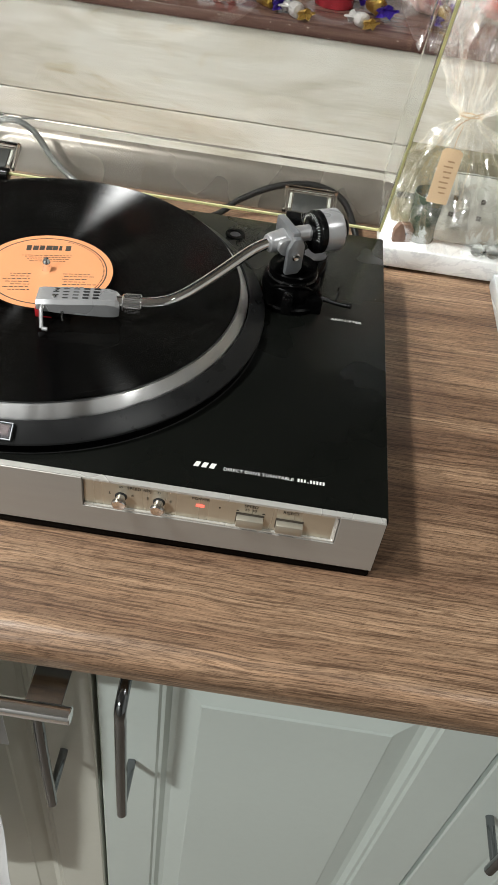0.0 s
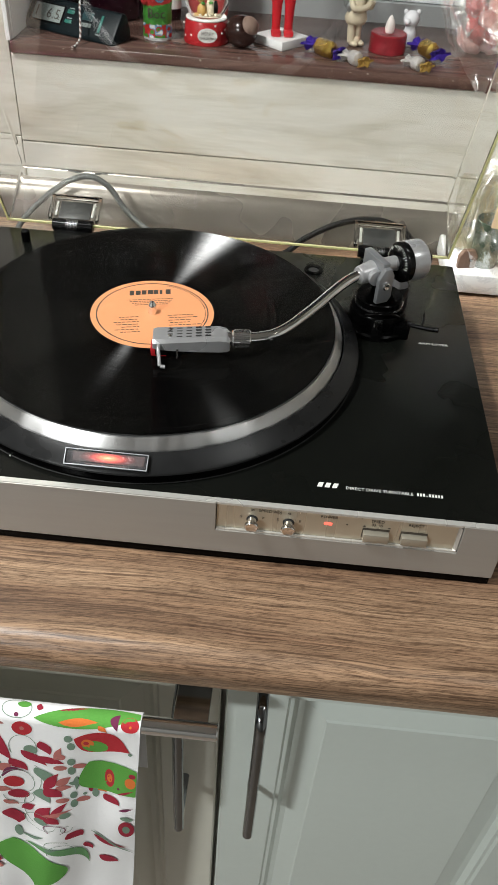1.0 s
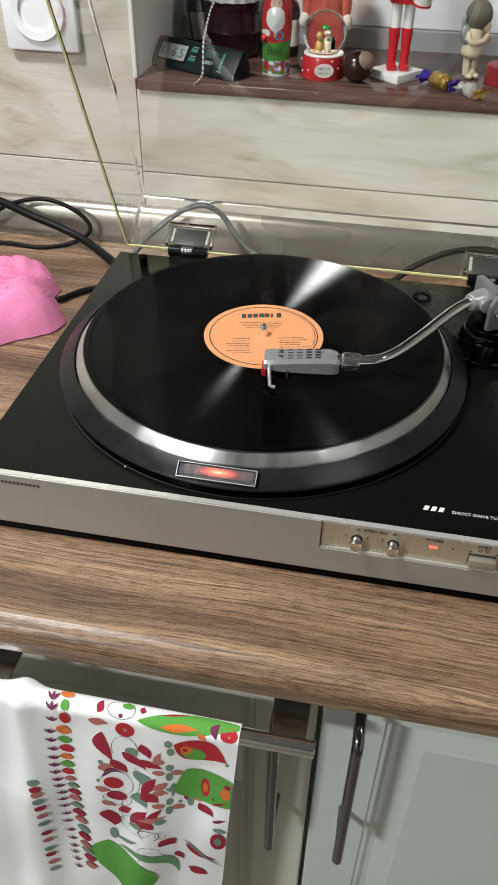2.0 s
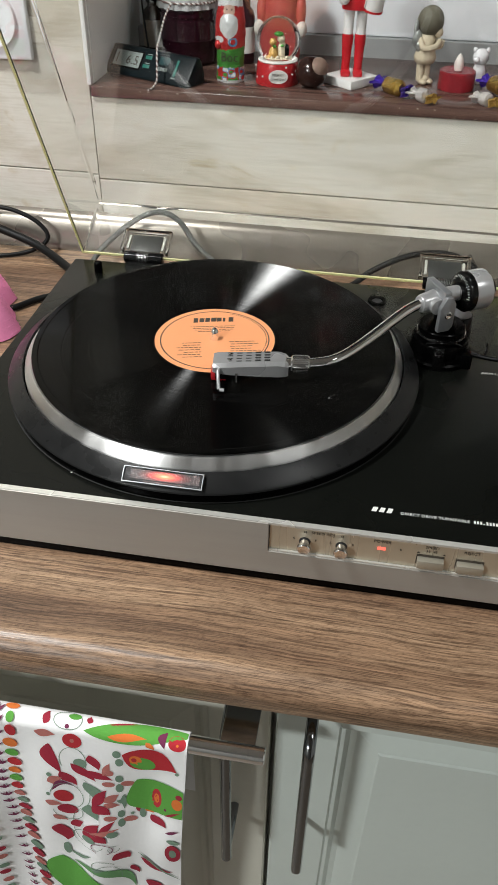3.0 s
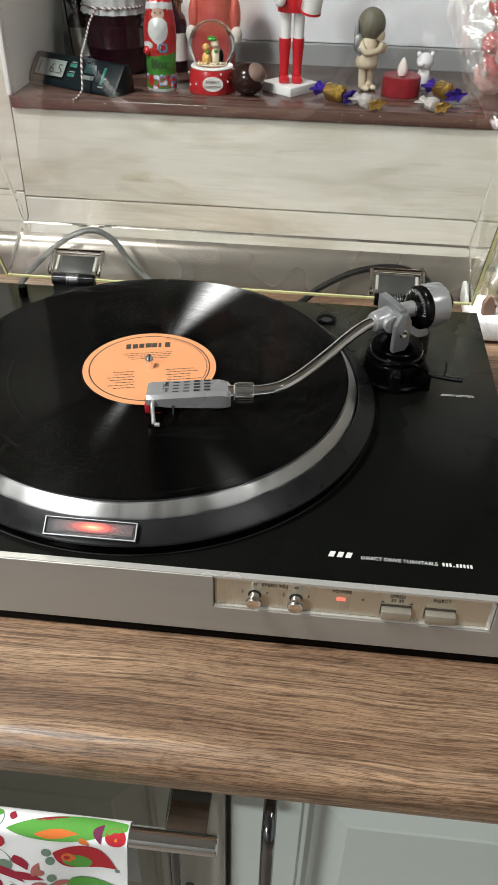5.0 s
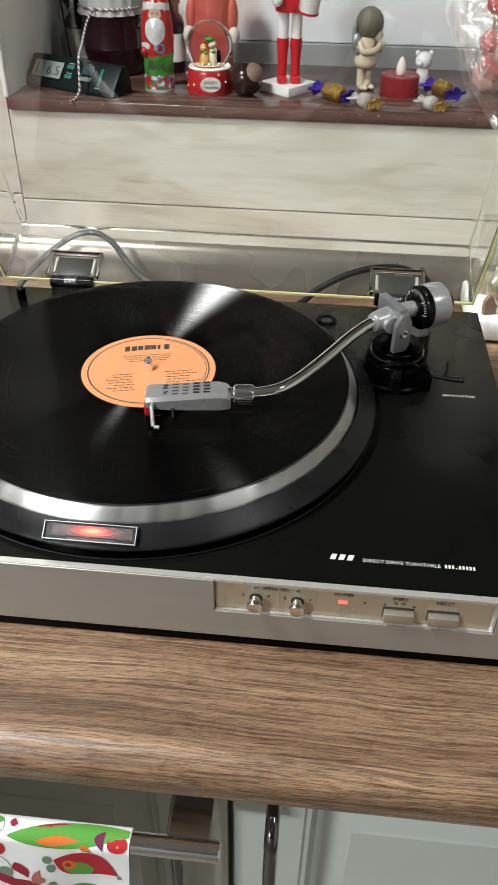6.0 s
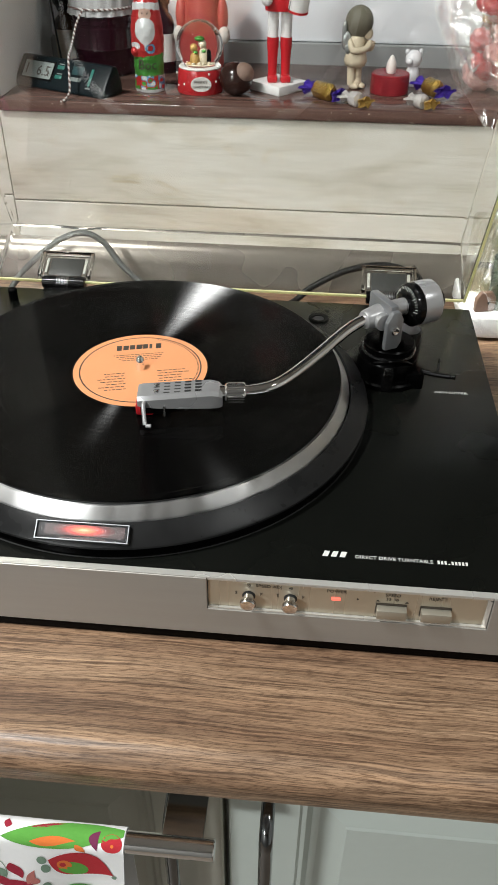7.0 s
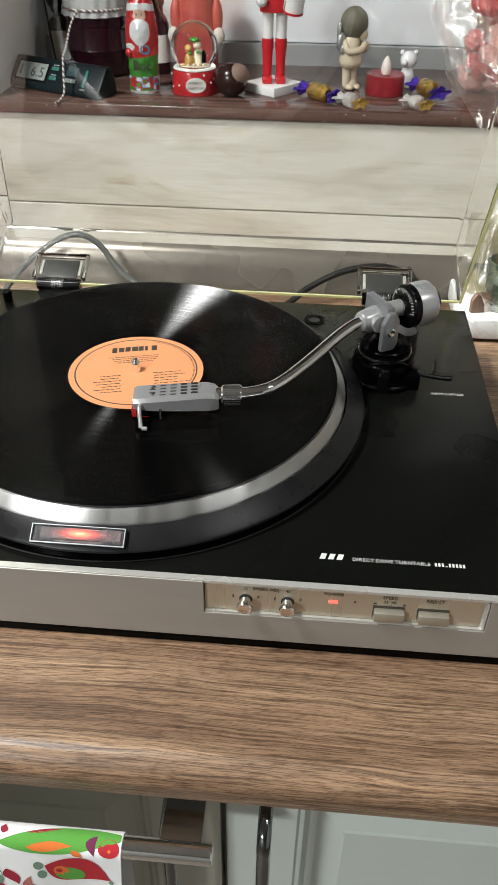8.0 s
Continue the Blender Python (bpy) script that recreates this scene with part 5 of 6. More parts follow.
def rumple(cx, cy, rx, ry, h, seed):
    """A crumpled heap of cloth."""
    b = bmesh.new()
    nr, na = 26, 72
    ring0 = None
    off = Vector((seed, seed * 1.7, 0))
    for i in range(nr + 1):
        t = i / nr
        ring = []
        for k in range(na):
            a = 2 * math.pi * k / na
            d = Vector((math.cos(a), math.sin(a), 0))
            w = 1 + 0.22 * noise.noise(d * 1.6 + off) + 0.07 * noise.noise(d * 5 + off)
            p = Vector((cx + rx * t * w * math.cos(a), cy + ry * t * w * math.sin(a), 0))
            f = abs(noise.noise(Vector((p.x * 14, p.y * 14, seed)))) + 0.5 * abs(noise.noise(Vector((p.x * 34, p.y * 34, seed + 5))))
            p.z = TOP + 0.0015 + h * (1 - t ** 5) * (0.72 + 0.62 * f) + 0.003 * (1 - t)
            ring.append(b.verts.new(p))
        if ring0:
            for k in range(na):
                b.faces.new((ring0[k], ring0[(k + 1) % na], ring[(k + 1) % na], ring[k]))
        ring0 = ring
    bmesh.ops.remove_doubles(b, verts=b.verts, dist=1e-6)
    b.faces.new(ring0)
    bmesh.ops.recalc_face_normals(b, faces=b.faces)
    pile = random.Random(8)
    tops = [f for f in b.faces if f.normal.z > -0.2 and len(f.verts) == 4]
    for f in pile.choices(tops, k=15000):       # short looped fibres
        c = f.calc_center_median() + Vector((pile.uniform(-0.002, 0.002), pile.uniform(-0.002, 0.002), 0))
        d = (f.normal + Vector((pile.uniform(-0.8, 0.8), pile.uniform(-0.8, 0.8), pile.uniform(-0.5, 0.5)))).normalized() * pile.uniform(0.0010, 0.0022)
        e = d.orthogonal().normalized() * 0.0003
        b.faces.new([b.verts.new(p) for p in (c - e, c + e, c + d * 0.6)])
    return b


tagged(part("cleaning_cloth", rumple(-0.323, 0.122, 0.082, 0.082, 0.040, 3.1), M_PINK, None, "crumpled pink microfibre cloth lying on the worktop", 70), "", "cloth")

# ---- things on the sill ----
def pick(ob_bm, index, start=0):
    """Give the faces from start on a material slot."""
    ob_bm.faces.ensure_lookup_table()
    for f in ob_bm.faces[start:]:
        f.material_index = index
    return len(ob_bm.faces)


# weather display
M_TEAL = speckled("dark_teal_plastic", (0.004, 0.008, 0.010), 0.35, 0.15, 60, Specular_IOR_Level=0.12)
M_LCD = speckled("grey_lcd", (0.24, 0.27, 0.26), 0.3, 0.06, 40)
M_GREENBTN = speckled("green_plastic", (0.015, 0.14, 0.11), 0.4, 0.1, 60)
disp = thing("digital_thermometer", (-0.1445, 0.3680, SILL), "dark teal digital thermometer with grey display on the sill", "thermometer", rz=-25)
b = prism([(-0.018, 0.0), (0.016, 0.0), (0.016, 0.010), (0.010, 0.0265), (0.0025, 0.0280), (-0.0175, 0.004)], 0.120, pose(-0.0600, 0, 0, 90, 0, 90), 0.0025)
part("case", b, M_TEAL, disp, "", 30)
FACE = pose(0, -0.00765, 0.01605, 50.5)    # sloping front, x along it, y up it
part("screen_bezel", moved(box((-0.0530, -0.0105, 0.0), (-0.0105, 0.0105, 0.0004), 0.0002, 1), FACE), M_GLOSSBLACK, disp, "black screen bezel")
part("screen", moved(box((-0.0510, -0.0085, 0.0003), (-0.0125, 0.0090, 0.0007), 0.0002, 1), FACE), M_LCD, disp, "grey liquid crystal screen")
words("6.5", 0.0150, M_DARKPRINT, disp, FACE @ pose(-0.0330, -0.0055, 0.0009), "digits", "dark display digits")
words("c", 0.0070, M_DARKPRINT, disp, FACE @ pose(-0.0175, -0.0055, 0.0009), "digits")
part("screen_mark", moved(box((-0.0470, -0.005, 0.0008), (-0.0455, 0.006, 0.0009)), FACE), M_DARKPRINT, disp, "", 0)
for by in (0.0060, -0.0042):
    part("button", moved(box((-0.0072, by - 0.0022, 0), (0.0020, by + 0.0018, 0.0010), 0.0006, 2), FACE), M_GREENBTN, disp, "small green button")
    b = box((-0.0060, by + 0.0030, 0.0001), (0.0010, by + 0.0040, 0.0003))
    part("caption", moved(b, FACE), M_LCD, disp, "pale caption bar", 0)
part("plate", moved(box((0.0130, 0.0010, 0), (0.0270, 0.0095, 0.0004)), FACE), speckled("teal_panel", (0.012, 0.045, 0.050), 0.3, 0.1, 60), disp, "teal plate")
b = bmesh.new()
for i in range(4):
    box((0.0130 + i * 0.0037, -0.0060, 0), (0.0160 + i * 0.0037, -0.0020, 0.0004), bm=b)
part("caption", moved(b, FACE), M_LCD, disp, "pale caption of plain bars", 0)
part("stripe", moved(box((0.0370, -0.0090, 0), (0.0402, 0.0090, 0.0007), 0.0004, 1), FACE), M_GREENBTN, disp, "green stripe")
part("caption", moved(box((0.0355, -0.0118, 0), (0.0420, -0.0106, 0.0003)), FACE), M_LCD, disp, "pale caption bar", 0)

# dark jar with a cloth cap and striped twine
M_DARKGLASS = mat("dark_red_glass", (0.020, 0.0045, 0.009), 0.10)
M_CAPCLOTH = speckled("grey_cap_cloth", (0.42, 0.42, 0.42), 0.9, 0.08, 80, 0.0, 0.3)
jar = thing("preserve_jar", (-0.122, 0.4480, SILL), "dark red jar of preserve with grey cloth cap", "jar")
part("glass", lathe([(0, 0.0005), (0.029, 0.0005), (0.0315, 0.003), (0.0330, 0.026), (0.0338, 0.0275), (0.0333, 0.029), (0.0338, 0.046), (0.0338, 0.048), (0.0322, 0.0495), (0.0322, 0.0510), (0.0336, 0.0520), (0.0336, 0.0540), (0.0322, 0.0550), (0.0322, 0.0565), (0.0332, 0.0575), (0.0332, 0.0610), (0.0322, 0.063), (0, 0.063)], 64), M_DARKGLASS, jar, "dark glass")
b = lathe([(0.0355, 0.060), (0.0345, 0.0635), (0.0335, 0.068), (0.0345, 0.083), (0.0320, 0.089), (0, 0.091)], 72)
for q in b.verts:
    a = math.atan2(q.co.y, q.co.x)
    k = 1 + (0.05 if q.co.z < 0.064 else 0.02) * math.sin(a * 17) * (q.co.xy.length > 0.01)
    q.co.x, q.co.y = q.co.x * k, q.co.y * k
part("cap", b, M_CAPCLOTH, jar, "grey pleated cloth cap", 70)
M_TWINE = mat("striped_twine", (0.6, 0.55, 0.5), 0.8)
tw = M_TWINE.node_tree.nodes.new("ShaderNodeTexWave")
tw.wave_type, tw.bands_direction = "BANDS", "DIAGONAL"
tw.inputs["Scale"].default_value = 90
M_TWINE.node_tree.links.new(coords(M_TWINE), tw.inputs["Vector"])
to(M_TWINE, ramp(M_TWINE, tw.outputs["Fac"], [(0.45, (0.62, 0.60, 0.58)), (0.55, (0.16, 0.10, 0.09))]), "Base Color")
part("twine_ring", tube([(0.0350 * math.cos(2 * math.pi * i / 24), 0.0350 * math.sin(2 * math.pi * i / 24), 0.0668) for i in range(25)], 0.0012, 8, 2), M_TWINE, jar, "red and white twine")
tagged(part("twine", tube([(-0.132, 0.4110, 1.190), (-0.138, 0.402, 1.178), (-0.140, 0.388, 1.164), (-0.137, 0.368, 1.1605), (-0.1335, 0.3455, 1.1570), (-0.1315, 0.3330, 1.1390), (-0.1310, 0.3270, 1.1290), (-0.1340, 0.3190, 1.1235), (-0.1370, 0.3140, 1.1230)], 0.0011, 10, 6), M_TWINE, None, "red and white striped twine end hanging from the jar", 70), "", "twine")

# small dark bottle
bot = thing("small_bottle", (-0.1760, 0.4900, SILL), "small dark bottle with beige label and black cap", "bottle")
part("glass", lathe([(0, 0), (0.0125, 0), (0.0135, 0.002), (0.0135, 0.040), (0.0115, 0.046), (0.0070, 0.050), (0.0070, 0.054), (0, 0.054)], 32), mat("brown_glass", (0.03, 0.014, 0.006), 0.08), bot, "brown glass")
part("paper_label", lathe([(0.0137, 0.006), (0.0137, 0.036)], 32), speckled("beige_paper", (0.38, 0.32, 0.25), 0.8, 0.08, 90), bot, "beige paper label")
part("cap", lathe([(0, 0.0541), (0.0085, 0.0541), (0.0095, 0.058), (0.0125, 0.062), (0.0125, 0.088), (0.0110, 0.09), (0, 0.09)], 28), M_GLOSSBLACK, bot, "black cap")
ink = thing("dark_bottle", (-0.0560, 0.4560, SILL), "small dark glass bottle with white label behind the chocolate figure", "bottle")
part("glass", lathe([(0, 0), (0.0105, 0), (0.0115, 0.002), (0.0115, 0.050), (0.0095, 0.056), (0.0060, 0.060), (0.0060, 0.068), (0, 0.068)], 32), M_DARKGLASS, ink, "dark glass")
part("paper_label", lathe([(0.0117, 0.012), (0.0117, 0.040)], 32), speckled("white_paper", (0.62, 0.61, 0.58), 0.8, 0.05, 90), ink, "white paper label")
part("cap", lathe([(0, 0.0681), (0.0075, 0.0681), (0.0078, 0.070), (0.0078, 0.080), (0.0070, 0.081), (0, 0.081)], 28), M_GLOSSBLACK, ink, "black cap")
cable([(-0.150, 0.400, SILL + 0.002), (-0.165, 0.425, SILL + 0.012), (-0.180, 0.460, SILL + 0.045), (-0.192, 0.490, SILL + 0.085), (-0.196, 0.50, SILL + 0.14)], 0.0011, M_BLACKCABLE, "thin black sensor lead rising from the thermometer")

# foil-wrapped chocolate figure, one plain shape
M_FRED, M_FWHITE, M_FGREEN, M_FBLUE = speckled("red_foil", (0.46, 0.03, 0.03), 0.3, 0.2, 120, 0.35), speckled("white_foil", (0.62, 0.64, 0.64), 0.35, 0.1, 120, 0.2), speckled("green_foil", (0.06, 0.25, 0.04), 0.3, 0.2, 120, 0.35), speckled("blue_foil", (0.12, 0.30, 0.48), 0.3, 0.2, 120, 0.3)
M_FACE = speckled("peach_foil", (0.50, 0.33, 0.26), 0.35, 0.1, 120, 0.1)


def foil_figure(x, y, rz):
    prof = [(0, 0), (0.0142, 0), (0.0156, 0.003), (0.0150, 0.018), (0.0153, 0.032), (0.0164, 0.046), (0.0160, 0.060), (0.0142, 0.072), (0.0125, 0.082), (0.0070, 0.089), (0, 0.091)]
    fine = [prof[0], prof[1]]
    for (r0, z0), (r1, z1) in zip(prof[1:], prof[2:]):
        k = max(1, round((z1 - z0) / 0.00055))
        fine += [(r0 + (r1 - r0) * i / k, z0 + (z1 - z0) * i / k) for i in range(1, k + 1)]
    b = lathe(fine, 176)
    for q in b.verts:
        q.co.y *= 0.78
    for f in b.faces:
        c = f.calc_center_median()
        q, z, front = c.x, c.z, c.y < 0.001
        rag = 0.0012 * noise.noise(c * 500)
        k = 0
        if z < 0.016 + rag:
            h = noise.noise(Vector((q * 210, c.y * 90, z * 170)))
            k = 1 if z < 0.003 or h > 0.22 else 3 if h > 0.02 else 2 if h < -0.25 else 0
        elif z < 0.0345 + rag + q * 0.12:
            k = 2
        if front:
            if (q / 0.0062) ** 2 + ((z - 0.0725) / 0.0065) ** 2 < 1:
                k = 4
            if ((q + 0.0005) / 0.0102) ** 2 + ((z - 0.0580) / 0.0120) ** 2 < 1 + 60 * rag and z < 0.0695 - 0.25 * abs(q):
                k = 1
            if abs(q) < 0.0035 - (0.058 - z) * 0.12 and 0.040 < z < 0.058:
                k = 1
            if abs(z - 0.0800 + 9 * q * q) < 0.0030 + rag:
                k = 1
            if 0.0030 < ((q - 0.004) ** 2 + (z - 0.0420) ** 2) ** 0.5 < 0.0050 and z < 0.046:
                k = 3
            if ((q + 0.0110) / 0.0048) ** 2 + ((z - 0.0440) / 0.0032) ** 2 < 1:
                k = 1
            for e in (-0.0026, 0.0026):
                if ((q - e) / 0.0009) ** 2 + ((z - 0.0735) / 0.0008) ** 2 < 1:
                    k = 5
        f.material_index = k
    for q in b.verts:
        out = 1 + 0.16 * math.exp(-((q.co.x / 0.009) ** 2 + ((q.co.z - 0.058) / 0.011) ** 2)) * (q.co.y < 0)
        q.co.y *= out
        q.co += 0.0007 * noise.noise_vector(q.co * 160)
    n = len(b.faces)
    ball((-0.0122, -0.0075, 0.0385), (0.0044, 0.0044, 0.0046), 14, bm=b)
    n = pick(b, 0, n)
    t = bmesh.new()
    t.from_mesh(text_mesh("Boc", 0.0135, "CENTER"))
    for q in t.verts:
        w = 0.0162 * (1 - min(0.9, (q.co.x / 0.0162) ** 2)) ** 0.5
        q.co = (q.co.x * 0.92, -0.79 * w - 0.0006 - q.co.z, q.co.y + 0.0225)
    add(b, t)
    pick(b, 5, n)
    ob = part("chocolate_figure", b, [M_FRED, M_FWHITE, M_FGREEN, M_FBLUE, M_FACE, M_DARKPRINT], None, "red, white and green foil-wrapped chocolate figure on the sill", 60)
    ob.matrix_basis = pose(x, y, SILL, 0, 0, rz)
    return tagged(ob, "", "chocolate figure")


foil_figure(-0.0575, 0.3720, 4)

# snow globe
globe = thing("snow_globe", (-0.0055, 0.3790, SILL), "snow globe with red base and white oval plate", "snow globe")
M_REDGLAZE = speckled("red_glaze", (0.38, 0.018, 0.022), 0.25, 0.12, 80)
M_WHITEGLAZE = speckled("white_glaze", (0.70, 0.69, 0.65), 0.35, 0.05, 80)
part("base", lathe([(0, 0), (0.0240, 0), (0.0245, 0.0015), (0.0228, 0.0205), (0.0218, 0.0225), (0, 0.0227)], 56), M_REDGLAZE, globe, "red glazed base")
part("collar", lathe([(0.0170, 0.0227), (0.0216, 0.0227), (0.0221, 0.0236), (0.0206, 0.0250), (0.0170, 0.0250)], 56), M_WHITEGLAZE, globe, "white collar ring")
g = part("glass_ball", ball((0, 0, 0.0425), 0.0240, 48), clear_plastic("globe_glass", (0.96, 0.965, 0.97), 1.33, 0.0), globe, "clear glass ball", 80)
g.visible_shadow = False
M_CREAMFIG, M_GOLDFIG = speckled("cream_resin", (0.60, 0.52, 0.38), 0.5, 0.1, 120), speckled("ochre_resin", (0.45, 0.26, 0.07), 0.5, 0.15, 120)
b = ball((-0.005, -0.004, 0.037), (0.006, 0.006, 0.008), 14)
ball((-0.006, -0.005, 0.049), 0.0045, 12, bm=b)
ball((-0.010, -0.005, 0.0315), (0.005, 0.004, 0.0035), 12, bm=b)
n = pick(b, 0)
ball((0.005, -0.002, 0.040), (0.006, 0.006, 0.010), 14, bm=b)
ball((0.004, -0.004, 0.053), (0.005, 0.005, 0.0045), 12, bm=b)
ball((0.0, 0.0, 0.029), (0.018, 0.017, 0.003), 20, bm=b)
n = pick(b, 1, n)
ball((0.011, -0.003, 0.040), (0.003, 0.004, 0.008), 12, bm=b)
n = pick(b, 2, n)
ball((0.001, -0.0055, 0.0585), (0.0062, 0.005, 0.0028), 12, bm=b)
ball((-0.0035, -0.009, 0.045), (0.0030, 0.002, 0.0016), 10, bm=b)
ball((0.006, -0.008, 0.046), (0.0030, 0.002, 0.0016), 10, bm=b)
n = pick(b, 3, n)
for i in range(14):
    ball((0.0145 * math.cos(i * 2.4), 0.0130 * math.sin(i * 2.4), 0.0318), 0.0016 + 0.0006 * (i % 3), 8, bm=b)
pick(b, 1, n)
part("figure", moved(b, pose(0, 0, 0.0062) @ Matrix.Diagonal((0.70, 0.70, 0.72, 1))), [M_GOLDFIG, M_CREAMFIG, M_GLOSSBLACK, M_FGREEN], globe, "small cream and ochre figure", 60)
PLATE = pose(0.004, -0.0238, 0.0110, 96, 0, 10)
part("plate", prism([(0.0105 * math.cos(2 * math.pi * i / 32), 0.0072 * math.sin(2 * math.pi * i / 32)) for i in range(32)], 0.0012, PLATE), M_WHITEGLAZE, globe, "white oval plate")
words("MERRY", 0.0045, M_DARKPRINT, globe, PLATE @ pose(0, 0.0008, 0.0014), align="CENTER")
words("CHRISTMAS", 0.0034, M_DARKPRINT, globe, PLATE @ pose(0, -0.0036, 0.0014), align="CENTER")
for i, a in enumerate((-150, -125, -40, -25, -170, -60)):
    part("snow_fleck", ball((0.0240 * math.cos(radians(a)), 0.0240 * math.sin(radians(a)), 0.007 + 0.0026 * i), (0.0011, 0.0011, 0.0011), 8), M_WHITEGLAZE, globe)

# red figure in a clear wrapper, behind the globe: one plain shape
b = lathe([(0, 0.0), (0.024, 0.0), (0.028, 0.01), (0.0275, 0.03), (0.024, 0.055), (0.023, 0.075), (0.020, 0.092), (0.012, 0.100), (0, 0.102)], 40)
n = pick(b, 0)
for c, r in (((-0.030, -0.010, 0.040), (0.008, 0.008, 0.009)), ((0.030, -0.010, 0.040), (0.008, 0.008, 0.009)), ((0, 0, 0.11), (0.018, 0.018, 0.018))):
    ball(c, r, 18, bm=b)
n = pick(b, 1, n)
for c, r in (((-0.027, -0.004, 0.058), (0.008, 0.009, 0.018)), ((0.027, -0.004, 0.058), (0.008, 0.009, 0.018))):
    ball(c, r, 18, bm=b)
pick(b, 0, n)
ob = part("red_figure", b, [speckled("red_felt", (0.42, 0.055, 0.05), 0.45, 0.15, 60), speckled("white_felt", (0.62, 0.58, 0.53), 0.8, 0.08, 90)], None, "red and white felt figure standing on the sill", 60)
ob.matrix_basis = pose(-0.0130, 0.4560, SILL) @ Matrix.Diagonal((0.82, 0.82, 1, 1))
tagged(ob, "", "figure")

# chestnut
ch = thing("chestnut", (0.0335, 0.3650, SILL), "shiny dark brown chestnut with a pale patch", "chestnut", rz=-20)
b = ball((0, 0, 0.0155), (0.0175, 0.0165, 0.0158), 32)
part("shell", b, speckled("chestnut_shell", (0.022, 0.008, 0.006), 0.2, 0.3, 60), ch, "", 80)
part("patch", ball((0.008, -0.0005, 0.0205), (0.0108, 0.0125, 0.0108), 24), speckled("pale_husk", (0.20, 0.13, 0.10), 0.7, 0.2, 120), ch, "pale husk patch", 80)

# wooden soldier figure: one plain shape
M_SRED, M_SWHITE, M_SBLACK, M_SSKIN = speckled("red_lacquer", (0.50, 0.018, 0.025), 0.25, 0.06, 60), speckled("white_lacquer", (0.72, 0.71, 0.70), 0.35, 0.04, 60), mat("black_lacquer", (0.01, 0.01, 0.01), 0.3), speckled("peach_lacquer", (0.62, 0.42, 0.32), 0.4, 0.05, 60)


def soldier(x, y):
    b = box((-0.0215, -0.0215, 0), (0.0215, 0.0215, 0.0090), 0.0008)
    moved(b, pose(0, 0, 0, 0, 0, 44))
    n = pick(b, 1)
    for s in (-1, 1):
        lx = s * 0.0068
        lathe([(0, 0.0092), (0.0048, 0.0092), (0.0050, 0.012), (0.0044, 0.018), (0.0052, 0.034), (0.0054, 0.0385), (0.0060, 0.041), (0.0060, 0.0505), (0, 0.0505)], 24, pose(lx, 0, 0), bm=b)
        box((lx - 0.0052, -0.0125, 0.0091), (lx + 0.0052, 0.003, 0.0155), 0.0018, bm=b)
    n = pick(b, 0, n)
    for s in (-1, 1):
        lathe([(0, 0.0505), (0.0053, 0.0505), (0.0058, 0.078), (0, 0.078)], 24, pose(s * 0.0068, 0, 0), bm=b)
    n = pick(b, 1, n)
    lathe([(0, 0.074), (0.0150, 0.0745), (0.0155, 0.077), (0.0135, 0.095), (0.0140, 0.115), (0.0090, 0.121), (0, 0.122)], 36, pose(0, 0, 0) @ Matrix.Diagonal((1, 0.75, 1, 1)), bm=b)
    tube([(-0.0155, 0, 0.117), (-0.0195, -0.004, 0.100), (-0.0150, -0.012, 0.088)], 0.0042, 14, 5, bm=b)
    tube([(0.0155, 0, 0.117), (0.0200, -0.003, 0.100), (0.0185, -0.009, 0.090)], 0.0042, 14, 5, bm=b)
    lathe([(0.0100, 0.0), (0.0104, 0.0), (0.0104, 0.0022), (0.0100, 0.0022)], 30, pose(0.0165, -0.0135, 0.0755, 12, 8), bm=b)
    lathe([(0.0100, 0.0), (0.0104, 0.0), (0.0104, 0.0022), (0.0100, 0.0022)], 30, pose(0.0150, -0.0115, 0.0925, 12, 8), bm=b)
    n = pick(b, 0, n)
    lathe([(0, 0.0005), (0.0099, 0.0005), (0.0099, 0.0180), (0, 0.0180)], 30, pose(0.0165, -0.0135, 0.0755, 12, 8), bm=b)
    ball((-0.0140, -0.0125, 0.0855), 0.0058, 14, bm=b)
    n = pick(b, 1, n)
    ball((0, 0, 0.132), (0.0105, 0.0105, 0.012), 20, bm=b)
    n = pick(b, 3, n)
    lathe([(0, 0.140), (0.0125, 0.140), (0.0130, 0.170), (0, 0.171)], 30, bm=b)
    for i in range(5):
        tube([(0.0165 + 0.0103 * math.cos(i * 1.2 + 3.6), -0.0135 + 0.0103 * math.sin(i * 1.2 + 3.6), 0.077), (0.0158 + 0.0103 * math.cos(i * 1.2 + 4.2), -0.0125 + 0.0103 * math.sin(i * 1.2 + 4.2), 0.093)], 0.0004, 6, 1, bm=b)
    pick(b, 2, n)
    ob = part("wooden_soldier", b, [M_SRED, M_SWHITE, M_SBLACK, M_SSKIN], None, "painted wooden soldier figure in red boots, white base", 40)
    ob.matrix_basis = pose(x, y, SILL, 0, 0, 6)
    return tagged(ob, "", "figurine")


soldier(0.0755, 0.3905)

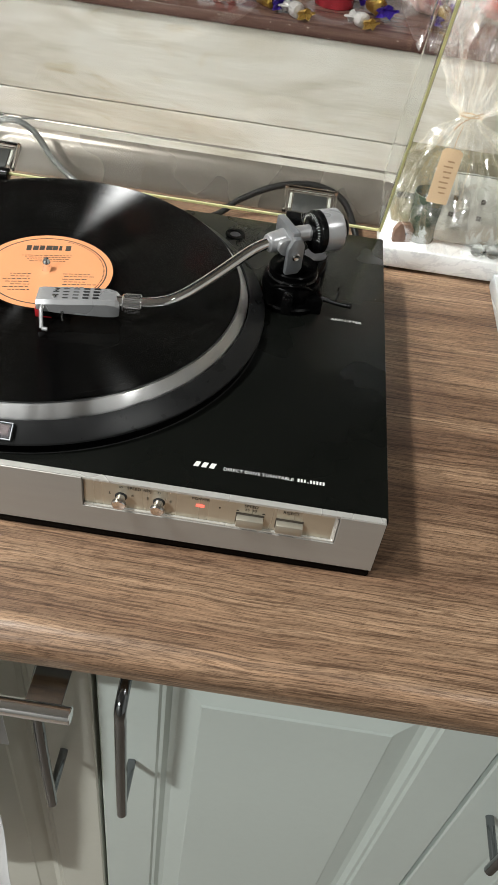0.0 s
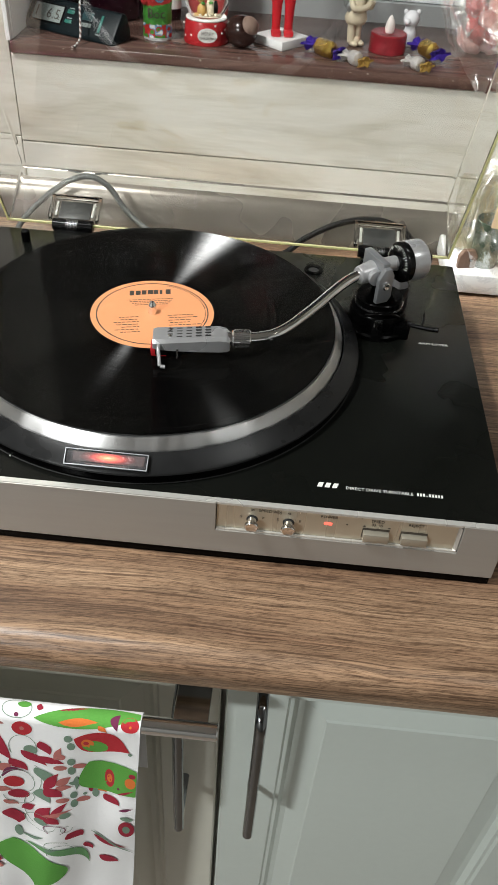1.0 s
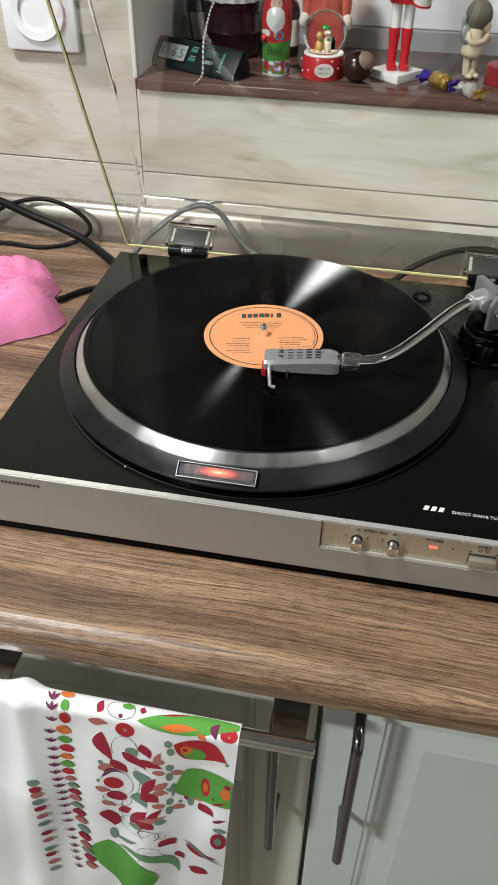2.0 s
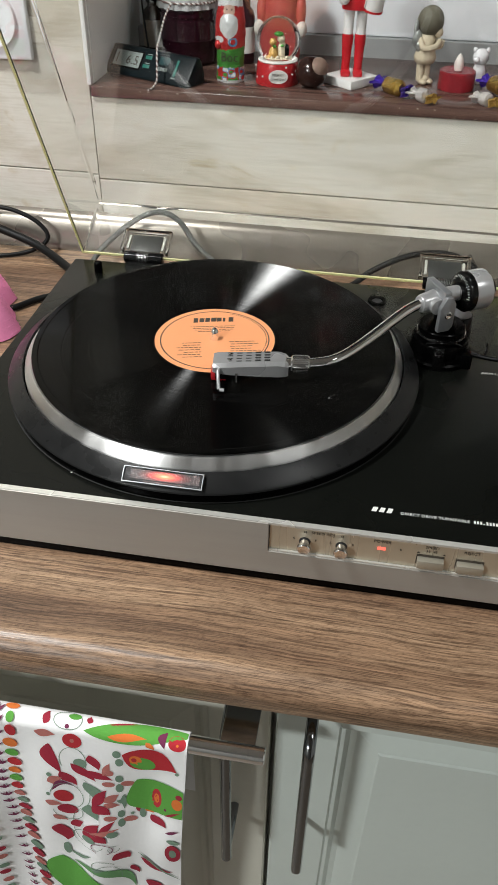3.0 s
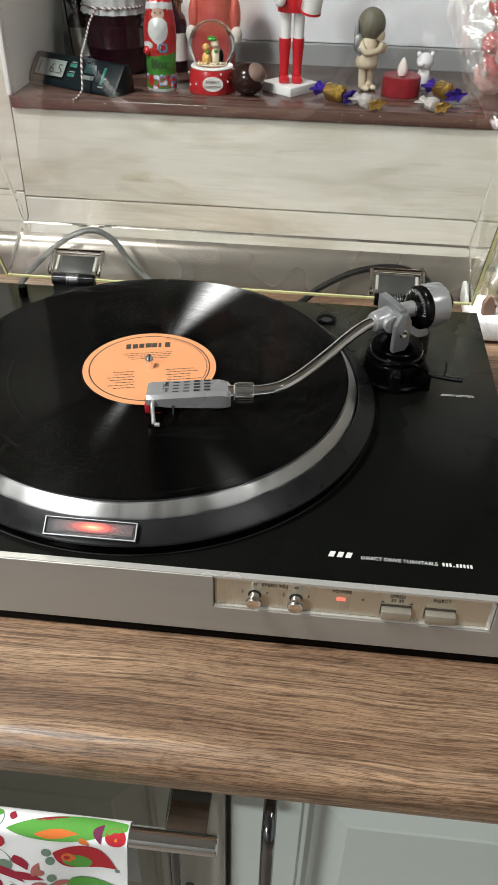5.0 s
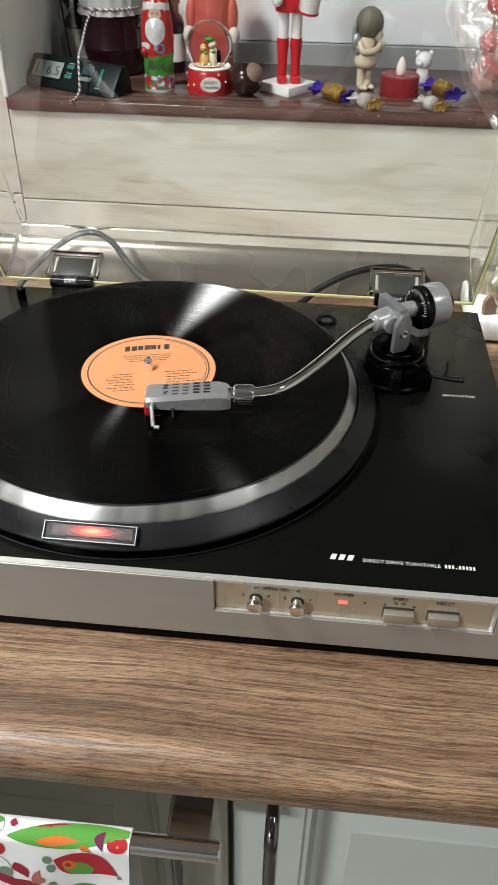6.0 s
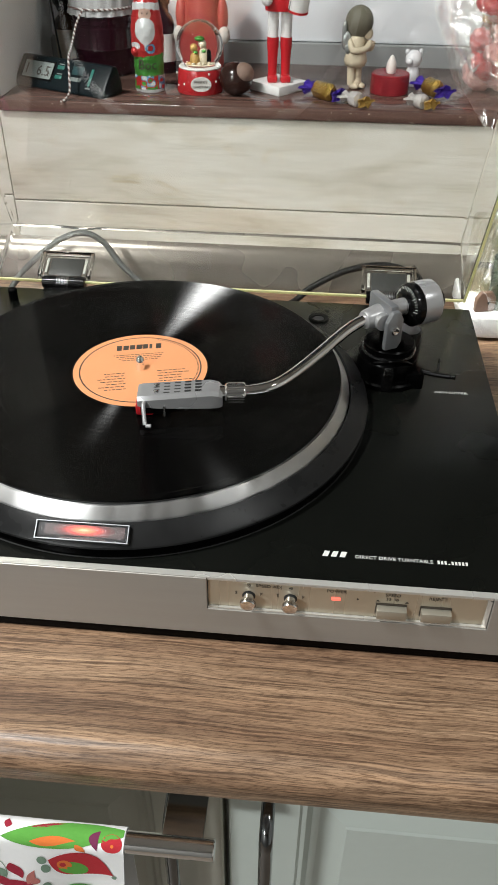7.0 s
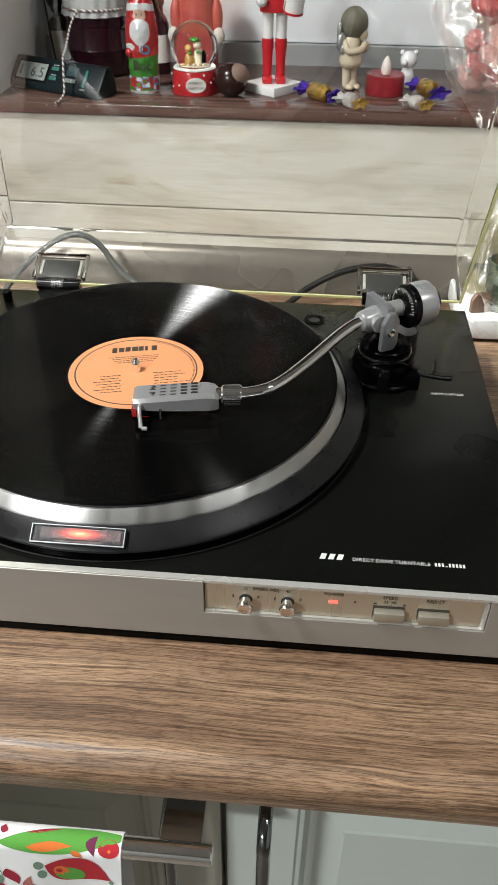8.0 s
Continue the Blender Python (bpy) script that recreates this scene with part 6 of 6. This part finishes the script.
# cherub figurine: one plain shape
M_STONE, M_CREAM, M_SILVERW = speckled("grey_green_resin", (0.13, 0.12, 0.085), 0.6, 0.25, 160, 0.0, 0.5), speckled("cream_plaster", (0.55, 0.47, 0.34), 0.6, 0.12, 100), speckled("silver_wing", (0.36, 0.38, 0.37), 0.3, 0.25, 200, 0.6, 0.5)
b = ball((0.002, 0.0, 0.0150), (0.0085, 0.0085, 0.006), 16)
moved(b, Matrix.Translation((0, 0, -0.010)))
n = pick(b, 1)
for s in (-1, 1):
    tube([(s * 0.0045, -0.001, 0.004), (s * 0.0048, 0.0, 0.014), (s * 0.0050, 0.001, 0.026)], 0.0052, 14, 5, bm=b)
    ball((s * 0.0050 + 0.002, -0.005, 0.0030), (0.0052, 0.0085, 0.0032), 14, bm=b)
lathe([(0, 0.021), (0.0125, 0.0235), (0.0150, 0.029), (0.0125, 0.036), (0.0100, 0.044), (0.0105, 0.050), (0.0060, 0.056), (0, 0.057)], 28, bm=b)
tube([(-0.0105, 0, 0.049), (-0.0110, -0.010, 0.041), (0.004, -0.014, 0.042), (0.0130, -0.010, 0.047)], 0.0036, 12, 6, bm=b)
tube([(0.0105, 0, 0.049), (0.0150, -0.008, 0.041), (0.0165, -0.011, 0.048)], 0.0036, 12, 6, bm=b)
ball((0.0110, -0.0080, 0.0560), (0.0060, 0.0055, 0.0060), 14, bm=b)
n = pick(b, 1, n)
ball((0.0030, 0.002, 0.0665), (0.0175, 0.0170, 0.0165), 28, bm=b)
n = pick(b, 0, n)
for c, r in (((-0.0135, 0.003, 0.0490), (0.0070, 0.005, 0.0100)), ((-0.0165, 0.004, 0.0590), (0.0035, 0.003, 0.0100)), ((-0.0105, 0.000, 0.0420), (0.0065, 0.005, 0.0070))):
    ball(c, r, 14, bm=b)
pick(b, 2, n)
ob = part("cherub_figurine", b, [M_STONE, M_CREAM, M_SILVERW], None, "small cream cherub figurine with dark hair and silver wings", 60)
ob.matrix_basis = pose(0.1545, 0.4080, SILL, 0, 0, 32) @ Matrix.Diagonal((0.82, 0.84, 0.94, 1))
tagged(ob, "", "figurine")

# red tealight
tl = thing("tealight", (0.1915, 0.3940, SILL), "red glittery tealight with white plastic flame", "tealight")
part("body", lathe([(0, 0), (0.0193, 0), (0.0200, 0.001), (0.0197, 0.0180), (0.0186, 0.0192), (0.0160, 0.0188), (0, 0.0185)], 56), speckled("red_glitter", (0.30, 0.018, 0.028), 0.18, 0.4, 300, 0.3, 0.6), tl, "red glitter body")
part("flame", lathe([(0, 0.018), (0.0042, 0.0188), (0.0053, 0.0230), (0.0046, 0.0285), (0.0022, 0.0340), (0, 0.0362)], 28), speckled("milky_plastic", (0.74, 0.68, 0.64), 0.4, 0.04, 60), tl, "milky white flame", 60)

# white bear: one plain shape
b = lathe([(0, 0), (0.0085, 0), (0.0095, 0.004), (0.0085, 0.014), (0.0060, 0.020), (0, 0.022)], 24)
ball((0, 0, 0.0275), (0.0105, 0.0100, 0.0095), 20, bm=b)
for s in (-1, 1):
    ball((s * 0.0085, 0.001, 0.0350), 0.0030, 12, bm=b)
ball((-0.0070, -0.0075, 0.0262), (0.0045, 0.0045, 0.0035), 12, bm=b)
ob = part("bear_figurine", b, [speckled("white_porcelain", (0.72, 0.72, 0.74), 0.25, 0.04, 60)], None, "small white porcelain bear figurine", 60)
ob.matrix_basis = pose(0.2165, 0.4260, SILL, 0, 0, 10) @ Matrix.Diagonal((0.85, 0.85, 0.95, 1))
tagged(ob, "", "figurine")


# wrapped sweets
def crinkled(name, colour, rough, metal):
    m = speckled(name, colour, rough, 0.3, 150, metal)
    bump(m, noise_tex(m, coords(m), 420, 3), 0.9, 0.002)
    return m


M_GOLD, M_PURPLE, M_PEARL = crinkled("gold_foil", (0.42, 0.27, 0.06), 0.28, 0.85), crinkled("purple_foil", (0.055, 0.02, 0.36), 0.28, 0.5), crinkled("pearl_foil", (0.55, 0.52, 0.50), 0.3, 0.4)
M_AMBER = crinkled("amber_foil", (0.52, 0.32, 0.07), 0.3, 0.4)


def sweet(x, y, rz, ln, r, body_m, end_a, end_b, label, lift=0.0, tilt=0.0):
    c = thing("wrapped_sweet", (x, y, SILL + lift), label, "sweet", group="sweets on the sill")
    c.matrix_basis = pose(x, y, SILL + lift, 0, tilt, rz)
    b = lathe([(0, -ln / 2), (r * 0.55, -ln / 2), (r * 0.95, -ln * 0.38), (r, 0), (r * 0.95, ln * 0.38), (r * 0.55, ln / 2), (0, ln / 2)], 20, pose(0, 0, r * 0.95, 0, 90, 0))
    for q in b.verts:
        q.co += 0.0009 * noise.noise_vector(q.co * 300 + Vector((x * 90, 0, 0)))
    part("body", b, body_m, c, "", 40)
    for s, m in ((-1, end_a), (1, end_b)):
        b = bmesh.new()
        rings = []
        for i in range(7):
            t = i / 6
            ring = []
            for k in range(20):
                a = 2 * math.pi * k / 20
                w = r * (0.35 + 0.72 * t) * (1 + 0.28 * t * math.sin(a * 5 + s) + 0.14 * t * math.sin(a * 9))
                ring.append(b.verts.new((s * (ln / 2 + t * r * 1.25), w * math.cos(a) * (1 + 0.3 * t), r * 0.95 + w * math.sin(a) * 0.62)))
            rings.append(ring)
        for p, q in zip(rings, rings[1:]):
            for k in range(20):
                b.faces.new((p[k], p[(k + 1) % 20], q[(k + 1) % 20], q[k]))
        b.faces.new(rings[0])
        cap = b.verts.new((s * (ln / 2 + r * 0.9), 0, r * 0.95))
        for k in range(20):
            b.faces.new((rings[-1][k], rings[-1][(k + 1) % 20], cap))
        part("twist", b, m, c, "", 30)
    return c


sweet(0.1240, 0.3570, -45, 0.026, 0.0085, M_GOLD, M_PURPLE, M_PURPLE, "gold foil sweet with purple twisted ends")
sweet(0.1555, 0.3340, -50, 0.0130, 0.0070, M_PEARL, M_PEARL, M_AMBER, "pearl white sweet with amber twisted end")
sweet(0.2200, 0.3340, -50, 0.0110, 0.0068, M_PEARL, M_PEARL, M_AMBER, "pearl white sweet with amber twisted end")
sweet(0.2340, 0.3760, -62, 0.022, 0.0085, M_GOLD, M_PURPLE, M_PURPLE, "gold foil sweet with purple twisted ends", 0.002)

# ---- cellophane bags ----
M_CELLO = bpy.data.materials.new("cellophane")
M_CELLO.use_nodes = True
cn, cl = M_CELLO.node_tree.nodes, M_CELLO.node_tree.links
cn.remove(cn["Principled BSDF"])
tr, gl, sm = cn.new("ShaderNodeBsdfTransparent"), cn.new("ShaderNodeBsdfGlossy"), cn.new("ShaderNodeAddShader")
tr.inputs[0].default_value, gl.inputs["Color"].default_value, gl.inputs["Roughness"].default_value = (0.88, 0.88, 0.875, 1), (0.30, 0.30, 0.30, 1), 0.11
bn, nt, tcx = cn.new("ShaderNodeBump"), cn.new("ShaderNodeTexNoise"), cn.new("ShaderNodeTexCoord")
nt.inputs["Scale"].default_value, nt.inputs["Detail"].default_value, nt.inputs["Distortion"].default_value = 34, 4, 1.2
bn.inputs["Strength"].default_value, bn.inputs["Distance"].default_value = 0.6, 0.005
cl.new(tcx.outputs["Object"], nt.inputs["Vector"])
cl.new(nt.outputs["Fac"], bn.inputs["Height"])
cl.new(bn.outputs["Normal"], gl.inputs["Normal"])
cl.new(tr.outputs[0], sm.inputs[0])
cl.new(gl.outputs[0], sm.inputs[1])
haze, milky = cn.new("ShaderNodeBsdfTranslucent"), cn.new("ShaderNodeAddShader")
haze.inputs[0].default_value = (0.030, 0.030, 0.031, 1)
cl.new(sm.outputs[0], milky.inputs[0])
cl.new(haze.outputs[0], milky.inputs[1])
cl.new(milky.outputs[0], cn["Material Output"].inputs["Surface"])


def film_bag(levels, seed, folds=9, depth=0.12):
    """A crumpled film bag: levels of (z, x, y, rx, ry, crumple)."""
    b = bmesh.new()
    na, rings = 96, []
    fine = []
    for (z0, *a0), (z1, *a1) in zip(levels, levels[1:]):
        for i in range(8):
            t = i / 8
            fine.append([z0 + (z1 - z0) * t] + [p + (q - p) * (3 * t * t - 2 * t ** 3) for p, q in zip(a0, a1)])
    fine.append(list(levels[-1]))
    for z, x, y, rx, ry, c in fine:
        ring = []
        for k in range(na):
            a = 2 * math.pi * k / na
            w = 1 + c * (0.5 * math.sin(a * folds + seed + z * 25) + 0.9 * noise.noise(Vector((math.cos(a) * 2.2, math.sin(a) * 2.2, z * 16 + seed))) + 0.45 * noise.noise(Vector((math.cos(a) * 7, math.sin(a) * 7, z * 45 + seed))))
            ring.append(b.verts.new((x + rx * w * math.cos(a), y + ry * w * math.sin(a), z)))
        rings.append(ring)
    for p, q in zip(rings, rings[1:]):
        for k in range(na):
            b.faces.new((p[k], p[(k + 1) % na], q[(k + 1) % na], q[k]))
    return b


# bag of red sweets at the end of the sill
bag = thing("sweet_bag", (0.318, 0.405, SILL), "clear cellophane bag with red and pink wrapped sweets", "gift bag", world_built=True)
film = part("film", film_bag([(SILL + 0.001, 0.318, 0.400, 0.054, 0.070, 0.10), (SILL + 0.03, 0.318, 0.392, 0.066, 0.078, 0.14), (SILL + 0.075, 0.316, 0.395, 0.076, 0.075, 0.18), (SILL + 0.12, 0.318, 0.402, 0.085, 0.055, 0.20), (SILL + 0.19, 0.322, 0.41, 0.100, 0.03, 0.2)], 2.0), M_CELLO, bag, "crumpled clear film", 70)
left_hem = smooth_line([(0.236, 0.420, 1.222), (0.253, 0.360, 1.153), (0.266, 0.330, 1.130), (0.281, 0.3110, 1.112)], 8)
right_hem = smooth_line([(0.345, 0.370, 1.225), (0.345, 0.330, 1.165), (0.322, 0.3125, 1.133), (0.2825, 0.3110, 1.1118)], 8)
b = bmesh.new()
rows = []
for p, q in zip(left_hem, right_hem):
    rows.append([b.verts.new(p.lerp(q, i / 20) + Vector((0, -0.005 * abs(noise.noise(p.lerp(q, i / 20) * 14)), 0))) for i in range(21)])
for p, q in zip(rows, rows[1:]):
    for i in range(20):
        b.faces.new((p[i], p[i + 1], q[i + 1], q[i]))
part("film_corner", b, M_CELLO, bag, "loose corner of the film", 70)
M_PINKW, M_REDW = crinkled("pink_wrapper", (0.70, 0.34, 0.31), 0.35, 0.1), crinkled("red_wrapper", (0.55, 0.07, 0.07), 0.35, 0.1)
rs = random.Random(11)
for i in range(48):
    a, q = rs.uniform(0, 6.28), rs.uniform(0.1, 0.9) ** 0.5
    b = ball((0, 0, 0), (0.0150, 0.0115, 0.0095), 20)
    for w in b.verts:
        w.co += 0.0042 * noise.noise_vector(w.co * 150 + Vector((i * 3, 0, 0)))
    moved(b, pose(0.320 + 0.050 * q * math.cos(a), 0.395 + 0.050 * q * math.sin(a), SILL + 0.015 + 0.0145 * (i % 7), rs.uniform(0, 90), rs.uniform(0, 90), 0))
    part("wrapped_piece", b, (M_PINKW, M_REDW, M_PINKW, M_PEARL, M_REDW)[i % 5], bag, "", 50)
gj = thing("gold_lid_jar", (0.306, 0.448, SILL + 0.0), "small jar with gold lid inside the cellophane", "jar")
part("glass", lathe([(0, 0), (0.020, 0), (0.021, 0.003), (0.021, 0.055), (0.0185, 0.060), (0, 0.060)], 36), speckled("olive_glass", (0.10, 0.085, 0.05), 0.15, 0.2, 60), gj, "olive glass")
part("lid", lathe([(0, 0.074), (0.0205, 0.074), (0.0212, 0.072), (0.0212, 0.0602), (0, 0.0602)], 40), M_GOLD, gj, "gold lid")

# white board with the gift bag at the end of the worktop
b = box((0.2765, 0.2135, TOP + 0.004), (0.470, 0.3035, TOP + 0.0265), 0.003)
wb = thing("white_board", (0.336, 0.26, TOP), "thick white veined board lying on the worktop", "board", world_built=True)
M_MARBLE = mat("white_marble", (0.78, 0.78, 0.76), 0.28)
vein = noise_tex(M_MARBLE, coords(M_MARBLE, (1, 1, 1), (0, 0, 35)), 14, 6, 0.6, 2.5)
to(M_MARBLE, ramp(M_MARBLE, vein, [(0.44, (0.80, 0.80, 0.78)), (0.495, (0.66, 0.66, 0.65)), (0.53, (0.80, 0.80, 0.78)), (0.75, (0.74, 0.74, 0.73))]), "Base Color")
part("slab", b, M_MARBLE, wb, "white faintly veined slab")
for fx in (0.287, 0.458):
    for fy in (0.224, 0.293):
        part("foot", rod((fx, fy, TOP), (fx, fy, TOP + 0.0045), 0.005, 14), M_DARKGAP, wb, "rubber foot")
tagged(part("edging_board", box((0.3950, 0.020, TOP), (0.4130, 0.2125, TOP + 0.016), 0.002), speckled("pale_melamine", (0.66, 0.69, 0.70), 0.3, 0.03, 30), None, "pale upright strip edging the end of the worktop", 30), "", "edging strip")

WBT = TOP + 0.0265
M_KRAFT = speckled("kraft_card", (0.50, 0.36, 0.22), 0.8, 0.1, 120)
gift = thing("gift_bag", (0.345, 0.2600, WBT), "tied cellophane gift bag with pouch, glass and kraft tag", "gift bag", world_built=True)
part("film", film_bag([(WBT + 0.001, 0.344, 0.255, 0.056, 0.040, 0.06), (WBT + 0.03, 0.344, 0.254, 0.062, 0.044, 0.12), (WBT + 0.07, 0.344, 0.262, 0.052, 0.034, 0.25), (WBT + 0.100, 0.342, 0.266, 0.034, 0.022, 0.35), (WBT + 0.118, 0.338, 0.270, 0.010, 0.008, 0.3), (WBT + 0.135, 0.340, 0.268, 0.024, 0.018, 0.4), (WBT + 0.185, 0.345, 0.262, 0.048, 0.026, 0.35), (WBT + 0.24, 0.350, 0.258, 0.058, 0.028, 0.3)], 5.0, 11), M_CELLO, gift, "crumpled clear film, gathered at the neck", 70)
part("tie", tube([(0.338 + 0.0105 * math.cos(i * 0.6), 0.270 + 0.0085 * math.sin(i * 0.6), WBT + 0.118 + 0.0004 * i) for i in range(12)] + [(0.330, 0.258, WBT + 0.118), (0.322, 0.250, WBT + 0.112)], 0.0006, 8, 3), M_KRAFT, gift, "thin tie")
TAG = pose(0.3190, 0.2130, 1.0385, 84, 0, 0) @ pose(0, 0, 0, 0, 0, -3)
b = prism([(-0.0105, -0.026), (0.0095, -0.026), (0.0098, 0.0235), (0.0060, 0.0265), (-0.0065, 0.0265), (-0.0098, 0.0235)], 0.0006, TAG)
GIFT_BOX = box((0.2860, 0.2660, WBT + 0.001), (0.4000, 0.2960, WBT + 0.078), 0.004)
tag = part("tag", b, M_KRAFT, gift, "kraft paper tag")
b = bmesh.new()
for i in range(7):
    box((-0.002 - 0.0012 * (i % 3), -0.016 + i * 0.0050, 0.0007), (0.0045, -0.0145 + i * 0.0050, 0.0009), bm=b)
part("string", tube([TAG @ Vector((0, 0.0225, 0.001)), (0.3215, 0.220, 1.072), (0.330, 0.252, WBT + 0.117)], 0.0004, 6, 6), M_KRAFT, tag, "thin string")
part("tag_print", moved(b, TAG), speckled("brown_print", (0.30, 0.19, 0.10), 0.8, 0.1, 100), tag, "faint print of plain bars", 0)
gb = thing("gift_box", (0.343, 0.281, WBT), "olive-brown card gift box standing in the cellophane", "gift box", world_built=True)
part("box", GIFT_BOX, speckled("olive_card", (0.17, 0.15, 0.085), 0.6, 0.25, 40), gb)
part("band", box((0.2858, 0.2648, WBT + 0.030), (0.4002, 0.2658, WBT + 0.036)), speckled("dark_ribbon", (0.06, 0.055, 0.035), 0.5, 0.2, 60), gb, "dark ribbon band")
pouch = thing("fabric_pouch", (0.372, 0.2420, WBT), "grey fabric pouch printed with small dark squares", "pouch", world_built=True)
PC, PR = Vector((0.3620, 0.2470, WBT + 0.0365)), Vector((0.0420, 0.0180, 0.0360))


def pouch_face(u, v, side):
    """Point of the stuffed pouch, u across and v up from -1 to 1."""
    swell = max(0.0, (1 - u ** 4) * (1 - v ** 4)) ** 0.5 + 0.05
    p = PC + Vector((PR.x * u * (1 - 0.06 * max(v, 0)), side * PR.y * swell, PR.z * v))
    p.y += 0.0022 * noise.noise(p * 70) * (1 - abs(u))
    return p


b = bmesh.new()
for side in (-1, 1):
    g = [[b.verts.new(pouch_face(-1 + i / 14, -1 + j / 14, side)) for i in range(29)] for j in range(29)]
    for p, q in zip(g, g[1:]):
        for i in range(28):
            b.faces.new((p[i], p[i + 1], q[i + 1], q[i]))
part("fabric", b, speckled("grey_linen", (0.36, 0.36, 0.31), 0.85, 0.12, 100, 0.0, 0.5), pouch, "", 70)
for su in (-0.57, 0.10, 0.74):
    for sv in (0.04, 0.52):
        b = bmesh.new()
        for du, dv in ((-1, -1), (-1, 1), (1, -1), (1, 1)):
            w = [pouch_face(su + 0.030 * du + ku * 0.026, sv + 0.036 * dv + kv * 0.032, -1) + Vector((0, -0.0006, 0)) for ku, kv in ((-1, -1), (1, -1), (1, 1), (-1, 1))]
            b.faces.new([b.verts.new(p) for p in w])
        part("square_mark", b, M_DARKPRINT, pouch, "", 0)
vase = thing("green_glass", (0.3170, 0.2440, WBT), "small grey-green glass tumbler in the gift bag", "glass")
part("glass", lathe([(0, 0), (0.0145, 0), (0.0150, 0.002), (0.0170, 0.050), (0.0160, 0.0505), (0.0140, 0.004), (0, 0.004)], 36), speckled("sage_glass", (0.06, 0.08, 0.055), 0.12, 0.2, 60), vase)
slice_ = thing("wood_slice", (0.2960, 0.2330, WBT), "small reddish wooden piece with a drilled hole", "wooden piece", rz=15)
part("wood", prism([(-0.010, 0), (0.010, 0), (0.0105, 0.014), (0.006, 0.021), (-0.006, 0.021), (-0.0105, 0.014)], 0.006, pose(0, 0, 0, 90), 0.0012), speckled("red_wood", (0.13, 0.075, 0.05), 0.55, 0.2, 60), slice_)
part("hole", rod((0.003, -0.0064, 0.010), (0.003, -0.0060, 0.010), 0.0018, 14), M_DARKGAP, slice_)
M_MARBLEGLASS = clear_plastic("marble_glass", (0.90, 0.92, 0.91), 1.45, 0.0)
for gx, gy, gr in ((0.3740, 0.2225, 0.0068), (0.3905, 0.2220, 0.0075), (0.3835, 0.2290, 0.0050)):
    ob = part("glass_marble", ball((0, 0, gr), gr, 24), M_MARBLEGLASS, None, "clear round glass marble in the gift bag", 80)
    ob.matrix_basis = pose(gx, gy, WBT + 0.0005)
    tagged(ob, "", "marble", "glass marbles")

# ---- wall tiles ----
for zz0, zz1 in ((TOP + 0.03, 1.0175), (1.0175, SILL - 0.0112)):
    tile_row(NICHE, 0.60, zz0, zz1)
    tile_row(0.60, 1.2, zz0, zz1)
for zz0, zz1 in ((TOP + 0.03, 1.0225), (1.0225, 1.2225), (1.2225, 1.4225), (1.4225, 1.6225)):
    tile_row(-0.81, NICHE, zz0, zz1)
    tile_row(-1.41, -0.81, zz0, zz1)
